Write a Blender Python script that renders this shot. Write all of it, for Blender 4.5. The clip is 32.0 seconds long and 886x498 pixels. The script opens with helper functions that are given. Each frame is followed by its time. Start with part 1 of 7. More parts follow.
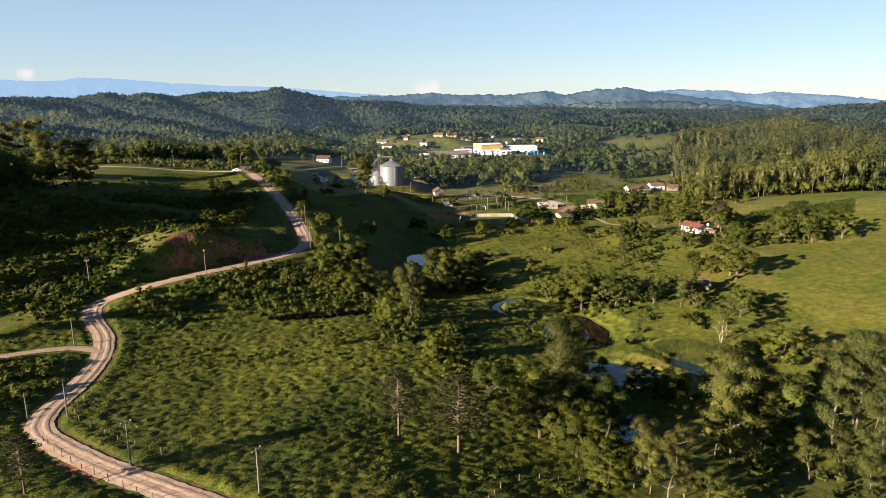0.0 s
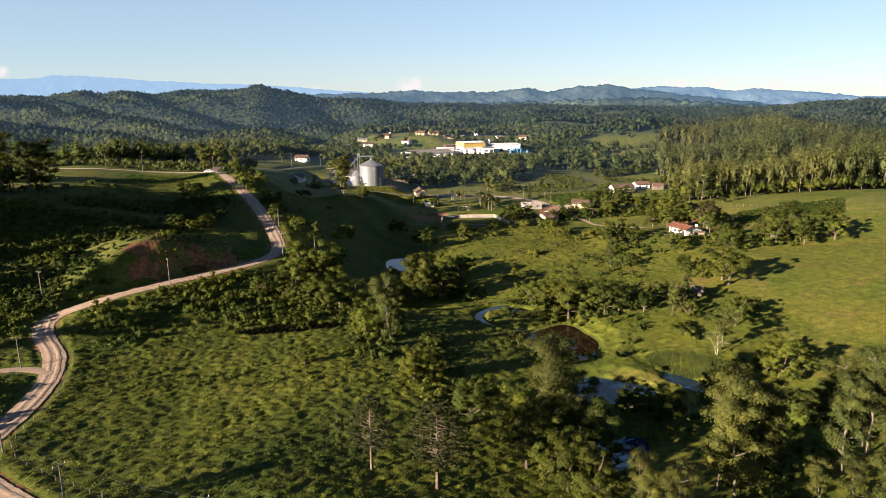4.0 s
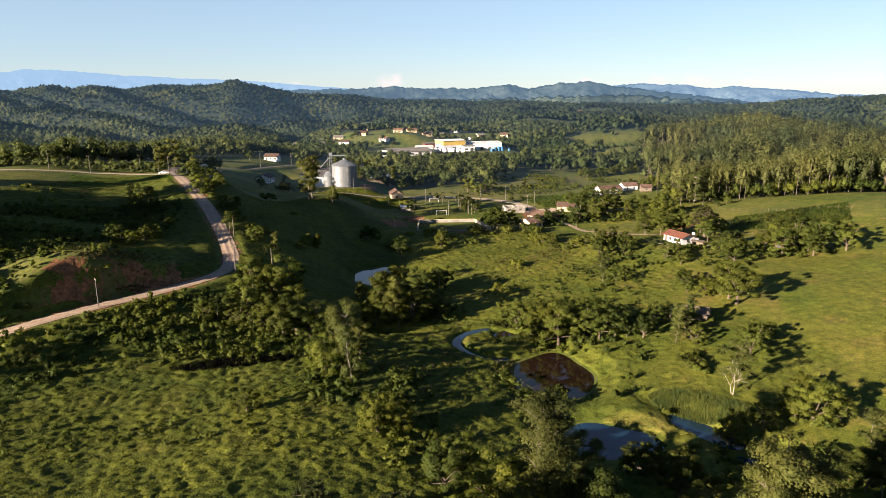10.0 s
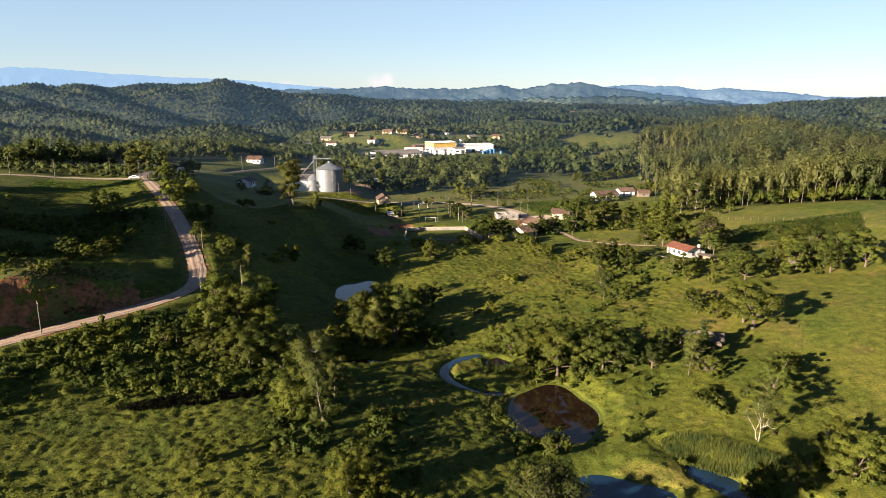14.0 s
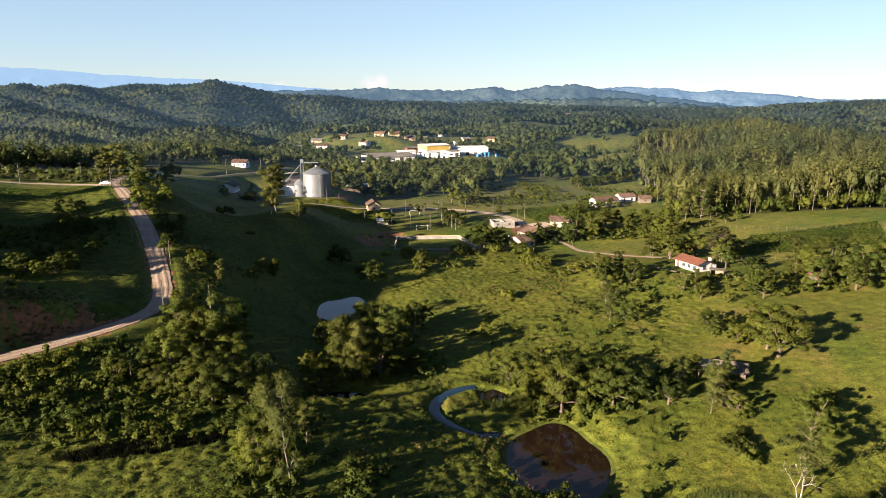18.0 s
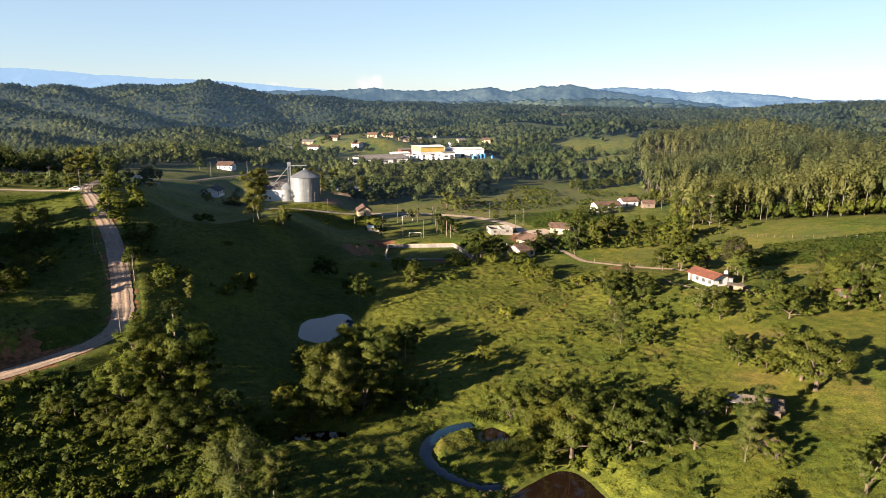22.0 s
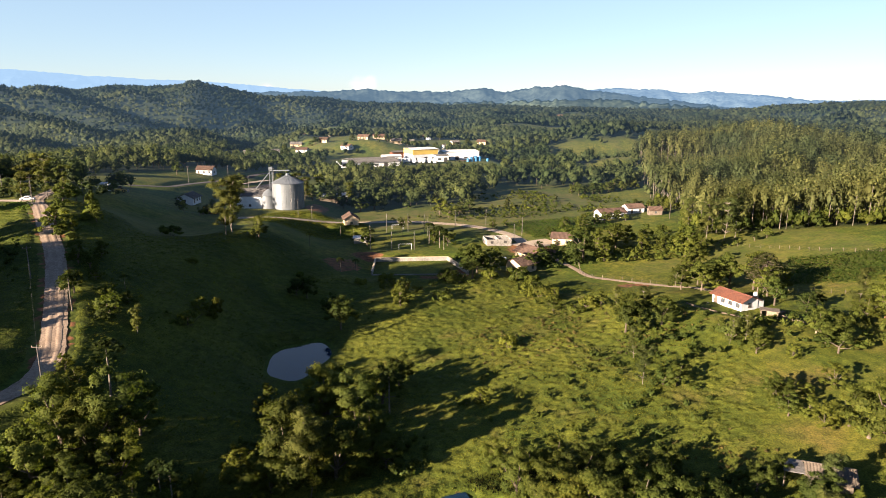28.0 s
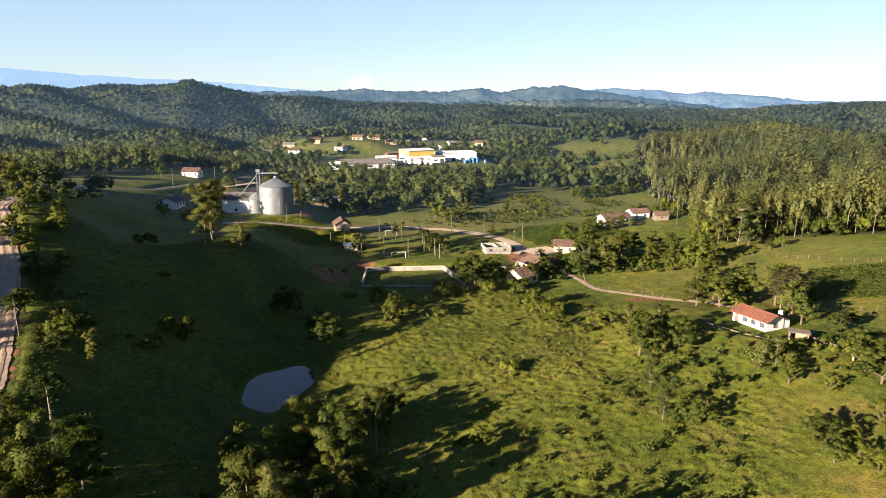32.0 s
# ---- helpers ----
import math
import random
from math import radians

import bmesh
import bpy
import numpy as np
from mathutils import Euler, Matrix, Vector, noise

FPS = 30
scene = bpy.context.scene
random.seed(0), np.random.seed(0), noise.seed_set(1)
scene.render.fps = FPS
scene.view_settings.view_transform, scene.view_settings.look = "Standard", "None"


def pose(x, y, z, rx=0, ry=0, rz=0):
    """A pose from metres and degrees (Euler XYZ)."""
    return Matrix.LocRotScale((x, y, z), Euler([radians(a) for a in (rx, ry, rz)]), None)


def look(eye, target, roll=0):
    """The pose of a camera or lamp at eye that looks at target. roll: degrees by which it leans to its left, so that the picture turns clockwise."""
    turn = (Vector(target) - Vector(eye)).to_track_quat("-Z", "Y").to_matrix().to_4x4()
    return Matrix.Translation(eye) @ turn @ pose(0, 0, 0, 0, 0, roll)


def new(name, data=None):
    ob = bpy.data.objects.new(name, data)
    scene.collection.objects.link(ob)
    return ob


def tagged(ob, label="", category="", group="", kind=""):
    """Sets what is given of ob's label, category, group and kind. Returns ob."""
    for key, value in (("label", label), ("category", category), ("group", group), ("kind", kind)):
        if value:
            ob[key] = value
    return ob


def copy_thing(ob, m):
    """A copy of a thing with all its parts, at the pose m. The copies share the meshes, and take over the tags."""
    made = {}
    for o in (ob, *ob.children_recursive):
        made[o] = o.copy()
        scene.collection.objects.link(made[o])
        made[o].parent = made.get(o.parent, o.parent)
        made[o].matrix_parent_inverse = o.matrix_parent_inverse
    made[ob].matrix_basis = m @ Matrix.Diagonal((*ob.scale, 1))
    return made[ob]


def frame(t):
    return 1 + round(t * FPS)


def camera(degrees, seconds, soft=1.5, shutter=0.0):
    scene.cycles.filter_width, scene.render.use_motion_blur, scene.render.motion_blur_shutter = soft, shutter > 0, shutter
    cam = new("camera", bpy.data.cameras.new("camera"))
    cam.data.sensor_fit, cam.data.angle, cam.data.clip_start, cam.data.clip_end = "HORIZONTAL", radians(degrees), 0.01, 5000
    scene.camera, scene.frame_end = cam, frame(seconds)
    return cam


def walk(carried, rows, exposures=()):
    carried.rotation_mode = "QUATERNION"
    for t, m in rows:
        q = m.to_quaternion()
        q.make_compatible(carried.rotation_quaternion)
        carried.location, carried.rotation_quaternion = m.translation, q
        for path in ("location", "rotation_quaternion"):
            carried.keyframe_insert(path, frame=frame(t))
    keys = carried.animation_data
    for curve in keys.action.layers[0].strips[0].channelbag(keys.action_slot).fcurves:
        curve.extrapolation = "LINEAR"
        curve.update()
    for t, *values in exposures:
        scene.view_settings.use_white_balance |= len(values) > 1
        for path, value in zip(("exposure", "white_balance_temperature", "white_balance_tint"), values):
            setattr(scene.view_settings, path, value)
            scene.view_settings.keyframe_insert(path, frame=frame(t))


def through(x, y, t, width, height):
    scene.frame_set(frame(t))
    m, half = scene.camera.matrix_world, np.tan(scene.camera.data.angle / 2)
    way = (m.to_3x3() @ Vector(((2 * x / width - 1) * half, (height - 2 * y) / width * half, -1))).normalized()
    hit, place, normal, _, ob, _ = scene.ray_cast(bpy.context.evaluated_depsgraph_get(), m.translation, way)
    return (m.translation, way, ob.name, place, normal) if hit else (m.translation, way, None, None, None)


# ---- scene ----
cam = camera(68.0, 32.0, 0.9)
# seconds, place, then yaw, pitch and lean in degrees
PATH = [
    (0, -0.00, 0.00, 66.50, 0.000, -12.900, -0.335),
    (1, 0.13, 2.09, 66.48, -0.391, -12.975, -0.380),
    (2, 0.39, 4.64, 66.57, -0.765, -13.046, -0.440),
    (3, 0.81, 7.47, 66.68, -1.109, -13.104, -0.468),
    (4, 1.26, 10.47, 66.68, -1.440, -13.139, -0.459),
    (5, 1.66, 13.79, 66.66, -1.771, -13.199, -0.444),
    (6, 2.06, 17.50, 66.68, -2.102, -13.289, -0.429),
    (7, 2.46, 21.40, 66.60, -2.397, -13.358, -0.378),
    (8, 2.96, 25.35, 66.47, -2.669, -13.399, -0.340),
    (9, 3.49, 29.34, 66.40, -2.893, -13.428, -0.273),
    (10, 3.98, 33.40, 66.39, -3.128, -13.447, -0.204),
    (11, 4.47, 37.53, 66.40, -3.355, -13.449, -0.127),
    (12, 4.98, 41.73, 66.49, -3.558, -13.457, -0.054),
    (13, 5.52, 45.92, 66.64, -3.745, -13.435, 0.029),
    (14, 5.95, 50.02, 66.68, -3.920, -13.425, 0.103),
    (15, 6.43, 54.15, 66.61, -4.059, -13.377, 0.138),
    (16, 7.00, 58.26, 66.54, -4.180, -13.326, 0.158),
    (17, 7.52, 62.39, 66.51, -4.295, -13.301, 0.201),
    (18, 7.98, 66.49, 66.44, -4.420, -13.294, 0.231),
    (19, 8.43, 70.61, 66.37, -4.534, -13.295, 0.267),
    (20, 8.86, 74.76, 66.30, -4.641, -13.284, 0.273),
    (21, 9.30, 78.88, 66.13, -4.748, -13.263, 0.277),
    (22, 9.76, 83.04, 66.08, -4.841, -13.250, 0.272),
    (23, 10.21, 87.03, 65.99, -4.935, -13.231, 0.255),
    (24, 10.68, 90.81, 65.86, -5.018, -13.208, 0.229),
    (25, 11.16, 94.55, 65.62, -5.085, -13.162, 0.209),
    (26, 11.64, 98.36, 65.49, -5.159, -13.138, 0.185),
    (27, 12.01, 102.10, 65.44, -5.245, -13.143, 0.181),
    (28, 12.50, 105.93, 65.41, -5.318, -13.162, 0.198),
    (29, 13.04, 109.84, 65.43, -5.380, -13.164, 0.217),
    (30, 13.48, 113.45, 65.32, -5.445, -13.160, 0.281),
    (31, 13.92, 117.09, 65.22, -5.521, -13.156, 0.326),
    (32, 14.30, 121.00, 65.03, -5.605, -13.158, 0.321),
]
walk(cam, [(t, look((x, y, z), (x - math.sin(radians(a)) * math.cos(radians(p)), y + math.cos(radians(a)) * math.cos(radians(p)), z + math.sin(radians(p))), r)) for t, x, y, z, a, p, r in PATH],
     exposures=((0, 2.62, 6500, 15), (13, 2.69, 6500, 15), (20, 2.76, 6500, 15), (32, 2.86, 6500, 15)))

# light: low warm sun from behind the left shoulder, clear sky
SUN_ELEV, SUN_FROM = 14.5, (-0.85, -0.52)
world = bpy.data.worlds.new("sky")
scene.world = world
world.use_nodes = True
wn = world.node_tree
sky = wn.nodes.new("ShaderNodeTexSky")
sky.sky_type, sky.sun_disc = "NISHITA", False
sky.sun_elevation, sky.sun_rotation = radians(SUN_ELEV), math.atan2(SUN_FROM[0], SUN_FROM[1])
sky.altitude = 900
sky.air_density, sky.dust_density, sky.ozone_density = 0.9, 0.2, 2.0
wn.nodes["Background"].inputs["Strength"].default_value = 0.050
thin_haze = wn.nodes.new("ShaderNodeMix")
thin_haze.data_type = "RGBA"
thin_haze.inputs[0].default_value, thin_haze.inputs[7].default_value = 0.74, (1.33, 1.80, 2.18, 1)
wn.links.new(sky.outputs[0], thin_haze.inputs[6])
# the haze is thick and pale at the horizon, thin and deep blue overhead
direction = wn.nodes.new("ShaderNodeTexCoord")
height = wn.nodes.new("ShaderNodeSeparateXYZ")
wn.links.new(direction.outputs["Generated"], height.inputs[0])
deepen = wn.nodes.new("ShaderNodeMapRange")
deepen.inputs["From Min"].default_value, deepen.inputs["From Max"].default_value = 0.14, 0.72
wn.links.new(height.outputs["Z"], deepen.inputs["Value"])
overhead = wn.nodes.new("ShaderNodeMix")
overhead.data_type = "RGBA"
overhead.inputs[6].default_value, overhead.inputs[7].default_value = (1.13, 1.55, 1.92, 1), (0.20, 0.41, 0.98, 1)
wn.links.new(deepen.outputs[0], overhead.inputs[0])
wn.links.new(overhead.outputs[2], thin_haze.inputs[7])
share = wn.nodes.new("ShaderNodeMapRange")
share.inputs["To Min"].default_value, share.inputs["To Max"].default_value = 0.74, 0.94
wn.links.new(deepen.outputs[0], share.inputs["Value"])
wn.links.new(share.outputs[0], thin_haze.inputs[0])
wn.links.new(thin_haze.outputs[2], wn.nodes["Background"].inputs["Color"])
sun = new("sun", bpy.data.lights.new("sun", "SUN"))
sun.data.energy, sun.data.angle, sun.data.color = 5.0, radians(0.55), (1.0, 0.81, 0.60)
sun.matrix_world = look((SUN_FROM[0] * 300, SUN_FROM[1] * 300, 300 * math.tan(radians(SUN_ELEV))), (0, 0, 0))

# ---- materials ----


def nodes_of(name):
    m = bpy.data.materials.new(name)
    m.use_nodes = True
    return m, m.node_tree, m.node_tree.nodes["Principled BSDF"]


def noise_mix(nt, vec, scale, a, b, lo=0.35, hi=0.65, detail=4.0):
    """Colour a to b by noise; a and b are colours or sockets."""
    n = nt.nodes.new("ShaderNodeTexNoise")
    n.inputs["Scale"].default_value, n.inputs["Detail"].default_value = scale, detail
    nt.links.new(vec, n.inputs["Vector"])
    r = nt.nodes.new("ShaderNodeMapRange")
    r.inputs["From Min"].default_value, r.inputs["From Max"].default_value = lo, hi
    nt.links.new(n.outputs[0], r.inputs["Value"])
    return mix(nt, r.outputs[0], a, b), n.outputs[0]


def mix(nt, fac, a, b, kind="MIX"):
    x = nt.nodes.new("ShaderNodeMix")
    x.data_type, x.blend_type = "RGBA", kind
    for key, v in (("Factor", fac), ("A", a), ("B", b)):
        s = [i for i in x.inputs if i.name == key and i.enabled][0]
        if isinstance(v, (int, float)):
            s.default_value = v
        elif isinstance(v, tuple):
            s.default_value = (*v, 1)
        else:
            nt.links.new(v, s)
    return [o for o in x.outputs if o.enabled][0]


def surf(name, a, b, scale=0.5, fine=None, rough=0.8, bump=0.2, metal=0.0, spread=0.0, fine_amount=0.35, spec=0.3):
    """A weathered surface: two colours in large patches, a finer grain, bump, and a shift of tone from object to object."""
    m, nt, p = nodes_of(name)
    geo = nt.nodes.new("ShaderNodeNewGeometry").outputs["Position"]
    col, n1 = noise_mix(nt, geo, scale, a, b)
    g, n2 = noise_mix(nt, geo, fine or scale * 8, (1 - fine_amount,) * 3, (1 + fine_amount,) * 3)
    col = mix(nt, 1.0, col, g, "MULTIPLY")
    if spread:
        info = nt.nodes.new("ShaderNodeObjectInfo")
        r = nt.nodes.new("ShaderNodeMapRange")
        r.inputs["To Min"].default_value, r.inputs["To Max"].default_value = 1 - spread, 1 + spread
        nt.links.new(info.outputs["Random"], r.inputs["Value"])
        col = mix(nt, 1.0, col, r.outputs[0], "MULTIPLY")
    nt.links.new(col, p.inputs["Base Color"])
    p.inputs["Roughness"].default_value, p.inputs["Metallic"].default_value = rough, metal
    p.inputs["Specular IOR Level"].default_value = spec
    if bump:
        bp = nt.nodes.new("ShaderNodeBump")
        bp.inputs["Strength"].default_value = bump
        nt.links.new(n2, bp.inputs["Height"])
        nt.links.new(bp.outputs[0], p.inputs["Normal"])
    return m


def painted_haze(nt, p, haze, col):
    """Painted haze on distant land: emission grows, base colour fades from 380 m to 2 km."""
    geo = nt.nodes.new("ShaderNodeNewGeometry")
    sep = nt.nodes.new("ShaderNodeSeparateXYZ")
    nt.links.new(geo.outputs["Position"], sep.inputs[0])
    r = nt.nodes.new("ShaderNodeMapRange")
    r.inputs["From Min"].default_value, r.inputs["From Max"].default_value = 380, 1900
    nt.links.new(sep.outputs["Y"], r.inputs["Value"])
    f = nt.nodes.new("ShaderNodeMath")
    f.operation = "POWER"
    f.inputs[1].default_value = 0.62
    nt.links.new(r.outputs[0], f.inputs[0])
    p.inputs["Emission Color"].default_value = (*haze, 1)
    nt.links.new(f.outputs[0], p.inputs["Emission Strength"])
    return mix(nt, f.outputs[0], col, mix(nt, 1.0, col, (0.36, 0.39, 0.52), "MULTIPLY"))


def leafy(name, dark, light, object_spread=0.35, patch=0.05, through=0.47, haze=None, tone=False):
    """Foliage: every leaf clump and every plant has its own tone; some light passes through."""
    m, nt, p = nodes_of(name)
    geo = nt.nodes.new("ShaderNodeNewGeometry")
    info = nt.nodes.new("ShaderNodeObjectInfo")
    col = mix(nt, geo.outputs["Random Per Island"], dark, light)
    big, _ = noise_mix(nt, geo.outputs["Position"], patch, (0.72, 0.78, 0.8), (1.25, 1.12, 0.95), 0.38, 0.62, 2.0)
    col = mix(nt, 1.0, col, big, "MULTIPLY")
    if tone:
        at = nt.nodes.new("ShaderNodeAttribute")
        at.attribute_name = "tone"
        col = mix(nt, 1.0, col, at.outputs["Color"], "MULTIPLY")
    r = nt.nodes.new("ShaderNodeMapRange")
    r.inputs["To Min"].default_value, r.inputs["To Max"].default_value = 1 - object_spread, 1 + object_spread
    nt.links.new(info.outputs["Random"], r.inputs["Value"])
    if not tone:
        col = mix(nt, 1.0, col, r.outputs[0], "MULTIPLY")
    # distance haze goes into the leaf colour and emission
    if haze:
        col = painted_haze(nt, p, haze, col)
    nt.links.new(col, p.inputs["Base Color"])
    p.inputs["Roughness"].default_value, p.inputs["Specular IOR Level"].default_value = 0.7, 0.08
    t = nt.nodes.new("ShaderNodeBsdfTranslucent")
    nt.links.new(mix(nt, 1.0, col, (1.25, 1.3, 0.6), "MULTIPLY"), t.inputs["Color"])
    ms = nt.nodes.new("ShaderNodeMixShader")
    ms.inputs[0].default_value = through
    nt.links.new(p.outputs[0], ms.inputs[1])
    nt.links.new(t.outputs[0], ms.inputs[2])
    nt.links.new(ms.outputs[0], nt.nodes["Material Output"].inputs["Surface"])
    return m


def ground_material():
    m, nt, p = nodes_of("meadow_and_soil")
    geo = nt.nodes.new("ShaderNodeNewGeometry").outputs["Position"]
    at = nt.nodes.new("ShaderNodeAttribute")
    at.attribute_name = "cover"
    sep = nt.nodes.new("ShaderNodeSeparateColor")
    nt.links.new(at.outputs["Color"], sep.inputs[0])
    grass, _ = noise_mix(nt, geo, 0.045, (0.038, 0.060, 0.0078), (0.080, 0.083, 0.0142), 0.35, 0.65, 5)
    patch, _ = noise_mix(nt, geo, 0.28, (0.68, 0.77, 0.70), (1.22, 1.12, 1.05), 0.36, 0.64, 4)
    grass = mix(nt, 1.0, grass, patch, "MULTIPLY")
    tuft, n2 = noise_mix(nt, geo, 1.1, (0.62, 0.66, 0.6), (1.3, 1.25, 1.2), 0.36, 0.62, 6)
    grass = mix(nt, 1.0, grass, tuft, "MULTIPLY")
    dry, _ = noise_mix(nt, geo, 0.25, (0.082, 0.072, 0.026), (0.050, 0.060, 0.014), 0.4, 0.6, 5)
    earth, _ = noise_mix(nt, geo, 0.35, (0.150, 0.068, 0.034), (0.095, 0.048, 0.027), 0.35, 0.65, 6)
    earth = mix(nt, 1.0, earth, tuft, "MULTIPLY")
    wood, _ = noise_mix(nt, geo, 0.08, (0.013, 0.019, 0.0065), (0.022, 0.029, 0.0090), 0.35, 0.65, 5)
    lush, _ = noise_mix(nt, geo, 0.07, (0.030, 0.050, 0.0080), (0.062, 0.074, 0.0130), 0.36, 0.64, 5)
    lush = mix(nt, 1.0, lush, tuft, "MULTIPLY")
    grass = mix(nt, at.outputs["Alpha"], grass, lush)
    col = mix(nt, sep.outputs["Green"], grass, dry)
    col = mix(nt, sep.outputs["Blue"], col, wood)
    edge, _ = noise_mix(nt, geo, 0.5, (0, 0, 0), (1, 1, 1), 0.3, 0.7, 6)
    e = nt.nodes.new("ShaderNodeMath")
    e.operation = "ADD"
    nt.links.new(sep.outputs["Red"], e.inputs[0])
    nt.links.new(edge, e.inputs[1])
    e2 = nt.nodes.new("ShaderNodeMapRange")
    e2.inputs["From Min"].default_value, e2.inputs["From Max"].default_value = 0.9, 1.15
    nt.links.new(e.outputs[0], e2.inputs["Value"])
    col = mix(nt, e2.outputs[0], col, earth)
    # the ground colour carries the same painted haze
    nt.links.new(painted_haze(nt, p, HAZE, col), p.inputs["Base Color"])
    p.inputs["Roughness"].default_value, p.inputs["Specular IOR Level"].default_value = 0.9, 0.1
    bp = nt.nodes.new("ShaderNodeBump")
    bp.inputs["Strength"].default_value, bp.inputs["Distance"].default_value = 0.5, 0.25
    nt.links.new(n2, bp.inputs["Height"])
    nt.links.new(bp.outputs[0], p.inputs["Normal"])
    return m


def sward_material(name, dark, light, dry):
    """Standing grass and weeds: three greens in patches of many sizes, with fine relief."""
    m, nt, p = nodes_of(name)
    geo = nt.nodes.new("ShaderNodeNewGeometry").outputs["Position"]
    col, _ = noise_mix(nt, geo, 0.05, dark, light, 0.34, 0.66, 5)
    straw, _ = noise_mix(nt, geo, 0.11, (0, 0, 0), (1, 1, 1), 0.55, 0.72, 5)
    col = mix(nt, straw, col, dry)
    mid, _ = noise_mix(nt, geo, 0.6, (0.70, 0.76, 0.72), (1.24, 1.18, 1.1), 0.36, 0.64, 4)
    fine, n2 = noise_mix(nt, geo, 3.2, (0.62, 0.66, 0.6), (1.34, 1.28, 1.2), 0.36, 0.64, 5)
    col = mix(nt, 1.0, mix(nt, 1.0, col, mid, "MULTIPLY"), fine, "MULTIPLY")
    nt.links.new(col, p.inputs["Base Color"])
    p.inputs["Roughness"].default_value, p.inputs["Specular IOR Level"].default_value = 0.9, 0.1
    bp = nt.nodes.new("ShaderNodeBump")
    bp.inputs["Strength"].default_value, bp.inputs["Distance"].default_value = 0.7, 0.2
    nt.links.new(n2, bp.inputs["Height"])
    nt.links.new(bp.outputs[0], p.inputs["Normal"])
    return m


def water_material(name, deep):
    m, nt, p = nodes_of(name)
    geo = nt.nodes.new("ShaderNodeNewGeometry").outputs["Position"]
    col, n = noise_mix(nt, geo, 0.2, deep, tuple(c * 1.5 for c in deep))
    nt.links.new(col, p.inputs["Base Color"])
    p.inputs["Roughness"].default_value, p.inputs["IOR"].default_value = 0.04, 1.33
    rip = nt.nodes.new("ShaderNodeTexNoise")
    rip.inputs["Scale"].default_value = 1.5
    nt.links.new(geo, rip.inputs["Vector"])
    bp = nt.nodes.new("ShaderNodeBump")
    bp.inputs["Strength"].default_value, bp.inputs["Distance"].default_value = 0.04, 0.05
    nt.links.new(rip.outputs[0], bp.inputs["Height"])
    nt.links.new(bp.outputs[0], p.inputs["Normal"])
    return m


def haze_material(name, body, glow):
    """Far-range backdrop: the haze of kilometres of air is painted on as emission."""
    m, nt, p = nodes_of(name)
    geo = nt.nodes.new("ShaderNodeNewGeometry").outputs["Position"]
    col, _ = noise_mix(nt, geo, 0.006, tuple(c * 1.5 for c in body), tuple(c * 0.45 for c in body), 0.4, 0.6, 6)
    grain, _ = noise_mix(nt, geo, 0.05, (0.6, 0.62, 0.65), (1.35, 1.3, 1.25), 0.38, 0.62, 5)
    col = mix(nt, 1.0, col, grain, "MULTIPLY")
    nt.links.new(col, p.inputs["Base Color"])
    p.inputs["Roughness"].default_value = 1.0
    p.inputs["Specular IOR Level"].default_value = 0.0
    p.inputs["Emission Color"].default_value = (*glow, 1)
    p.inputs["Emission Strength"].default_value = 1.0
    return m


# emission colour of the haze painted on distant leaves and ground
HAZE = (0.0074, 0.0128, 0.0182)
GROUND = ground_material()
DIRT = surf("dirt_road", (0.222, 0.170, 0.124), (0.172, 0.126, 0.089), 0.25, 2.5, 0.95, 0.5, fine_amount=0.25)
TRACK = surf("dirt_wheel_track", (0.232, 0.178, 0.131), (0.184, 0.136, 0.097), 0.3, 2.5, 0.95, 0.3, fine_amount=0.2)
GRAVEL = surf("pale_gravel", (0.27, 0.222, 0.170), (0.21, 0.170, 0.123), 0.2, 2.0, 0.95, 0.3, fine_amount=0.2)
ASPHALT = surf("old_asphalt", (0.0315, 0.0306, 0.0293), (0.0495, 0.0450, 0.0428), 0.15, 2.0, 0.9, 0.2)
BROAD = leafy("broad_leaves", (0.0330, 0.0490, 0.0100), (0.0660, 0.0820, 0.0170))
LIGHT_LEAF = leafy("light_leaves", (0.0460, 0.0640, 0.0100), (0.0840, 0.0960, 0.0185))
BROAD_FAR = leafy("broad_leaves_hazed", (0.0330, 0.0490, 0.0100), (0.0660, 0.0820, 0.0170), haze=HAZE)
LIGHT_FAR = leafy("light_leaves_hazed", (0.0460, 0.0640, 0.0100), (0.0840, 0.0960, 0.0185), haze=HAZE)
GUM = leafy("eucalyptus_leaves", (0.0430, 0.0560, 0.0150), (0.0760, 0.0860, 0.0250))
PINE = leafy("araucaria_needles", (0.022, 0.033, 0.011), (0.048, 0.056, 0.020))
PALM = leafy("palm_fronds", (0.0225, 0.0360, 0.0090), (0.0495, 0.0675, 0.0180))
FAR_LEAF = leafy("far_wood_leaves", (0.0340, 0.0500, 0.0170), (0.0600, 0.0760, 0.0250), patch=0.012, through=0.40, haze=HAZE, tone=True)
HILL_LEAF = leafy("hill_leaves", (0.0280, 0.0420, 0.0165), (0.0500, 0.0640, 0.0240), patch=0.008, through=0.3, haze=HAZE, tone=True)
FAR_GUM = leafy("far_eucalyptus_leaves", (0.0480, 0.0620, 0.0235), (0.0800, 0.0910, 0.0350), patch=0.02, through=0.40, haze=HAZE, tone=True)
SCRUB_LEAF = leafy("scrub_leaves", (0.0330, 0.0500, 0.0095), (0.0640, 0.0800, 0.0160), patch=0.05, through=0.45, tone=True)
MEADOW_LEAF = leafy("pasture_weeds", (0.0340, 0.0520, 0.0070), (0.0800, 0.0940, 0.0130), patch=0.045, through=0.5, tone=True)
TUFT = leafy("grass_blades", (0.0600, 0.0760, 0.0110), (0.1080, 0.1120, 0.0200), patch=0.06, through=0.55, tone=True)
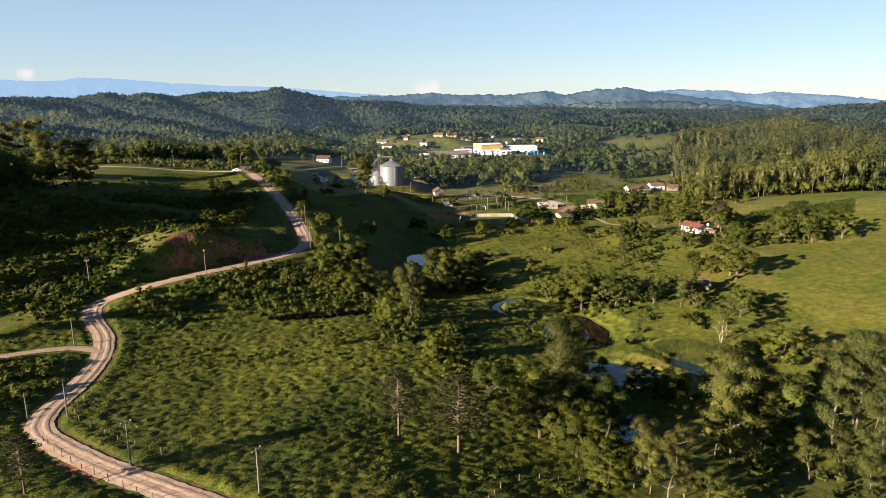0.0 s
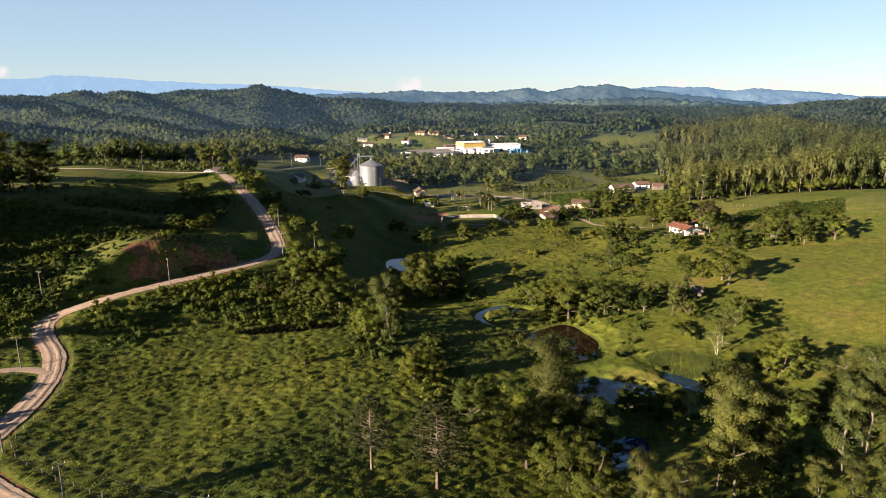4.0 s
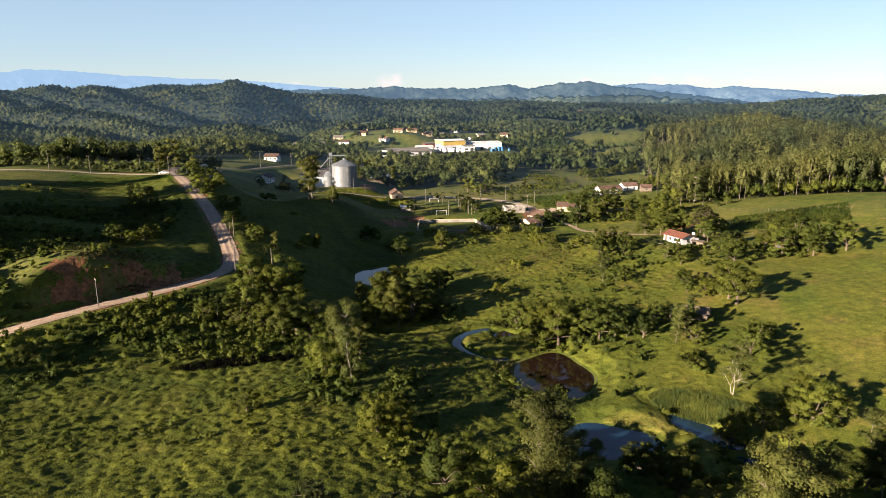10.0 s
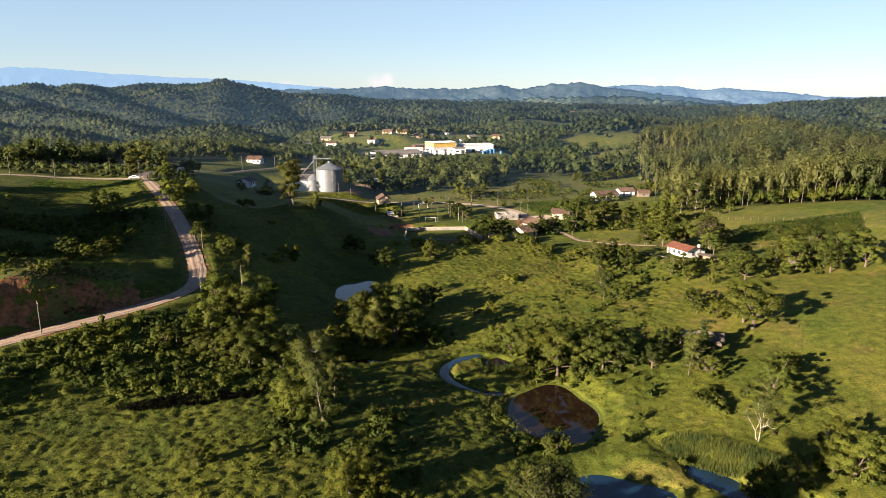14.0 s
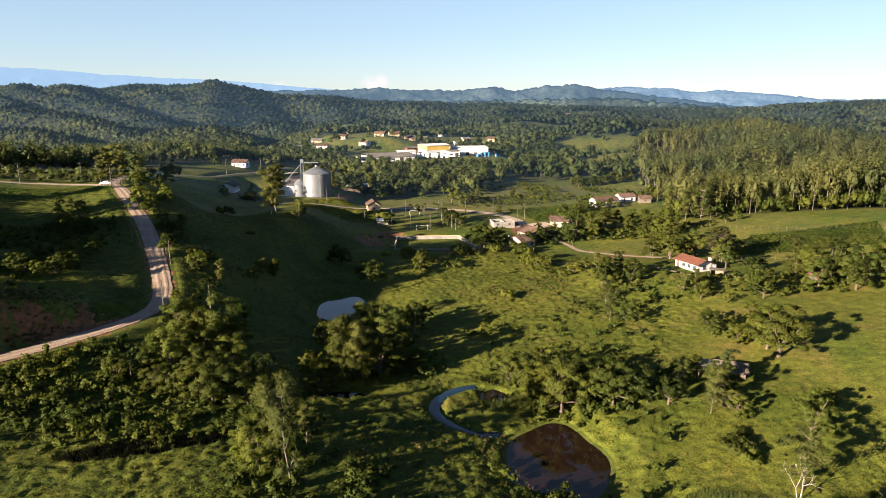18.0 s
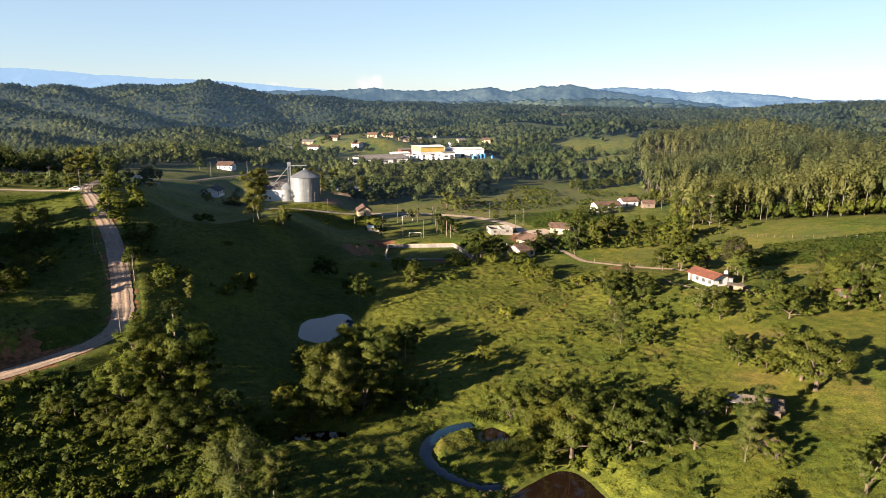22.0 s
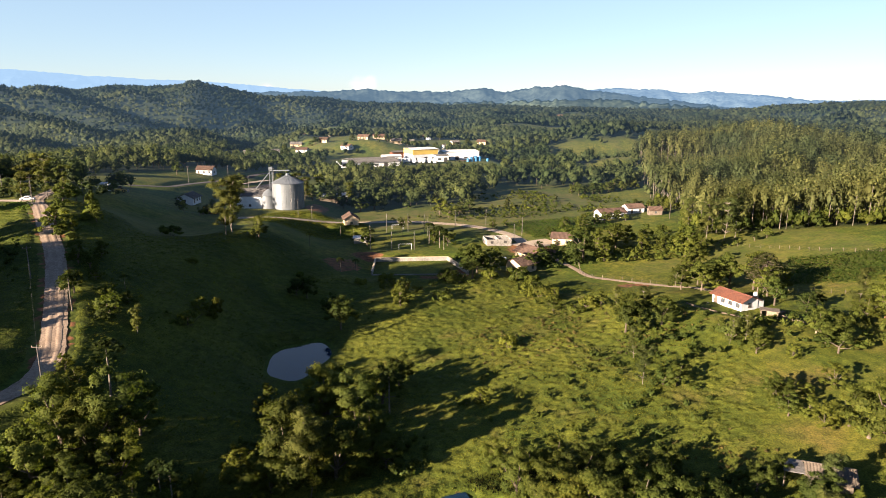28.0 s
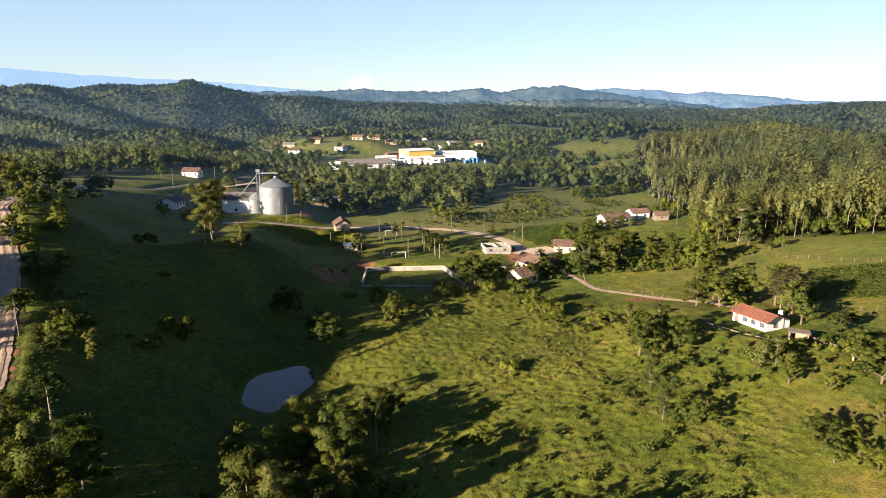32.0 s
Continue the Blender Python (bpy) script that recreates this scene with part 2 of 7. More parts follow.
DRY_TUFT = leafy("dry_grass_blades", (0.0585, 0.0540, 0.0203), (0.0900, 0.0787, 0.0315), patch=0.08, tone=True)
REED = leafy("reed_blades", (0.031, 0.048, 0.014), (0.060, 0.074, 0.021), patch=0.3)
CROP = leafy("crop_leaves", (0.045, 0.080, 0.014), (0.075, 0.115, 0.024), patch=0.1)
ROUGH_SWARD = sward_material("rough_pasture", (0.024, 0.038, 0.0058), (0.057, 0.067, 0.0095), (0.053, 0.058, 0.0105))
VALLEY_SWARD = sward_material("valley_pasture", (0.040, 0.056, 0.0080), (0.076, 0.085, 0.0130), (0.080, 0.076, 0.0190))
SHORT_SWARD = sward_material("grazed_pasture", (0.050, 0.068, 0.0095), (0.078, 0.080, 0.0140), (0.088, 0.076, 0.0210))
BARK = surf("brown_bark", (0.0540, 0.0405, 0.0293), (0.0810, 0.0652, 0.0495), 1.5, 8, 0.95, 0.6, spread=0.2)
PALE_BARK = surf("pale_bark", (0.1172, 0.1033, 0.0837), (0.0725, 0.0614, 0.0474), 1.0, 7, 0.9, 0.4, spread=0.15)
DEAD_WOOD = surf("bleached_dead_wood", (0.2093, 0.1890, 0.1586), (0.1418, 0.1249, 0.1013), 1.2, 8, 0.9, 0.4)
CONCRETE = surf("weathered_concrete", (0.1890, 0.1800, 0.1665), (0.1350, 0.1282, 0.1170), 0.6, 5, 0.9, 0.2, spread=0.1)
STONE = surf("mossy_field_stone", (0.150, 0.115, 0.080), (0.085, 0.070, 0.050), 0.8, 4, 0.95, 0.5, spread=0.15)
WHITE_WALL = surf("white_painted_plaster", (0.50, 0.52, 0.545), (0.43, 0.445, 0.46), 0.5, 4, 0.85, 0.1, fine_amount=0.06)
CREAM_WALL = surf("cream_painted_plaster", (0.3700, 0.3000, 0.2050), (0.3200, 0.2550, 0.1700), 0.5, 4, 0.85, 0.1, fine_amount=0.06)
YELLOW = surf("yellow_sheet_cladding", (0.470, 0.345, 0.095), (0.420, 0.300, 0.080), 0.2, 3, 0.55, 0.1, fine_amount=0.06)
RED_TILE = surf("red_clay_tile", (0.120, 0.046, 0.028), (0.080, 0.033, 0.022), 0.5, 5, 0.85, 0.3, spread=0.2)
BROWN_TILE = surf("brown_clay_tile", (0.074, 0.046, 0.033), (0.048, 0.031, 0.024), 0.5, 5, 0.85, 0.3, spread=0.2)
GREY_ROOF = surf("grey_fibre_cement", (0.1080, 0.1035, 0.0968), (0.0675, 0.0652, 0.0630), 0.15, 2, 0.85, 0.2, spread=0.15)
WHITE_ROOF = surf("white_metal_roof", (0.4718, 0.4718, 0.4654), (0.3825, 0.3825, 0.3761), 0.2, 2, 0.5, 0.1, spread=0.1, fine_amount=0.06)
STEEL = surf("galvanised_steel", (0.118, 0.133, 0.146), (0.098, 0.111, 0.122), 0.25, 3, 0.5, 0.05, metal=0.25, fine_amount=0.05)
DARK_STEEL = surf("dull_grey_steel", (0.25, 0.25, 0.25), (0.17, 0.17, 0.17), 0.6, 4, 0.6, 0.1, metal=0.4)
# near-black panel colour that stands for the unlit inside of openings
DARK = surf("dark_opening", (0.025, 0.025, 0.028), (0.045, 0.043, 0.04), 0.8, 4, 0.7, 0.0)
GLASS = surf("dark_window_glass", (0.03, 0.035, 0.04), (0.05, 0.055, 0.06), 0.8, 2, 0.08, 0.0, spec=0.6)
BLUE = surf("blue_plastic_tank", (0.030, 0.130, 0.260), (0.030, 0.105, 0.215), 0.5, 3, 0.45, 0.0, spread=0.15)
POLE = surf("old_grey_pole", (0.1020, 0.0960, 0.0870), (0.0660, 0.0600, 0.0540), 0.6, 5, 0.9, 0.2, spread=0.15)
TIMBER = surf("grey_timber", (0.0990, 0.0810, 0.0630), (0.0675, 0.0540, 0.0405), 1.0, 8, 0.9, 0.3, spread=0.2)
GREY_PAINT = surf("silver_car_paint", (0.45, 0.46, 0.47), (0.40, 0.41, 0.42), 1.0, 5, 0.3, 0.0, metal=0.3)
RUBBER = surf("black_rubber", (0.02, 0.02, 0.02), (0.035, 0.035, 0.035), 2.0, 9, 0.9, 0.0)
POND_SKY = water_material("pond_water", (0.004, 0.014, 0.028))
POND_MUD = water_material("muddy_water", (0.0072, 0.0043, 0.0028))

# ---- lie of the land: hills as (centre x, y, radii, turn, height) over a valley floor 6 m above datum ----
NEAR_HILLS = [
    (-158.1, 307.5, 59.9, 88.1, 0.038, 23.34),
    (-84.2, 206.7, 31.1, 40.9, -0.580, 8.05),
    (-78.3, 309.1, 17.6, 51.1, 0.409, 13.16),
    (-34.9, 331.5, 13.5, 57.0, -0.065, 9.61),
    (-15.0, 384.0, 14.0, 20.0, 0.000, -3.8),
    (209.2, 248.4, 48.5, 66.3, -0.234, 19.31),
    (91.3, 255.1, 15.1, 21.3, 0.167, 4.61),
    (221.8, 414.5, 54.7, 120.8, -0.425, 5.05),
    (-42.2, 436.0, 40.6, 41.6, 0.005, -2.17),
    (16.6, 652.6, 30.4, 98.1, 0.266, 12.72),
    (-134.1, 519.6, 70.6, 91.6, -0.066, 15.40),
    (-14.6, 129.1, 20.3, 45.8, -0.271, 3.56),
    (-12.4, 59.3, 68.1, 25.4, -0.133, 8.90),
    (-121.7, 158.5, 44.3, 27.0, 0.175, -10.19),
    (137.3, 157.4, 47.3, 70.7, 0.726, 9.62),
    (-166.9, 173.8, 70.1, 53.9, -0.347, 13.49),
    (369.3, 578.6, 69.8, 130.3, -0.510, 18.97),
    (-7.0, 245.7, 18.8, 67.4, 0.428, -2.99),
    (440.0, 620.0, 95.0, 120.0, 0.300, -17.0),
    (285.0, 575.0, 50.0, 45.0, 0.000, 15.0),
    # dip added so the low sun reaches the slope below the silo
    (-88.0, 349.0, 14.0, 18.0, 0.000, -2.6),
    # unseen hill added on the left to shade the upper road and hollow
    (-188.0, 189.0, 18.0, 26.0, -0.995, 42.0),
]
FAR_HILLS = [
    (330, 1345, 100, 70, 0.0, 14), (178, 590, 48, 28, 0.0, 11), (225, 745, 62, 36, 0.0, 17), (300, 800, 45, 36, 0.0, 14), (235, 990, 62, 42, 0.0, 16), 
    (480, 900, 150, 110, 0.3, 12), (-420, 300, 150, 150, 0.0, 20), (60, 1000, 90, 50, 0.0, 5), (-25, 790, 120, 75, 0.0, 17),
]
# skyline of the wooded ridges: direction in degrees right of north, height of the crest
CREST_AZ = (-60, -29.5, -27.4, -26.0, -24.5, -22.2, -20.3, -18.2, -15.7, -14.8, -14.0, -13.1, -12.2, -9.6, -6.9, -3.1, -0.3, 3.0, 8.7, 15.2, 24.0, 27.6, 31.1, 34.7, 37.7, 60)
CREST_Z = (60, 62, 73, 66, 73, 71, 76, 74, 78, 84, 88, 83, 77, 64, 56, 43, 35, 30, 28, 25, 22, 25, 36, 46, 53, 55)


def hills(x, y, rows, z):
    for cx, cy, rx, ry, a, h in rows:
        dx, dy, c, s = x - cx, y - cy, math.cos(a), math.sin(a)
        z = z + h * np.exp(-0.5 * (((dx * c + dy * s) / rx) ** 2 + ((dy * c - dx * s) / ry) ** 2))
    return z


LATTICE = np.random.RandomState(7).rand(64, 64)


def soft_noise(x, y, size):
    """Smooth noise, 0 to 1, with cells of that size in metres."""
    u, v = np.asarray(x, float) / size, np.asarray(y, float) / size
    i, j = np.floor(u).astype(int), np.floor(v).astype(int)
    u, v = u - i, v - j
    u, v = u * u * (3 - 2 * u), v * v * (3 - 2 * v)
    g = lambda a, b: LATTICE[a % 64, b % 64]
    return (g(i, j) * (1 - u) + g(i + 1, j) * u) * (1 - v) + (g(i, j + 1) * (1 - u) + g(i + 1, j + 1) * u) * v


def smooth(t):
    t = np.clip(t, 0, 1)
    return t * t * (3 - 2 * t)


def raw_height(x, y):
    z = hills(x, y, FAR_HILLS, hills(x, y, NEAR_HILLS, 6.0))
    dist, az = np.hypot(x - 5, y - 55), np.degrees(np.arctan2(x - 5, y - 55))
    crest = np.interp(az, CREST_AZ, CREST_Z)
    climb = smooth((dist - 700) / 1050) ** 0.8
    rise = climb * (crest - 9)
    # spurs and gullies that run down from the crest towards the valley, broken by knolls
    along = np.radians(az) * 1250 + 0.45 * dist + 110 * (soft_noise(x, y, 210) - 0.5)
    spur = 0.66 * np.abs(2 * soft_noise(along, 0.45 * dist, 150) - 1) + 0.34 * np.abs(2 * soft_noise(along + 900, 0.8 * dist, 78) - 1)
    open_side = smooth((az - 1) / 5) * smooth((30 - az) / 3)
    depth = np.minimum(1.3 * rise + 16, 86) * (1 - 0.84 * climb ** 7) * (1 - 0.55 * open_side)
    far = smooth((dist - 560) / 300)
    z = z + rise + far * (7 - depth * spur * 1.35 + (soft_noise(x, y, 62) - 0.5) * 9) - 0.05 * np.clip(dist - 1790, 0, 700)
    return z + (soft_noise(x, y, 34) - 0.5) * 0.9 + (soft_noise(x, y, 9) - 0.5) * 0.35


def spline(points, step=1.0):
    """Catmull-Rom curve through points, at even steps."""
    p = np.array([points[0], *points, points[-1]], float)
    out = []
    for k in range(1, len(p) - 2):
        n = max(2, int(np.linalg.norm(p[k + 1] - p[k]) / step))
        t = np.linspace(0, 1, n, endpoint=False)[:, None]
        out.append(0.5 * (2 * p[k] + (p[k + 1] - p[k - 1]) * t + (2 * p[k - 1] - 5 * p[k] + 4 * p[k + 1] - p[k + 2]) * t ** 2
                          + (3 * p[k] - p[k - 1] - 3 * p[k + 1] + p[k + 2]) * t ** 3))
    return np.vstack(out + [p[-1:]])


def road_line(points, soften=24):
    """Centre line with a height that follows the land gently."""
    c = spline(points)
    z = raw_height(c[:, 0], c[:, 1])
    k = np.ones(soften) / soften
    z = np.convolve(np.pad(z, (soften // 2, soften - soften // 2 - 1), mode="edge"), k, "valid")
    return np.column_stack([c, z])


MAIN_ROAD = road_line([(150, -30), (90, 8), (40, 36), (-2, 58), (-20, 69), (-34, 77), (-47, 85), (-59, 93.5), (-68, 101), (-71.5, 109), (-73, 121), (-76, 136), (-81, 148), (-89, 158.5), (-90.5, 166),
                       (-83, 174.5), (-72, 185), (-61, 195.5), (-52, 205.5), (-47.3, 214), (-47.5, 222), (-51, 232), (-58, 249), (-68, 271), (-80, 293),
                       (-92, 315), (-99, 327), (-106, 345), (-112, 372)])
SIDE_ROAD = road_line([(-77, 140), (-84, 141.5), (-91, 139), (-98, 134.5), (-112, 131), (-135, 128)])
RIDGE_ROAD = road_line([(-97, 323), (-106, 331), (-118, 333), (-132, 330), (-160, 318), (-190, 300)])
VALLEY_ROAD = road_line([(-52, 402), (-36, 404), (-12, 412), (8, 416), (25, 416), (40, 411), (52, 403), (62, 390), (68, 375), (70, 358)])
DRIVE = road_line([(70, 358), (74, 340), (78, 322), (80, 309), (87, 300.5), (96, 288), (102, 280), (105, 272)])
SILO_ROAD = road_line([(-112, 438), (-97, 447), (-91, 463), (-86, 474), (-80, 485), (-75, 496), (-69, 507), (-66, 530), (-56, 560), (-40, 585)])
ROADS = ((SILO_ROAD, 2.8), (MAIN_ROAD, 2.4), (SIDE_ROAD, 1.5), (RIDGE_ROAD, 2.0), (VALLEY_ROAD, 2.6), (DRIVE, 1.3))

# ponds: centre, radii, turn, water level
PONDS = {
    "reservoir": (-7.5, 251.5, 6.6, 11.0, -0.25, 5.2),
    "brown": (35, 164.5, 8.6, 11.5, -0.12, 6.4),
    "lower": (39, 136.5, 9.0, 6.0, -0.25, 6.3),
    "islet": (28, 189, 2.9, 3.0, 0.0, 6.3),
    "stream": (56.5, 138, 7.5, 2.6, -0.95, 6.9),
    "ditch": (62, 125, 5.5, 2.4, -0.9, 6.5),
    "shaded": (33, 112, 8, 4, 0.6, 6.2),
    "marsh": (-4, 190.5, 6.0, 2.2, 0.15, 6.5),
}
CRESCENT = spline([(24.6, 193.6), (21.2, 192.6), (18.2, 190.3), (16.0, 187.0), (15.6, 182.6), (17.6, 178.4), (20.5, 175.3), (23.6, 173.4), (26.6, 173.6)], 0.5)


def pond_reach(x, y, pond):
    """1 on the shore, less inside, more outside; an uneven outline."""
    cx, cy, rx, ry, a, _ = pond
    dx, dy, c, s = x - cx, y - cy, math.cos(a), math.sin(a)
    u, v = (dx * c + dy * s) / rx, (dy * c - dx * s) / ry
    w = np.arctan2(v, u)
    return np.hypot(u, v) / (1 + 0.07 * np.sin(3 * w + cx) + 0.05 * np.sin(5 * w + cy))


def nearest(x, y, line, reach):
    """Distance to a line and its height there, for points within reach."""
    d, h = np.full(x.shape, 1e3), np.zeros(x.shape)
    box = (x > line[:, 0].min() - reach) & (x < line[:, 0].max() + reach) & (y > line[:, 1].min() - reach) & (y < line[:, 1].max() + reach)
    k = np.flatnonzero(box)
    for part_of in np.array_split(k, max(1, len(k) // 4000)):
        q = np.hypot(x[part_of, None] - line[None, :, 0], y[part_of, None] - line[None, :, 1])
        j = q.argmin(1)
        d[part_of] = q[np.arange(len(j)), j]
        h[part_of] = line[j, 2] if line.shape[1] > 2 else 0
    return d, h


# level yards: centre, half sizes, turn, height
YARDS = [(100, 257, 9, 8, 0.6, 14.2), (-46, 434, 20, 14, 0.0, 11.5), (24, 327, 17, 16, 0.0, 5.6), (22, 383, 16, 22, 0.12, 6.4), (38, 640, 60, 42, 0.1, 14.0),
         (72, 352, 10, 12, 0.0, 6.5), (-2.5, 405, 7, 6, 0.0, 7.4)]


def ground(x, y):
    x, y = np.atleast_1d(np.asarray(x, float)), np.atleast_1d(np.asarray(y, float))
    z = raw_height(x, y)
    for cx, cy, hx, hy, a, h in YARDS:
        dx, dy, c, s = x - cx, y - cy, math.cos(a), math.sin(a)
        q = np.maximum(np.abs(dx * c + dy * s) - hx, np.abs(dy * c - dx * s) - hy)
        z = z + (h - z) * (1 - smooth(q / (20 if hx == 20 else max(5, 0.35 * hx))))
    # the cut bank above the bend of the dirt road
    d, h = nearest(x, y, MAIN_ROAD, 60)
    side = (x + 72) * 0.70 + (185 - y) * -0.71
    along = (x + 72) * 0.71 + (y - 185) * 0.70
    bank = (side < 0) | (x < -60)
    on = smooth((along + 26) / 8) * smooth((38 - along) / 8) * smooth((y - 185 - (x + 72) * 0.95) / 6) * smooth((-50 - x) / 7)
    rough = (soft_noise(x, y, 6) - 0.5) * 3.0
    top = 8.0 * np.exp(-((along - 2) / 20) ** 2)
    z = z + on * top * smooth((d - 5 + rough) / 2.4) * smooth((34 - d) / 26)
    for line, half in ROADS:
        d, h = nearest(x, y, line, half + 9)
        near = d < half + 9
        z = np.where(near, h - 0.12 + (z - h + 0.12) * smooth((d - half - 0.6) / 4.0), z)
    for pond in PONDS.values():
        q = pond_reach(x, y, pond)
        size = 0.5 * (pond[2] + pond[3])
        rim = (q - 1) * size
        z = np.where(rim < 1.4, pond[5] + 0.4 * np.clip(rim / 1.4, -1, 1), z)
        z = np.where((rim >= 1.4) & (rim < 7), pond[5] + 0.4 + (np.maximum(z, pond[5] + 0.1) - pond[5] - 0.4) * smooth((rim - 1.4) / 5.6), z)
    d, h = nearest(x, y, CRESCENT, 6)
    z = np.where(d < 5, 6.15 + (z - 6.15) * smooth((d - 0.7) / 2.2), z)
    return z


def lift(x, y):
    return float(ground(x, y)[0])


def part(name, bm, material, parent=None, label=""):
    """Links a bmesh as one mesh object under a thing or a part."""
    me = bpy.data.meshes.new(name)
    bm.to_mesh(me)
    bm.free()
    me.materials.append(material)
    ob = new(name, me)
    if parent:
        ob.parent = parent
    return tagged(ob, label)


def from_arrays(name, verts, faces, material, parent=None, label="", normals=None, tones=None):
    me = bpy.data.meshes.new(name)
    verts, faces = np.asarray(verts, np.float32), np.asarray(faces, np.int32)
    me.vertices.add(len(verts))
    me.vertices.foreach_set("co", verts.ravel())
    k = faces.shape[1]
    me.loops.add(faces.size)
    me.loops.foreach_set("vertex_index", faces.ravel())
    me.polygons.add(len(faces))
    me.polygons.foreach_set("loop_start", np.arange(0, faces.size, k, dtype=np.int32))
    me.update(calc_edges=True)
    if normals is not None:
        me.polygons.foreach_set("use_smooth", np.ones(len(faces), dtype=bool))
        me.normals_split_custom_set_from_vertices(np.asarray(normals, np.float32))
    if tones is not None:
        rgba = np.ones((len(verts), 4), np.float32)
        rgba[:, :3] = tones
        me.color_attributes.new("tone", "FLOAT_COLOR", "POINT").data.foreach_set("color", rgba.ravel())
    me.materials.append(material)
    ob = new(name, me)
    if parent:
        ob.parent = parent
    return tagged(ob, label)


def thing(name, x, y, z, turn=0, label="", category="", group="", kind=""):
    e = new(name)
    e.empty_display_size = 0.5
    e.matrix_basis = pose(x, y, z, 0, 0, turn)
    return tagged(e, label, category, group, kind)


# ---- land ----
def steps(lo, a, b, hi, fine, grow):
    """Grid lines: even from a to b, widening outside."""
    out = list(np.arange(a, b, fine))
    s, v = fine, out[0]
    left = []
    while v > lo:
        s *= grow
        v -= s
        left.append(v)
    s, v = fine, out[-1]
    right = []
    while v < hi:
        s *= grow
        v += s
        right.append(v)
    return np.array(left[::-1] + out + right)


gx, gy = steps(-4600, -130, 180, 4600, 1.4, 1.042), steps(-500, 64, 400, 4700, 1.6, 1.027)
X, Y = [a.ravel() for a in np.meshgrid(gx, gy)]
Z = ground(X, Y)
nx, ny = len(gx), len(gy)
i = (np.arange(ny - 1)[:, None] * nx + np.arange(nx - 1)[None, :]).ravel()
land = from_arrays("ground", np.column_stack([X, Y, Z]), np.column_stack([i, i + 1, i + nx + 1, i + nx]), GROUND)
land.data.polygons.foreach_set("use_smooth", np.ones(len(land.data.polygons), dtype=bool))


def ellipse(x, y, cx, cy, rx, ry, soft=0.5):
    return 1 - smooth((np.hypot((x - cx) / rx, (y - cy) / ry) - 1 + soft / 2) / soft)


def bare_earth(x, y):
    d, _ = nearest(x, y, MAIN_ROAD, 30)
    along = (x + 72) * 0.71 + (y - 185) * 0.70
    uphill = (y - 185 - (x + 72) * 0.95) > 0
    e = smooth((along + 9) / 5) * smooth((34 - along) / 6) * uphill * smooth((9.5 - d + 7 * (soft_noise(x, y, 5) - 0.5)) / 3)
    e = np.maximum(e * (1 - 0.75 * np.exp(-((along - 8) / 5.5) ** 2)), 0.72 * smooth((3.5 - d + 2.2 * (soft_noise(x, y, 4) - 0.5)) / 1.5))
    for row in ((-3, 330, 7, 9), (6, 347, 6, 5), (32, 318.5, 10, 2.2), (38, 321, 4, 8), (70, 352, 9, 13), (99, 236, 5, 4.5), (88, 292, 5, 4), (-84, 118, 7, 8), (-60, 84, 12, 6),
                (-20, 432, 6, 10), (82, 640, 10, 5), (-48, 1150, 14, 18), (71, 180, 4, 3), (122, 300, 10, 4), (-8, 186, 7, 3)):
        e = np.maximum(e, 0.9 * ellipse(x, y, *row))
    return e


def dry_grass(x, y):
    e = 0.7 * ellipse(x, y, 70, 150, 26, 9) * soft_noise(x, y, 7)
    for row in ((60, 195, 18, 8), (20, 165, 25, 10), (60, 250, 30, 20), (-74, 196, 8, 10), (40, 420, 60, 25), (100, 470, 40, 40)):
        e = np.maximum(e, 0.75 * ellipse(x, y, *row) * (0.4 + soft_noise(x, y, 6)))
    return np.maximum(e, 0.35 * (soft_noise(x, y, 21) > 0.62))


cover = np.ones((len(X), 4), np.float32)
cover[:, 0], cover[:, 1] = bare_earth(X, Y), dry_grass(X, Y)
cover[:, 2] = 0


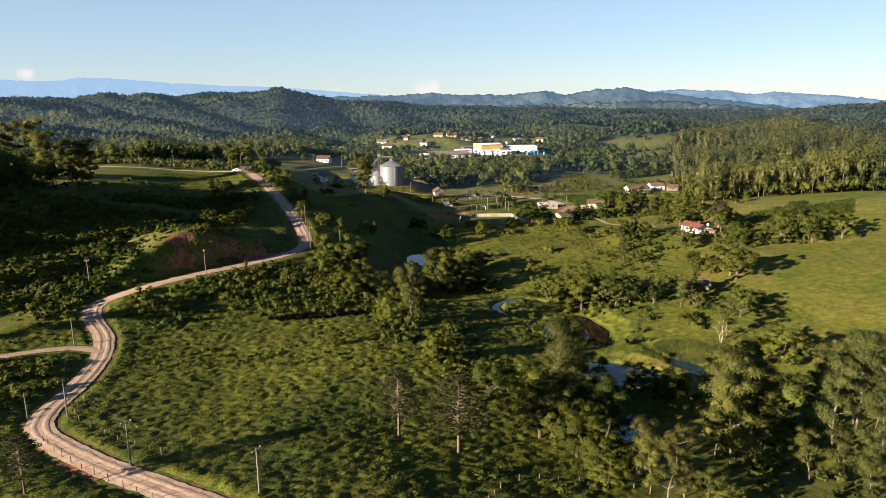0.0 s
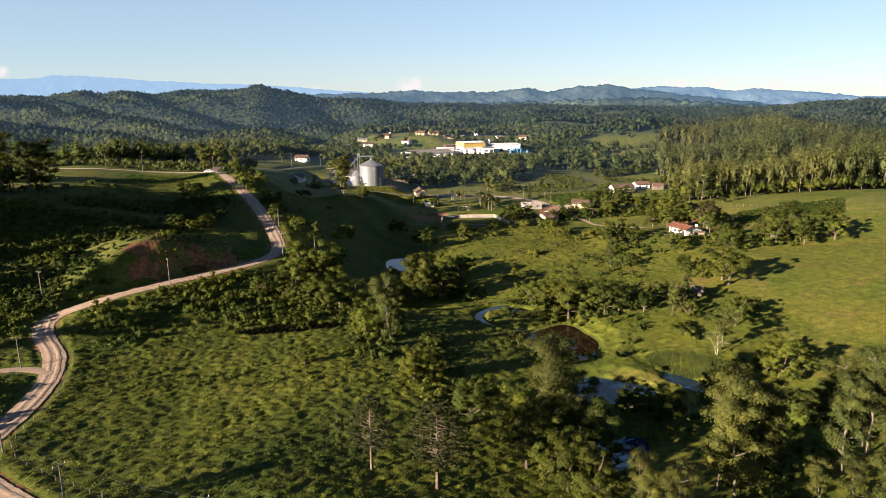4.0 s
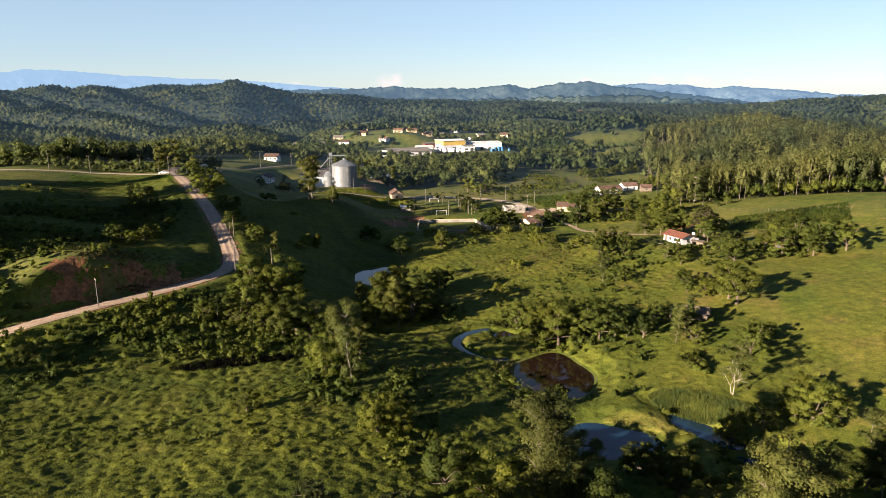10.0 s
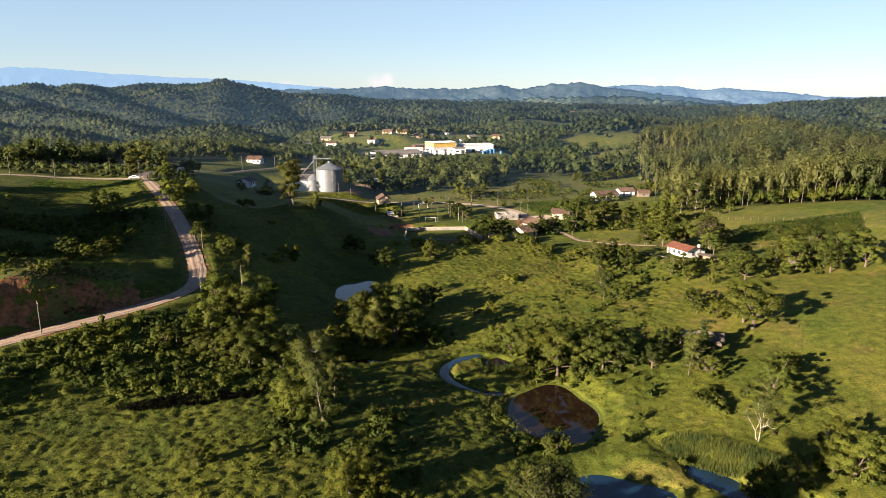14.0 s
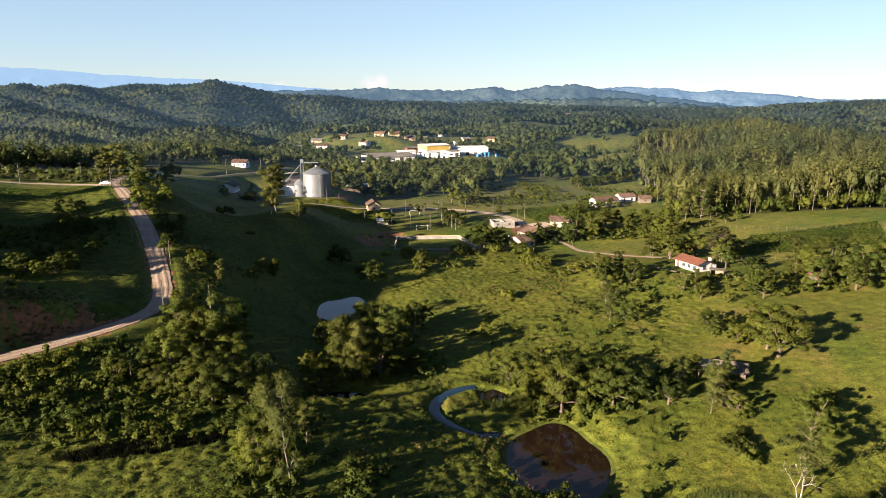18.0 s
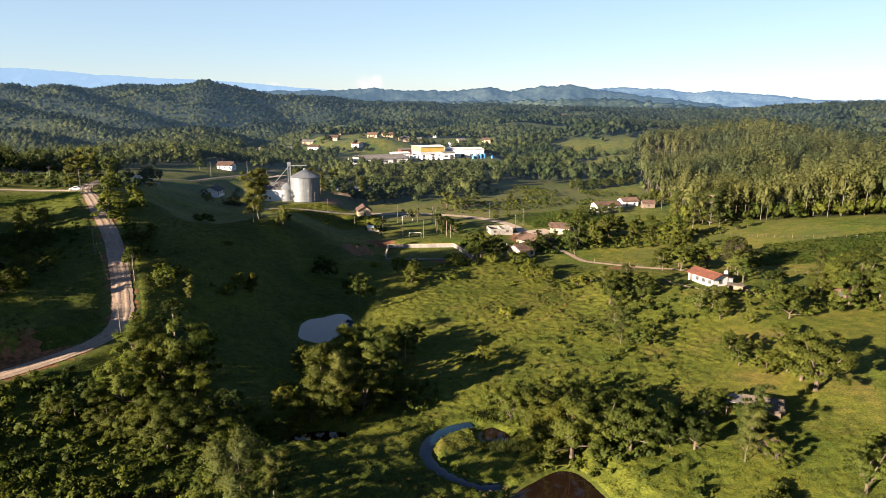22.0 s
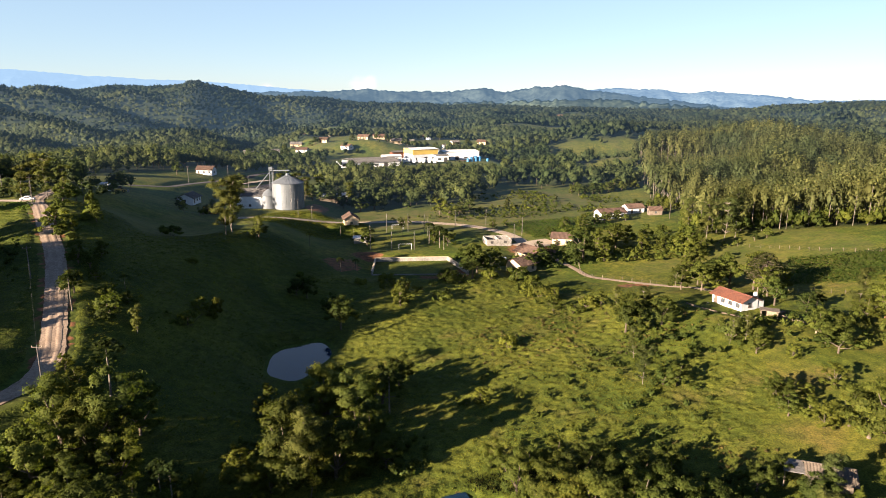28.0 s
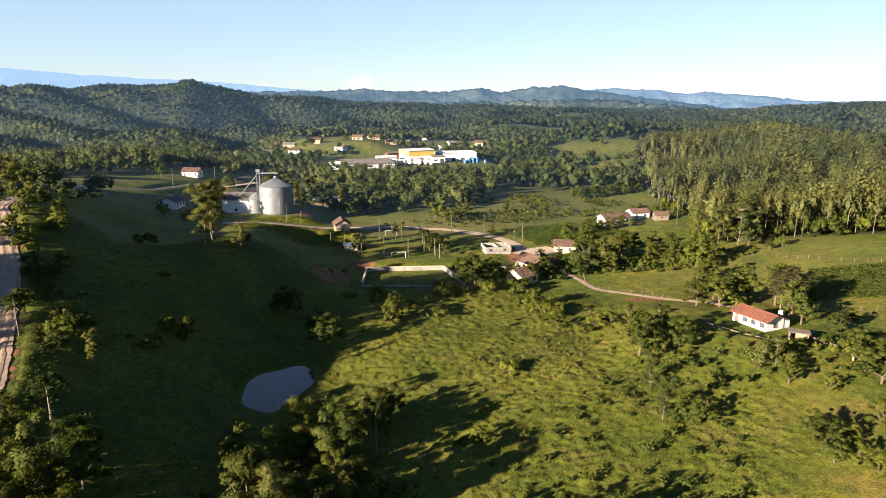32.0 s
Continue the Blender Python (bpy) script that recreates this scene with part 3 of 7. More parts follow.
def woodland(x, y):
    """How thickly trees stand: 1 in closed forest, 0 in the open."""
    r = np.hypot(x - 20, y - 150)
    w = smooth((r - 370) / 50)
    w = np.maximum(w, smooth((x - 128 - 0.25 * (y - 340)) / 15) * smooth((y - 352 + 0.5 * (x - 140)) / 15))
    w = np.maximum(w, smooth((-100 - x) / 12) * smooth((y - 345) / 12))
    # wood added mostly out of view, to shade the left hillside
    w = np.maximum(w, smooth((-138 - x) / 18) * smooth((y - 95) / 30))
    w = np.maximum(w, smooth((y - 440) / 25) * smooth((548 - y) / 12) * smooth((x + 26) / 8) * smooth((85 - x) / 20))
    # lanes cut so low sun reaches the crop field, lawn and silo
    w = w * np.where((x < -130) & (np.abs(0.545 * x - 0.84 * y + 305) < 12), 0, 1)
    w = w * np.where((x < -90) & (y < 490) & (np.abs(0.545 * x - 0.84 * y + 438) < 17), 0, 1)
    w = w * np.where((x < -98) & (y < 470) & (np.abs(0.545 * x - 0.84 * y + 354) < 34), 0, 1)
    sx, sy = x, y
    bend = smooth((r - 250) / 80)
    x, y = x + bend * ((soft_noise(x, y, 38) - 0.5) * 44 + (soft_noise(x, y, 14) - 0.5) * 16), y + bend * ((soft_noise(x + 500, y, 38) - 0.5) * 44 + (soft_noise(x + 90, y, 14) - 0.5) * 16)
    for row in ((84, 432, 48, 36), (84, 472, 32, 18), (185, 600, 44, 34), (170, 556, 42, 20), (212, 695, 58, 46), (295, 765, 40, 34), (232, 945, 52, 42), (335, 1310, 75, 45), (-75, 850, 40, 26), (38, 620, 80, 72), (-60, 468, 24, 22), (-46, 430, 30, 20), (-88, 470, 26, 34),
                (-95, 500, 22, 16), (-25, 728, 95, 44), (-70, 690, 40, 14), (90, 760, 60, 24), (-100, 415, 22, 14), (-100, 456, 24, 20), (0, 400, 42, 22), (560, 1500, 70, 20), (150, 1000, 60, 18), (-150, 620, 40, 16), (300, 1050, 40, 14),
                (800, 1250, 60, 40), (60, 360, 50, 50), (-50, 1150, 46, 70), (-960, 1700, 40, 30), (480, 2100, 120, 40), (900, 2300, 150, 50), (30, 1010, 80, 25), (120, 640, 30, 20), (136, 408, 26, 14)):
        w = np.minimum(w, 1 - ellipse(x, y, *row, soft=0.3))
    x, y = sx, sy
    for line, half in ROADS:
        d, _ = nearest(x, y, line, 12)
        w = np.where(d < half + 4, 0, w)
    return w


# darker ground colour where trees stand and beyond 1900 m
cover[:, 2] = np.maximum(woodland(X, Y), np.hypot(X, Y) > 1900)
# darker green ground below the standing swards
cover[:, 3] = np.max([ellipse(X, Y, -32, 127, 74, 72, 0.25), ellipse(X, Y, -20, 262, 40, 70, 0.4), 0.8 * ellipse(X, Y, 22, 178, 34, 26, 0.4), 0.75 * ellipse(X, Y, -80, 250, 60, 90, 0.3)], axis=0)
layer = land.data.color_attributes.new("cover", "FLOAT_COLOR", "POINT")
layer.data.foreach_set("color", cover.ravel())
tagged(land, "rolling green pasture and hills with red earth", "ground", kind="structure")


def ribbon(name, line, half, material, label, up=0.0, offset=0.0, kind="structure", category="road"):
    """A road surface laid on its centre line, with a slightly ragged edge and a low crown."""
    p = line[:, :2]
    t = np.gradient(p, axis=0)
    t /= np.linalg.norm(t, axis=1)[:, None]
    n = np.column_stack([-t[:, 1], t[:, 0]])
    rows = []
    for u in (-1, -0.6, 0, 0.6, 1):
        rag = (0.25 * np.random.rand(len(p)) if abs(u) == 1 else 0)
        q = p + n * (offset + u * (half + rag))[:, None] if np.ndim(rag) else p + n * (offset + u * half)
        rows.append(np.column_stack([q, line[:, 2] + up + 0.06 * (1 - u * u)]))
    v = np.concatenate(rows)
    m = len(p)
    i = np.arange(m - 1)
    f = np.concatenate([np.column_stack([k * m + i, k * m + i + 1, (k + 1) * m + i + 1, (k + 1) * m + i]) for k in range(4)])[:, ::-1]
    return tagged(from_arrays(name, v, f, material), label, category, kind=kind)


road = ribbon("road", MAIN_ROAD, 2.1, DIRT, "winding reddish dirt road along the hillside")
for k, off in enumerate((-0.85, 0.85)):
    tr = ribbon("wheel_track", MAIN_ROAD, 0.36, TRACK, "", 0.075, off)
    tr.parent = road
    for key in ("category", "kind"):
        del tr[key]
    tr["label"] = "paler packed wheel track"
ribbon("side_road", SIDE_ROAD, 1.2, DIRT, "narrow dirt side road off the bend", 0.03)
ribbon("ridge_road", RIDGE_ROAD, 1.9, GRAVEL, "pale dirt road along the ridge", 0.03)
ribbon("valley_road", VALLEY_ROAD, 2.4, GRAVEL, "pale gravel road across the valley floor", 0.03)
ribbon("silo_road", SILO_ROAD, 2.6, ASPHALT, "grey asphalt road behind the silo", 0.03)
ribbon("forecourt", road_line([(-71, 486), (-66, 494), (-61, 503), (-58, 510)]), 4.0, GRAVEL, "pale gravel forecourt beside the warehouse", 0.16)
ribbon("gravel_yard", road_line([(66, 356), (70, 358.5), (75, 361), (82, 364)]), 5.6, GRAVEL, "pale gravel yard beside the houses", 0.2)
ribbon("driveway", DRIVE, 1.0, DIRT, "thin reddish drive up to the white house", 0.03)


def pond_water(name, pond, material, label):
    cx, cy, rx, ry, a, level = pond
    bm = bmesh.new()
    ring = []
    for k in range(72):
        w = k / 72 * 2 * math.pi
        g = (1 + 0.07 * math.sin(3 * w + cx) + 0.05 * math.sin(5 * w + cy)) + 0.9 / (0.5 * (rx + ry))
        u, v = rx * g * math.cos(w), ry * g * math.sin(w)
        ring.append(bm.verts.new((cx + u * math.cos(a) - v * math.sin(a), cy + u * math.sin(a) + v * math.cos(a), level)))
    bm.faces.new(ring)
    return tagged(part(name, bm, material), label, "pond", kind="structure")


pond_water("water_reservoir", PONDS["reservoir"], POND_SKY, "still pond in the shaded hollow mirroring the sky")
pond_water("water_brown", PONDS["brown"], POND_MUD, "muddy brown pond with grassy banks")
pond_water("water_lower", PONDS["lower"], POND_SKY, "dark still pond behind the trees")
pond_water("water_islet", PONDS["islet"], POND_MUD, "small dark pool in the marshy ring")
pond_water("water_stream", PONDS["stream"], POND_SKY, "narrow stream pool beside reeds")
pond_water("water_ditch", PONDS["ditch"], POND_SKY, "shaded stream pool under trees")
pond_water("water_shaded", PONDS["shaded"], POND_SKY, "dark pool below the tall trees")
pond_water("water_marsh", PONDS["marsh"], POND_MUD, "shallow brown marsh water")
cr = np.column_stack([CRESCENT, np.full(len(CRESCENT), 6.32)])
ribbon("water_crescent", cr, 1.0, POND_SKY, "curved ditch of dark water round the islet", category="pond")


# ---- distance: ranges with painted haze, and low clouds ----
def far_range(name, radius, depth, material, skyline, rough, seed, label):
    """A ridge whose crest follows a skyline of (degrees right of north, degrees above the eye), with folded slopes in front."""
    n, m = 520, 22
    az, el = np.array(skyline).T
    u = np.linspace(az[0], az[-1], n)
    k = np.ones(9) / 9
    line = np.convolve(np.pad(np.interp(u, az, el), 4, mode="edge"), k, "valid")
    jag = (soft_noise(u * 40, u * 0 + seed, 11) - 0.5) + 0.4 * (soft_noise(u * 40, u * 0 + seed + 9, 4) - 0.5)
    top = 66.6 + radius * np.tan(np.radians(line))
    ends = smooth((u - u[0]) / 4) * smooth((u[-1] - u) / 4)
    ang = np.radians(u)
    rows = []
    for k in range(m):
        f = min(k / (m - 2), 1)
        r = radius - depth * (1 - f)
        x, y = 5.5 + r * np.sin(ang), 46 + r * np.cos(ang)
        fold = np.abs(2 * soft_noise(x + 0.4 * y, 0.7 * y - 0.3 * x, 0.16 * depth) - 1) + 0.5 * np.abs(2 * soft_noise(x + 0.2 * y, y, 0.07 * depth) - 1)
        z = -160 + (top + 160) * (1 - 0.55 * (1 - f) ** 1.4) - fold * 0.075 * depth * (1 - f ** 4) + jag * rough * f ** 8
        rows.append(np.column_stack([x, y, np.maximum(-160 + (z + 160) * ends, -160) if k < m - 1 else z * 0 - 160]))
    v = np.concatenate(rows)
    i = np.arange(n - 1)
    f = np.concatenate([np.column_stack([k * n + i, k * n + i + 1, (k + 1) * n + i + 1, (k + 1) * n + i]) for k in range(m - 1)])
    ob = from_arrays(name, v, f, material)
    ob.data.polygons.foreach_set("use_smooth", np.ones(len(ob.data.polygons), dtype=bool))
    return tagged(ob, label, "mountain", kind="structure")


HAZE_FOOT = haze_material("hazy_foothills", (0.024, 0.032, 0.022), (0.0100, 0.0175, 0.0235))
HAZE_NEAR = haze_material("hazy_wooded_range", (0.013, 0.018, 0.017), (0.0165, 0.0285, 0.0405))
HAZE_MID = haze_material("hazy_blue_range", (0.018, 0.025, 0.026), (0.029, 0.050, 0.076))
HAZE_FAR = haze_material("hazy_pale_range", (0.005, 0.007, 0.009), (0.060, 0.094, 0.131))
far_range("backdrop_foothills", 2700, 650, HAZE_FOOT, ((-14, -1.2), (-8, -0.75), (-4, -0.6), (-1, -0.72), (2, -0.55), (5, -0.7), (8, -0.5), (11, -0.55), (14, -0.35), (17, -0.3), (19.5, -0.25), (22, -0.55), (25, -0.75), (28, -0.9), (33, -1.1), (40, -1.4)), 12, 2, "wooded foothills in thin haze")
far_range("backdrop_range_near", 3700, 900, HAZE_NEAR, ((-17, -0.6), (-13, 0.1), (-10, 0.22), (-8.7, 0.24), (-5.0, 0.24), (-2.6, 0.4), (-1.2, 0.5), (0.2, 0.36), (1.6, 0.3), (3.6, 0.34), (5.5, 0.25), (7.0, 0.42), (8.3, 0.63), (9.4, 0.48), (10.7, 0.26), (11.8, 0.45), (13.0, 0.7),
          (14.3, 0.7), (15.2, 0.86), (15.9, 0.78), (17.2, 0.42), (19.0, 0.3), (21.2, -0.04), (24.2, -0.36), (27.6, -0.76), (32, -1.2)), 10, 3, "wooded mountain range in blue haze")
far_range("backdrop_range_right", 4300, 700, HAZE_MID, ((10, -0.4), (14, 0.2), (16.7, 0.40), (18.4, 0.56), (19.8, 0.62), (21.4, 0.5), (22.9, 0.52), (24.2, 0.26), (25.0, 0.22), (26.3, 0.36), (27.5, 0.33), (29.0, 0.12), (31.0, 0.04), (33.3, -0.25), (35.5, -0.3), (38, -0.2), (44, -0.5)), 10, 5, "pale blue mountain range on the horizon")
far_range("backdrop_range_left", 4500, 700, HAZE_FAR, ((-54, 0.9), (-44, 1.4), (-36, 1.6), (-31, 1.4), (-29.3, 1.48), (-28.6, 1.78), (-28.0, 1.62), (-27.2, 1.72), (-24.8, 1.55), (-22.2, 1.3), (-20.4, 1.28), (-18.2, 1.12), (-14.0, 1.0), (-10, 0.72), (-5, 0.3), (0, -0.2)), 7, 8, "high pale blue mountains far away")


def cloud_material():
    """Soft vapour: thins out to the edges and in wisps."""
    m, nt, p = nodes_of("glowing_cloud")
    nt.nodes.remove(p)
    tc = nt.nodes.new("ShaderNodeTexCoord")
    mp = nt.nodes.new("ShaderNodeMapping")
    mp.inputs["Location"].default_value, mp.inputs["Scale"].default_value = (-1, -1, -1), (2, 2, 2)
    nt.links.new(tc.outputs["Generated"], mp.inputs["Vector"])
    g = nt.nodes.new("ShaderNodeTexGradient")
    g.gradient_type = "SPHERICAL"
    nt.links.new(mp.outputs[0], g.inputs["Vector"])
    geo = nt.nodes.new("ShaderNodeNewGeometry")
    n = nt.nodes.new("ShaderNodeTexNoise")
    n.inputs["Scale"].default_value, n.inputs["Detail"].default_value = 0.022, 6
    nt.links.new(geo.outputs["Position"], n.inputs["Vector"])
    mul = nt.nodes.new("ShaderNodeMath")
    mul.operation = "MULTIPLY"
    nt.links.new(g.outputs["Fac"], mul.inputs[0])
    nt.links.new(n.outputs[0], mul.inputs[1])
    r = nt.nodes.new("ShaderNodeMapRange")
    r.inputs["From Min"].default_value, r.inputs["From Max"].default_value, r.inputs["To Max"].default_value = 0.10, 0.42, 0.75
    nt.links.new(mul.outputs[0], r.inputs["Value"])
    # flat card: the cloud's sunlit brightness is given as emission
    em, tr, ms = nt.nodes.new("ShaderNodeEmission"), nt.nodes.new("ShaderNodeBsdfTransparent"), nt.nodes.new("ShaderNodeMixShader")
    em.inputs["Color"].default_value = (0.161, 0.153, 0.148, 1)
    nt.links.new(r.outputs[0], ms.inputs[0])
    nt.links.new(tr.outputs[0], ms.inputs[1])
    nt.links.new(em.outputs[0], ms.inputs[2])
    nt.links.new(ms.outputs[0], nt.nodes["Material Output"].inputs["Surface"])
    return m


CLOUD = cloud_material()


def cloud(direction, elevation, width, height):
    d = radians(direction)
    c = Vector((4820 * math.sin(d), 4820 * math.cos(d), 66 + 4820 * math.tan(radians(elevation))))
    bm = bmesh.new()
    bmesh.ops.create_grid(bm, x_segments=1, y_segments=1, size=1, matrix=Matrix.Translation(c) @ pose(0, 0, 0, 90, 0, -direction) @ Matrix.Diagonal((width, height, 1, 1)))
    tagged(part("cloud", bm, CLOUD), "small pale cumulus cloud low on the horizon", "cloud", "low clouds", "structure")


for row in ((-1.4, 0.75, 190, 90), (-0.6, 1.0, 90, 70), (-31.5, 1.9, 110, 60), (20.6, 0.8, 150, 60), (23.4, 0.8, 170, 55), (27.5, 0.6, 150, 45), (15.0, 0.8, 110, 42), (-9, 0.6, 90, 40), (-35.5, 1.7, 90, 50)):
    cloud(*row)


# ---- plants ----
def leaf_tris(p, out, size, rnd):
    """Small three-cornered leaf sprays at points p that face about out; their shading follows the crown's roundness."""
    n = len(p)
    o = out / (np.linalg.norm(out, axis=1)[:, None] + 1e-9)
    d = o + rnd.normal(0, 0.5, (n, 3))
    d /= np.linalg.norm(d, axis=1)[:, None] + 1e-9
    a = np.cross(d, rnd.normal(0, 1, (n, 3)))
    a /= np.linalg.norm(a, axis=1)[:, None] + 1e-9
    b = np.cross(d, a)
    s = (size * rnd.uniform(0.6, 1.4, n))[:, None]
    v = np.stack([p - a * s - b * s * 0.6, p + a * s - b * s * 0.6, p + b * s], 1).reshape(-1, 3)
    nrm = o * 0.75 + d * 0.5
    nrm /= np.linalg.norm(nrm, axis=1)[:, None]
    return v, np.arange(3 * n).reshape(n, 3), np.repeat(nrm, 3, 0)


def limb(bm, a, b, r0, r1, sides=6):
    """A tapered stick from a to b."""
    a, b = Vector(a), Vector(b)
    q = (b - a).to_track_quat("Z", "Y").to_matrix()
    rings = []
    for c, r in ((a, r0), (a.lerp(b, 0.5), 0.5 * (r0 + r1)), (b, r1)):
        rings.append([bm.verts.new(c + q @ Vector((r * math.cos(2 * math.pi * k / sides), r * math.sin(2 * math.pi * k / sides), 0))) for k in range(sides)])
    for lo, hi in zip(rings, rings[1:]):
        for k in range(sides):
            bm.faces.new((lo[k], lo[(k + 1) % sides], hi[(k + 1) % sides], hi[k]))
    bm.faces.new(rings[-1])


CORE = bmesh.new()
bmesh.ops.create_icosphere(CORE, subdivisions=1, radius=1)
CORE_V = np.array([v.co[:] for v in CORE.verts])
CORE_F = np.array([[v.index for v in f.verts] for f in CORE.faces])
CORE.free()
OCTA_V = np.array([(1, 0, 0), (0, 1, 0), (-1, 0, 0), (0, -1, 0), (0, 0, 1), (0, 0, -1)], float)
OCTA_F = np.array([(0, 1, 4), (1, 2, 4), (2, 3, 4), (3, 0, 4), (1, 0, 5), (2, 1, 5), (3, 2, 5), (0, 3, 5)])


def crown(lobes, count, size, rnd, droop=0.0, core=0.66):
    """Leaf sprays over the skins of many lobes (x, y, z, radius), each with a ragged leafy heart."""
    L = np.array(lobes)
    w = L[:, 3] ** 2
    k = rnd.choice(len(L), count, p=w / w.sum())
    d = rnd.normal(0, 1, (count, 3))
    d /= np.linalg.norm(d, axis=1)[:, None]
    d[:, 2] = np.where(d[:, 2] < -0.3, -d[:, 2] * 0.6, d[:, 2])
    reach = np.where(rnd.rand(count) < 0.22, rnd.uniform(1.0, 1.45, count), rnd.uniform(0.55, 1.1, count) ** 0.7)
    p = L[k, :3] + d * (L[k, 3] * reach)[:, None] * np.array([1, 1, 0.8])
    p[:, 2] -= droop * rnd.rand(count)
    mid = L[:, :3].mean(0)
    away = (p - mid) / (np.abs(p - mid).max() + 1e-6)
    v, f, nrm = leaf_tris(p, d * 0.6 + away * 1.0 + np.array([0, 0, 0.2]), size, rnd)
    vs, fs, ns = [v], [f], [nrm]
    at = len(v)
    for x, y, z, r in L:
        q = CORE_V * (1 + rnd.uniform(-0.3, 0.3, (len(CORE_V), 1)))
        vs.append(np.array([x, y, z]) + q * r * core * np.array([1, 1, 0.8]))
        fs.append(CORE_F + at)
        ns.append(CORE_V)
        at += len(CORE_V)
    return np.vstack(vs), np.vstack(fs), np.vstack(ns)


TREES = {}


def make_tree(kind, seed, name, label, category, bark, leaf, build):
    """A model tree far below the ground is never kept: the first of a kind is moved to its first place."""
    rnd = np.random.RandomState(seed)
    e = thing(name, 0, 0, 0, 0, label, category)
    bm = bmesh.new()
    v, f, nrm = build(bm, rnd)
    part("trunk", bm, bark, e)
    if v is not None:
        from_arrays("crown", v, f, leaf, e, normals=nrm)
    TREES.setdefault(kind, []).append([e, False])


def broad(h, r, count, size, lean=0.0, stem=0.3, low=0.0):
    def build(bm, rnd):
        lobes = []
        top = h * stem
        limb(bm, (0, 0, -0.8), (lean * 0.3, 0, top), 0.035 * h, 0.024 * h, 7)
        skew = rnd.uniform(-0.35, 0.35, 4)
        for k in range(46):
            w, q = rnd.uniform(0, 6.28), r * math.sqrt(rnd.uniform(0.02, 1)) * 0.9
            q *= 1 + skew[0] * math.cos(w) + skew[1] * math.sin(2 * w)
            z = h * rnd.uniform(stem + 0.05 - low, 0.94) * (1 - 0.32 * (q / r) ** 2 + 0.3 * skew[2] * math.cos(w + skew[3] * 9))
            lobes.append((q * math.cos(w) + lean * z / h, q * math.sin(w), z, r * rnd.uniform(0.11, 0.27)))
            if k < 7:
                limb(bm, (lean * 0.3, 0, top * rnd.uniform(0.75, 1)), lobes[-1][:3], 0.014 * h, 0.005 * h, 5)
        return crown(lobes, count, size, rnd)
    return build


def gum(h, count, size):
    """A tall thin-stemmed tree with loose clumps high up."""
    def build(bm, rnd):
        lobes = []
        x = y = 0.0
        last = (0, 0, -0.8)
        for k in range(5):
            x, y = x + rnd.normal(0, 0.018) * h, y + rnd.normal(0, 0.018) * h
            nxt = (x, y, h * (0.2 + 0.17 * k))
            limb(bm, last, nxt, 0.0105 * h * (1 - 0.17 * k), 0.0105 * h * (1 - 0.17 * (k + 1)), 6)
            last = nxt
            for _ in range(4 + k):
                w, q = rnd.uniform(0, 6.28), h * rnd.uniform(0.04, 0.18)
                c = (x + q * math.cos(w), y + q * math.sin(w), nxt[2] + h * rnd.uniform(0.02, 0.13))
                limb(bm, nxt, c, 0.006 * h, 0.002 * h, 4)
                lobes.append((*c, h * rnd.uniform(0.04, 0.105)))
        return crown(lobes, count, size, rnd, 0.03 * h, 0.6)
    return build


def araucaria(bm, rnd):
    h, pts, outs = 13.0, [], []
    limb(bm, (0, 0, -0.8), (0.1, 0, h), 0.28, 0.1, 8)
    for z in np.arange(4.6, 13.2, 0.55):
        reach = 3.9 * math.sin(min(1, (h + 0.8 - z) / 6.5) * math.pi * 0.5) + 0.4
        for k in range(7):
            w = 6.28 * k / 7 + z * 2 + rnd.uniform(-0.3, 0.3)
            r = reach * rnd.uniform(0.75, 1.05)
            end = (r * math.cos(w), r * math.sin(w), z - 0.5 + 0.25 * r + rnd.uniform(-0.2, 0.2))
            limb(bm, (0.05, 0, z), end, 0.06, 0.03, 4)
            for _ in range(26):
                s = rnd.uniform(0.5, 1.05)
                pts.append([end[0] * s, end[1] * s, z + (end[2] - z) * s + 0.15])
                outs.append([0, 0, 1])
    p = np.array(pts) + rnd.normal(0, 0.18, (len(pts), 3))
    return leaf_tris(p, np.array(outs, float), 0.22, rnd)


def palm(bm, rnd):
    h = 9.0
    limb(bm, (0, 0, -0.6), (0.15, 0.05, h * 0.5), 0.19, 0.15, 7)
    limb(bm, (0.15, 0.05, h * 0.5), (0.05, 0, h), 0.15, 0.11, 7)
    pts = []
    for k in range(16):
        w, up = 6.28 * k / 16 + rnd.uniform(-0.2, 0.2), rnd.uniform(0.1, 1.2)
        for s in np.linspace(0.12, 1, 11):
            r = 2.7 * s
            pts.append([r * math.cos(w) * math.cos(up * 0.5) + 0.05, r * math.sin(w) * math.cos(up * 0.5), h + 1.5 * up * s - 2.6 * s * s])
    p = np.repeat(np.array(pts), 2, 0) + rnd.normal(0, 0.10, (len(pts) * 2, 3))
    return leaf_tris(p, np.tile([0, 0, 1.0], (len(p), 1)), 0.34, rnd)


def dead_tree(bm, rnd):
    def grow(a, d, length, r, depth):
        b = Vector(a) + d * length
        limb(bm, a, b, r, r * 0.62, 6)
        if depth:
            for _ in range(2):
                grow(b, (d + Vector(rnd.normal(0, 0.42, 3)) + Vector((0, 0, 0.15))).normalized(), length * rnd.uniform(0.55, 0.8), r * 0.6, depth - 1)
    grow((0, 0, -0.6), Vector((-0.12, 0, 1)).normalized(), 2.9, 0.13, 4)
    grow((0.3, 0, -0.6), Vector((0.3, 0.1, 1)).normalized(), 2.4, 0.10, 4)
    lobes = [(rnd.uniform(-3.2, 3.8), rnd.uniform(-3, 3), rnd.uniform(5.5, 9.0), 0.9) for _ in range(14)]
    return crown(lobes, 1100, 0.15, rnd, 0.2, 0.3)


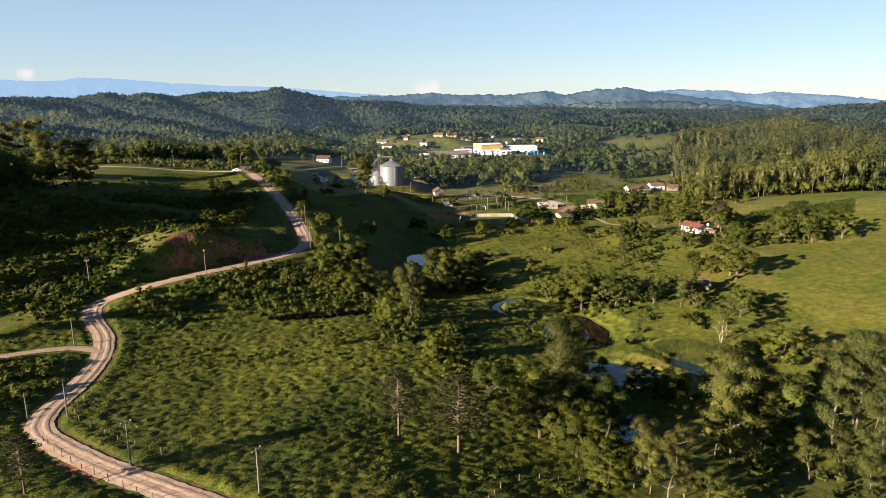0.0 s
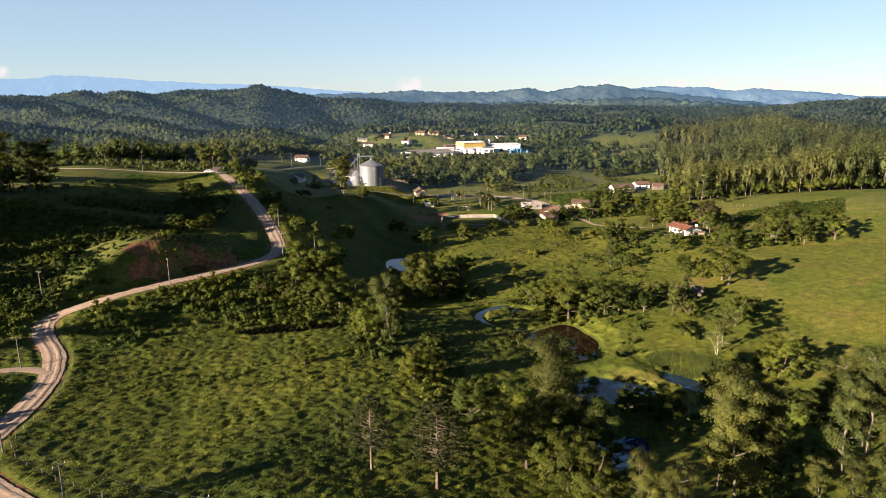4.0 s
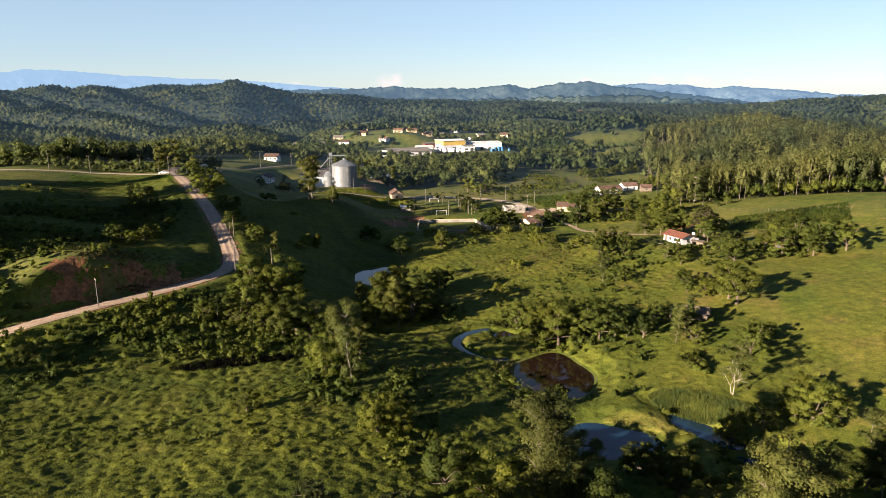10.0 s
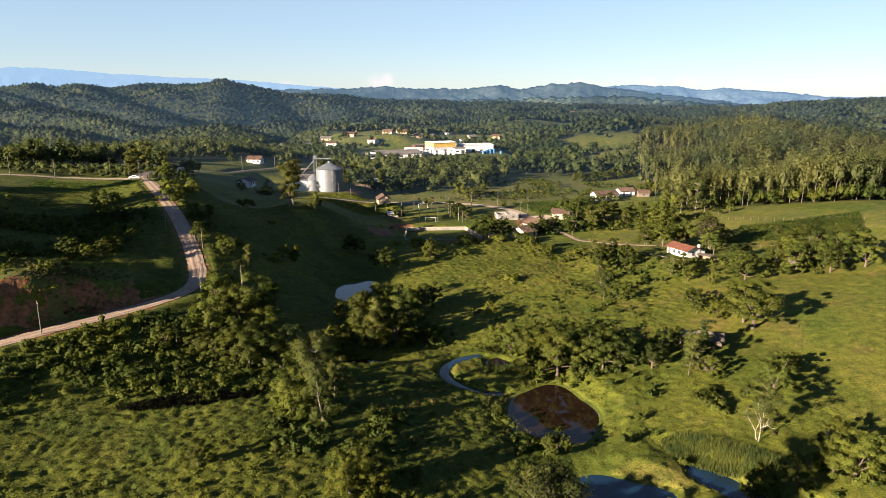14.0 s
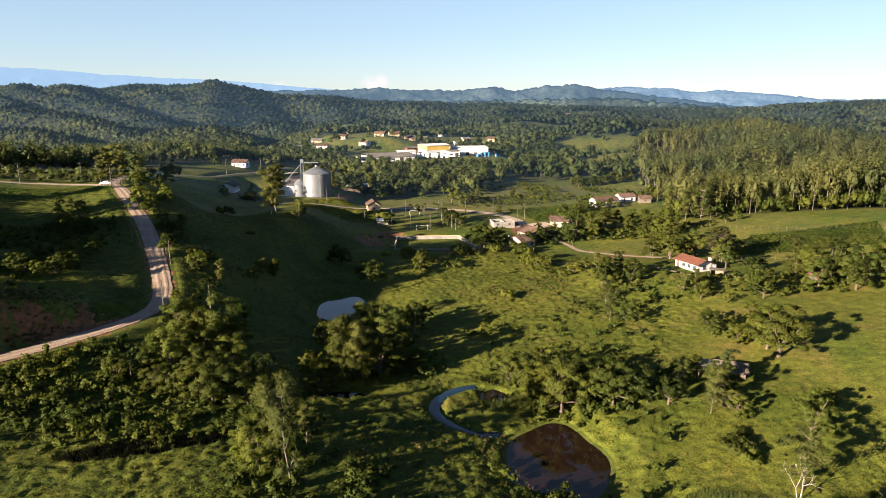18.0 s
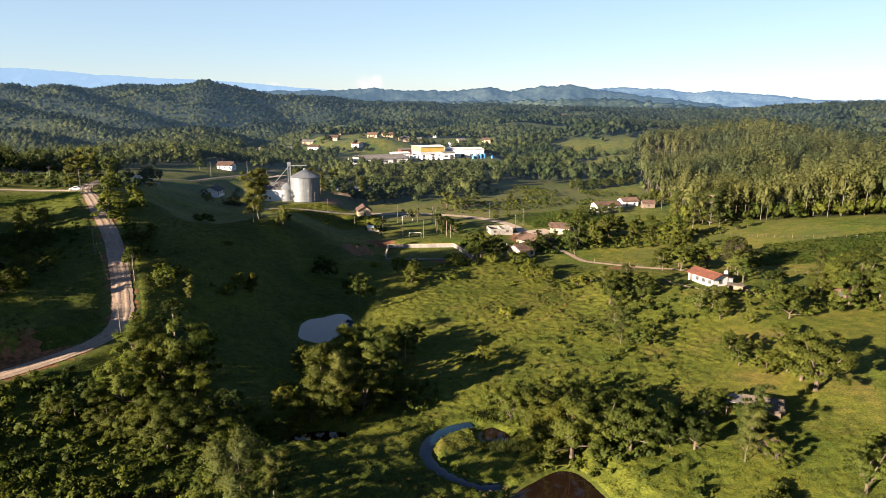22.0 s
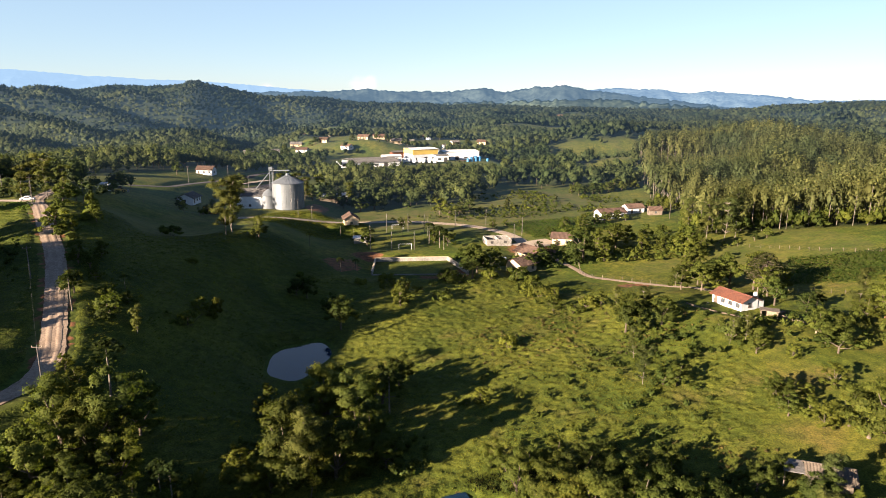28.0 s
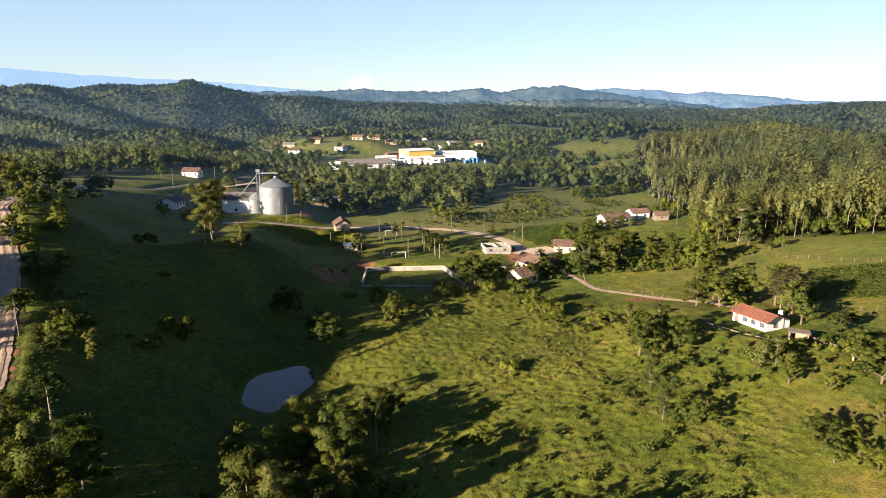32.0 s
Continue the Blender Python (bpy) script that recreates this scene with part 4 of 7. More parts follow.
def shrub(r, count, size):
    def build(bm, rnd):
        for k in range(4):
            limb(bm, (0, 0, -0.3), (rnd.normal(0, r * 0.4), rnd.normal(0, r * 0.4), r * 0.9), 0.06, 0.03, 4)
        lobes = [(rnd.normal(0, r * 0.5), rnd.normal(0, r * 0.5), r * rnd.uniform(0.3, 0.95), r * rnd.uniform(0.2, 0.45)) for _ in range(14)]
        return crown(lobes, count, size, rnd)
    return build


for s in range(4):
    make_tree("broad", 10 + s, "broadleaf_tree", "dense dark green broadleaf tree in the valley", "tree", BARK, BROAD, broad(10, 4.2, 8600, 0.11, 0.3 * s - 0.4, 0.24))
for s in range(3):
    make_tree("light", 20 + s, "leafy_tree", "bright yellowish green leafy tree", "tree", BARK, LIGHT_LEAF, broad(9, 3.8, 8000, 0.105, 0.2, 0.25, 0.1))
for s in range(4):
    make_tree("gum", 30 + s, "eucalyptus_tree", "tall pale-stemmed eucalyptus with loose grey-green foliage", "tree", PALE_BARK, GUM, gum(18, 11500, 0.112))
make_tree("araucaria", 40, "araucaria_tree", "araucaria pine with a dark layered crown", "tree", BARK, PINE, araucaria)
for s in range(2):
    make_tree("palm", 50 + s, "palm_tree", "slender palm with a tuft of drooping fronds", "palm", PALE_BARK, PALM, palm)
make_tree("dead", 63, "bare_tree", "bleached nearly leafless tree in the pasture", "tree", DEAD_WOOD, GUM, dead_tree)
for s in range(3):
    make_tree("shrub", 70 + s, "shrub", "low rounded green shrub in the grass", "shrub", BARK, BROAD, shrub(1.7, 700, 0.14))
for s in range(2):
    make_tree("light_shrub", 80 + s, "shrub", "low bright green shrub in the grass", "shrub", BARK, LIGHT_LEAF, shrub(1.6, 650, 0.13))
for s in range(3):
    make_tree("far_broad", 90 + s, "broadleaf_tree", "dense dark green broadleaf tree beyond the valley", "tree", BARK, BROAD_FAR, broad(10, 4.2, 2900, 0.20, 0.3 * s - 0.3))
    make_tree("far_light", 95 + s, "leafy_tree", "bright yellowish green leafy tree beyond the valley", "tree", BARK, LIGHT_FAR, broad(9, 3.8, 2600, 0.19, 0.2, 0.25, 0.1))
plant_rnd = random.Random(5)


def plant(kind, x, y, height=1.0, sink=0.15, label="", group=""):
    """Stands a tree of a kind on the land, scaled by height."""
    if y > 245 and "far_" + kind in TREES:
        kind = "far_" + kind
    row = plant_rnd.choice(TREES[kind])
    s = height * plant_rnd.uniform(0.96, 1.04)
    m = pose(x, y, lift(x, y) - sink, 0, 0, plant_rnd.uniform(0, 360)) @ Matrix.Diagonal((s * plant_rnd.uniform(0.92, 1.08), s * plant_rnd.uniform(0.92, 1.08), s, 1))
    if row[1]:
        ob = copy_thing(row[0], Matrix.Identity(4))
        ob.matrix_basis = m
    else:
        ob, row[1] = row[0], True
        ob.matrix_basis = m
    return tagged(ob, label, group=group)


def grove(kinds, cx, cy, rx, ry, turn, n, lo, hi, group, apart=3.0):
    """n trees strewn in an ellipse, none too close."""
    done, tries = [], 0
    c, s = math.cos(radians(turn)), math.sin(radians(turn))
    while len(done) < n and tries < 4000:
        tries += 1
        u, v = plant_rnd.uniform(-1, 1), plant_rnd.uniform(-1, 1)
        if u * u + v * v > 1:
            continue
        x, y = cx + u * rx * c - v * ry * s, cy + u * rx * s + v * ry * c
        if any((x - a) ** 2 + (y - b) ** 2 < apart ** 2 for a, b in done):
            continue
        if any(pond_reach(np.array([x]), np.array([y]), q)[0] < 1.03 for q in PONDS.values()):
            continue
        if any(np.hypot(line[:, 0] - x, line[:, 1] - y).min() < half + 1.5 for line, half in ROADS):
            continue
        done.append((x, y))
        plant(plant_rnd.choice(kinds), x, y, plant_rnd.uniform(lo, hi), group=group)


plant("araucaria", 2.3, 94.8, 1.03)
plant("araucaria", -7.5, 99.5, 0.90)
plant("gum", -12.9, 104.8, 0.35)
plant("broad", -25.1, 142.3, 0.53)
plant("araucaria", -56.3, 78.7, 0.72)
plant("light", -1.6, 133.5, 0.93)
plant("light", 1.2, 135.0, 0.76)
plant("broad", 8.0, 130.0, 0.35)
plant("gum", 18.1, 107.3, 1.15)
plant("gum", 23.1, 112.4, 1.05)
plant("broad", 8.9, 118.3, 1.05)
plant("light", 11.4, 121.9, 0.95)
plant("light", 15.6, 114.0, 1.14)
plant("broad", 16.5, 103.2, 1.23)
plant("light", 21.4, 96.0, 1.17)
plant("light", 24.4, 92.4, 1.14)
plant("broad", 19.7, 100.8, 1.05)
plant("gum", 28.0, 116.8, 0.67)
plant("broad", 28.6, 108.2, 1.31)
plant("light", 20.5, 115.8, 0.91)
plant("light", 23.9, 85.9, 0.67)
plant("broad", 42.8, 126.3, 0.60)
plant("broad", 43.9, 118.4, 0.92)
plant("broad", 39.7, 123.8, 0.61)
plant("gum", 27.7, 85.9, 0.60)
plant("gum", 31.5, 82.3, 0.61)
plant("gum", 34.0, 82.5, 0.56)
plant("light", 39.9, 81.5, 0.50)
plant("broad", 37.4, 82.8, 0.61)
plant("gum", 29.7, 84.7, 0.53)
plant("gum", 44.0, 96.9, 0.92)
plant("gum", 45.9, 94.9, 0.99)
plant("gum", 52.6, 100.8, 0.80)
plant("gum", 55.1, 102.6, 0.57)
plant("gum", 71.9, 105.1, 1.06)
plant("gum", 65.8, 101.0, 0.84)
plant("gum", 65.9, 90.3, 0.82)
plant("gum", 60.6, 90.5, 0.48)
plant("gum", 56.3, 90.6, 0.47)
plant("gum", 72.7, 98.5, 0.87)
plant("gum", 60.3, 83.5, 0.56)
plant("light", 73.1, 132.9, 1.07)
plant("light", 70.7, 134.2, 0.88)
plant("broad", 64.9, 133.8, 0.58)
plant("light", 59.7, 134.2, 0.71)
plant("broad", 77.6, 132.4, 0.55)
plant("gum", 75.3, 121.6, 0.50)
plant("shrub", 69.7, 122.1, 2.02)
plant("broad", 65.4, 123.7, 0.58)
plant("broad", 70.8, 115.7, 0.76)
plant("broad", 75.9, 159.5, 0.91)
plant("shrub", 62.8, 158.3, 1.56)
plant("gum", -149.7, 252.7, 1.11)
plant("gum", -143.4, 255.2, 0.97)
plant("gum", -140.5, 256.7, 0.93)
plant("gum", -291.4, 434.6, 1.35)
plant("palm", -130.2, 203.1, 0.45)
plant("light", -122.5, 198.7, 0.46)
plant("gum", 46.9, 99.5, 1.01)
plant("gum", 50.1, 98.4, 0.89)
plant("gum", 71.4, 113.0, 0.79)
plant("gum", 73.5, 107.8, 0.86)
plant("light", 75.0, 140.3, 0.70)
plant("broad", -33.1, 183.4, 0.70)
plant("light", -29.0, 182.9, 0.95)
plant("broad", -25.5, 180.5, 1.05)
plant("broad", -22.7, 181.3, 0.98)
plant("light", -19.4, 181.4, 1.07)
plant("broad", -36.5, 200.7, 1.21)
plant("light", -30.8, 197.4, 1.29)
plant("broad", -36.2, 191.3, 1.05)
plant("broad", -40.6, 190.1, 0.62)
plant("light", -44.9, 187.2, 0.66)
plant("light", -25.3, 193.8, 0.96)
plant("broad", -30.8, 189.8, 0.73)
plant("broad", -36.7, 185.2, 0.68)
plant("light", -26.9, 206.0, 0.86)
plant("broad", -29.8, 202.1, 1.39)
plant("shrub", -47.8, 174.0, 1.21)
plant("palm", -42.2, 187.0, 0.46)
plant("palm", -17.0, 189.0, 0.78)
plant("palm", -19.1, 190.9, 0.65)
plant("palm", -34.4, 214.4, 1.10)
plant("light", -8.4, 190.5, 1.02)
plant("broad", -4.7, 195.0, 0.96)
plant("broad", -2.4, 197.2, 1.41)
plant("gum", 1.0, 194.1, 0.71)
plant("light", 4.6, 197.8, 1.29)
plant("light", 1.4, 222.6, 1.32)
plant("broad", 5.8, 218.4, 1.19)
plant("broad", 9.9, 209.9, 0.86)
plant("broad", 12.3, 201.9, 0.66)
plant("light", 7.1, 202.0, 1.18)
plant("light", -10.8, 228.6, 0.43)
plant("broad", -1.6, 217.8, 0.75)
plant("broad", 11.8, 226.4, 0.94)
plant("light", 15.2, 234.3, 0.87)
plant("palm", 13.1, 221.6, 0.95)
plant("light", -10.8, 199.4, 0.56)
plant("broad", 1.1, 269.5, 0.96)
plant("gum", -7.1, 152.4, 0.86)
plant("gum", -9.9, 157.3, 0.65)
plant("gum", -6.7, 165.5, 0.47)
plant("gum", -14.0, 174.6, 0.35)
plant("broad", -15.5, 165.8, 0.73)
plant("light", -13.1, 157.8, 1.06)
plant("light", -2.1, 144.6, 0.40)
plant("light", -11.1, 175.0, 0.40)
plant("light", -0.4, 142.4, 0.40)
plant("light", 29.0, 199.0, 0.63)
plant("broad", 31.7, 192.0, 0.78)
plant("broad", 34.2, 185.9, 0.99)
plant("light", 36.8, 182.6, 1.16)
plant("broad", 39.5, 179.2, 1.17)
plant("light", 45.5, 180.1, 1.10)
plant("light", 48.9, 177.9, 1.15)
plant("broad", 52.8, 177.9, 0.94)
plant("broad", 54.8, 190.7, 0.52)
plant("light_shrub", 27.4, 151.0, 1.5)
plant("light_shrub", 32.6, 150.0, 1.7)
plant("broad", 49.4, 189.4, 0.64)
plant("light", 38.6, 196.4, 0.71)
plant("broad", 44.4, 194.1, 0.66)
plant("broad", 55.3, 177.0, 0.59)
plant("broad", 58.8, 175.8, 0.64)
plant("broad", 64.6, 184.3, 0.62)
plant("broad", 68.4, 185.7, 0.45)
plant("gum", 64.6, 170.8, 0.52)
plant("gum", 67.6, 172.5, 0.35)
plant("broad", 40.0, 188.8, 0.86)
plant("broad", 45.3, 185.9, 0.90)
plant("broad", 34.8, 196.5, 0.62)
plant("light", 80.4, 164.7, 0.64)
plant("light", 84.6, 168.0, 0.40)
plant("shrub", 64.6, 156.5, 1.11)
plant("shrub", 66.0, 163.1, 0.93)
plant("broad", 86.7, 187.5, 1.38)
plant("broad", 86.8, 191.8, 1.02)
plant("light", 86.4, 195.7, 0.86)
plant("light", 83.0, 196.8, 0.59)
plant("broad", 80.1, 201.8, 0.49)
plant("light", 83.1, 201.0, 0.43)
plant("broad", 65.7, 218.9, 0.51)
plant("gum", 62.3, 220.5, 0.47)
plant("shrub", 87.2, 234.3, 1.72)
plant("shrub", 92.6, 231.9, 1.42)
plant("shrub", 91.1, 235.0, 1.51)
plant("broad", 94.9, 274.9, 0.80)
plant("broad", 100.6, 274.2, 0.89)
plant("broad", 113.2, 288.9, 0.81)
plant("broad", 115.5, 273.9, 1.08)
plant("broad", 119.9, 271.7, 0.89)
plant("light", 127.5, 278.7, 0.64)
plant("broad", 68.8, 247.2, 1.01)
plant("gum", 73.3, 250.3, 0.50)
plant("broad", 77.1, 246.5, 0.84)
plant("broad", 107.3, 234.2, 0.63)
plant("broad", 108.0, 228.4, 0.61)
plant("light", 121.8, 238.7, 0.71)
plant("broad", 125.7, 236.9, 1.15)
plant("broad", 125.6, 229.0, 1.41)
plant("broad", 129.0, 226.8, 1.24)
plant("broad", 132.2, 224.5, 1.15)
plant("light", 138.7, 226.9, 1.16)
plant("broad", 137.0, 220.4, 1.02)
plant("broad", 119.7, 224.9, 0.90)
plant("broad", 127.0, 220.6, 0.88)
plant("gum", 126.6, 247.2, 0.57)
plant("shrub", 62.4, 267.5, 1.51)
plant("light_shrub", 41.0, 248.0, 1.45)
plant("light_shrub", 36.2, 311.6, 2.20)
plant("broad", 18.0, 294.5, 0.62)
plant("shrub", 56.1, 309.2, 2.20)
plant("shrub", 98.7, 348.5, 2.20)
plant("light_shrub", 14.0, 314.8, 1.57)
plant("light_shrub", 47.6, 312.2, 2.09)
plant("light_shrub", 5.0, 310.2, 1.34)
plant("light", -75.1, 286.7, 0.95)
plant("broad", -73.4, 307.7, 0.60)
plant("light", -57.7, 272.2, 0.58)
plant("broad", -54.2, 248.8, 0.59)
plant("light_shrub", -47.8, 251.6, 1.07)
plant("gum", -42.2, 344.9, 0.88)
plant("broad", -29.7, 329.8, 0.68)
plant("broad", -81.9, 326.8, 0.54)
plant("palm", -1.9, 321.0, 0.56)
plant("shrub", -11.3, 300.5, 1.88)
plant("light_shrub", -40.5, 287.1, 0.90)
plant("broad", -31.2, 260.2, 0.45)
plant("shrub", -44.3, 240.4, 1.39)
plant("light", -60.6, 266.4, 0.68)
plant("light_shrub", -44.6, 242.2, 2.07)
plant("light", -43.0, 248.2, 0.40)
plant("shrub", -31.5, 249.6, 1.65)
plant("light", -27.9, 260.7, 0.63)
plant("palm", -50.9, 240.0, 0.86)
plant("gum", -37.6, 237.3, 0.35)
plant("palm", 8.8, 223.7, 0.45)
plant("light", -9.9, 219.0, 0.56)
plant("light", -5.1, 228.1, 0.40)
plant("light", 16.9, 288.0, 0.75)
plant("light", 15.2, 300.2, 0.48)
plant("light_shrub", 32.8, 315.6, 2.20)
plant("broad", 44.2, 321.0, 1.07)
plant("broad", 49.9, 320.6, 0.98)
plant("light", 55.3, 289.7, 0.80)
plant("light_shrub", 58.0, 286.4, 2.20)
plant("broad", 68.2, 325.1, 0.55)
plant("broad", 79.0, 338.3, 0.45)
plant("broad", 84.0, 329.7, 1.49)
plant("light", 91.1, 327.8, 0.82)
plant("broad", 101.8, 345.9, 1.11)
plant("light", 109.5, 338.9, 0.86)
plant("light", 114.7, 332.2, 0.73)
plant("light", 120.0, 325.7, 1.42)
plant("light", 123.0, 323.7, 1.05)
plant("palm", 98.7, 286.4, 0.56)
plant("broad", 104.8, 285.0, 0.76)
plant("broad", 108.8, 284.0, 0.94)
plant("araucaria", 113.4, 268.3, 0.87)
plant("broad", 112.1, 261.9, 0.83)
plant("light", 106.3, 276.2, 0.67)
plant("broad", 112.9, 246.8, 0.55)
plant("broad", 119.0, 251.8, 0.45)
plant("gum", 71.5, 261.4, 0.39)
plant("broad", 72.6, 256.5, 0.71)
plant("gum", 65.2, 232.8, 0.38)
plant("light", 68.1, 218.0, 0.67)
plant("gum", 85.3, 230.9, 0.35)
plant("gum", 89.2, 231.8, 0.35)
plant("broad", 88.2, 225.7, 0.52)
plant("light", 93.3, 221.5, 0.40)
plant("light", 80.4, 204.9, 0.71)
plant("broad", 82.1, 209.4, 0.45)
plant("light", 85.8, 206.7, 0.41)
plant("broad", 103.0, 225.8, 0.54)
plant("broad", 102.6, 221.2, 0.72)
plant("light", 92.7, 208.4, 0.59)
plant("gum", -39.0, 332.9, 1.05)
plant("gum", -30.0, 326.8, 0.46)
plant("broad", -86.7, 318.6, 0.78)
plant("broad", -70.3, 301.7, 0.45)
plant("broad", -71.0, 288.3, 0.54)
plant("light_shrub", -73.4, 301.0, 1.37)
plant("gum", -89.8, 325.6, 0.65)
plant("gum", -121.1, 375.8, 0.67)
plant("broad", -113.2, 392.9, 0.54)
plant("light", 30.8, 221.8, 0.40)
plant("shrub", 27.8, 221.6, 0.69)
plant("light", 7.4, 212.1, 0.81)
plant("broad", 11.8, 207.1, 0.53)
plant("broad", -0.9, 210.3, 0.63)
plant("light", -5.5, 208.5, 0.67)
plant("light_shrub", 41.9, 250.2, 1.18)
plant("light_shrub", 67.2, 270.4, 1.99)
plant("broad", 70.0, 268.5, 0.49)
plant("shrub", 28.8, 289.6, 1.40)
plant("shrub", 23.1, 297.9, 1.09)
plant("palm", -6.0, 389.2, 0.59)
plant("palm", -0.2, 386.9, 0.59)
plant("broad", 6.8, 383.5, 0.45)
plant("palm", -14.8, 347.8, 0.60)
plant("palm", 20.6, 383.4, 0.59)
plant("palm", 34.7, 358.5, 0.97)
plant("light", 38.3, 362.8, 0.92)
plant("light", 33.3, 367.9, 0.71)
plant("gum", -150.0, 255.0, 1.10)
plant("gum", -143.0, 252.0, 1.00)
plant("gum", -139.0, 258.0, 1.05)
plant("gum", -170.0, 275.0, 1.25)
plant("gum", -176.0, 270.0, 1.30)
plant("gum", -185.0, 262.0, 1.10)
plant("gum", 82.0, 92.0, 0.90)
plant("gum", 92.0, 104.0, 0.95)
plant("gum", 88.0, 84.0, 0.90)
plant("gum", 100.0, 118.0, 0.80)
# trees added mostly out of view, tall enough to shade the left hillside
plant("gum", -178.3, 166.9, 1.02)
plant("broad", -147.8, 152.7, 1.03)
plant("gum", -158.8, 140.6, 1.12)
plant("broad", -149.9, 231.8, 1.15)
plant("broad", -160.2, 177.8, 1.06)
plant("gum", -147.2, 167.3, 1.32)
plant("broad", -165.1, 234.9, 1.02)
plant("gum", -172.6, 123.1, 1.08)
plant("gum", -161.6, 166.8, 1.16)
plant("broad", -174.7, 236.2, 1.27)
plant("broad", -161.0, 238.1, 1.10)
plant("broad", -167.8, 247.5, 1.33)
plant("gum", -143.8, 172.0, 1.25)
plant("broad", -160.8, 183.7, 1.32)
plant("broad", -161.4, 223.5, 1.21)
plant("broad", -146.0, 179.9, 1.18)
plant("broad", -153.0, 183.3, 1.04)
plant("broad", -149.4, 228.6, 1.30)
plant("broad", -171.3, 238.5, 1.07)
plant("broad", -148.8, 193.1, 1.15)
plant("broad", -158.5, 160.5, 1.03)
plant("broad", -167.3, 209.0, 1.30)
plant("broad", -153.0, 238.0, 1.03)
plant("broad", -177.8, 194.7, 0.97)
plant("broad", -172.9, 233.8, 0.99)
plant("broad", -176.5, 154.6, 1.28)
plant("gum", -165.1, 213.2, 0.96)
plant("broad", -167.6, 152.4, 0.96)
plant("gum", -143.8, 123.3, 1.24)
plant("gum", -167.1, 136.6, 1.32)
plant("broad", -174.7, 209.9, 1.10)
plant("gum", -150.2, 152.2, 1.34)
plant("gum", -168.2, 200.0, 1.25)
plant("gum", -170.6, 183.5, 1.07)
plant("dead", 65.2, 145.3, 1.00)
plant("gum", 67.5, 148.0, 0.52)

plant("broad", 69.5, 177.5, 0.75)
plant("gum", 71.0, 179.0, 0.45)
plant("gum", -107.0, 335.0, 0.62)
plant("gum", -100.0, 337.0, 0.80)
plant("gum", -105.0, 337.0, 0.66)
plant("broad", -94.0, 344.0, 0.56)
plant("broad", -95.0, 357.0, 0.28)
plant("palm", -94.0, 332.0, 0.45)
plant("broad", -106.0, 416.0, 0.83)
plant("broad", -104.0, 401.0, 0.60)
plant("broad", -102.0, 486.0, 0.75)
plant("broad", -84.0, 310.0, 0.41)
plant("light", -80.0, 297.0, 0.43)
plant("broad", -72.0, 305.0, 0.30)
plant("broad", -73.0, 284.0, 0.38)
plant("broad", -68.0, 282.0, 0.30)
plant("light", -63.0, 268.0, 0.36)
plant("broad", -57.0, 264.0, 0.50)
plant("broad", -53.0, 257.0, 0.39)
plant("palm", -53.0, 243.0, 0.48)
plant("light", -46.0, 245.0, 0.34)
plant("light", -29.0, 265.0, 0.33)
plant("shrub", -58.0, 328.0, 1.83)
plant("palm", -46.0, 255.0, 0.40)
plant("broad", -39.0, 240.0, 0.30)
plant("gum", -40.0, 327.0, 1.01)
plant("broad", -73.0, 450.0, 0.39)
plant("shrub", -67.0, 402.0, 1.27)
plant("broad", -70.0, 430.0, 0.50)
plant("broad", -56.0, 449.0, 0.68)
plant("broad", -66.0, 479.0, 0.89)
plant("broad", -69.0, 683.0, 0.94)
plant("broad", -89.0, 541.0, 0.70)
plant("broad", -10.0, 292.0, 0.65)
plant("broad", -13.0, 293.0, 0.53)
plant("light", -43.0, 218.0, 0.45)
plant("light", -40.0, 215.0, 0.52)
plant("broad", -39.0, 221.0, 0.36)
plant("light", -41.0, 212.0, 0.54)
plant("light", -36.0, 209.0, 0.47)
plant("broad", -32.0, 208.0, 0.43)
plant("light", -33.0, 200.0, 0.40)
plant("broad", -39.0, 205.0, 0.42)
plant("broad", -26.0, 198.0, 0.42)
plant("light", -35.0, 196.0, 0.30)
plant("broad", -21.0, 195.0, 0.34)
plant("light", -3.0, 225.0, 0.44)
plant("broad", 1.0, 219.0, 0.82)
plant("broad", -3.0, 207.0, 0.53)
plant("broad", -9.0, 203.0, 0.41)
plant("light", -6.0, 199.0, 0.42)
plant("light", 12.0, 303.0, 0.32)
plant("light", 17.0, 285.0, 0.80)
plant("broad", 0.0, 284.0, 0.42)
plant("broad", -3.0, 283.0, 0.38)
plant("broad", 42.0, 316.0, 1.31)
plant("broad", 41.0, 337.0, 0.67)
plant("light", 1.0, 378.0, 0.46)
plant("broad", 6.0, 364.0, 0.67)
plant("palm", 3.0, 324.0, 0.48)
plant("light", 41.0, 432.0, 1.00)
plant("light", 45.0, 425.0, 1.07)
plant("light", 57.0, 437.0, 0.84)
plant("broad", 50.0, 424.0, 0.76)
plant("light", 62.0, 395.0, 0.51)
plant("light", 69.0, 401.0, 0.39)
plant("light", 76.0, 400.0, 0.34)
plant("broad", 1.0, 442.0, 0.94)
plant("broad", 8.0, 449.0, 0.97)
plant("broad", -8.0, 447.0, 0.74)
plant("palm", 31.0, 366.0, 0.95)
plant("palm", 36.0, 355.0, 0.73)
plant("light", 34.0, 376.0, 0.66)
plant("broad", 21.0, 407.0, 0.40)
plant("palm", 17.0, 408.0, 0.40)
plant("light", 24.0, 407.0, 0.49)
plant("broad", 69.0, 331.0, 0.66)
plant("broad", 72.0, 347.0, 0.50)
plant("light", 76.0, 342.0, 0.55)
plant("broad", 82.0, 360.0, 0.42)
plant("broad", 63.0, 321.0, 0.61)
plant("light", 88.0, 369.0, 0.87)
plant("light", 97.0, 377.0, 0.69)
plant("broad", 80.0, 326.0, 0.56)
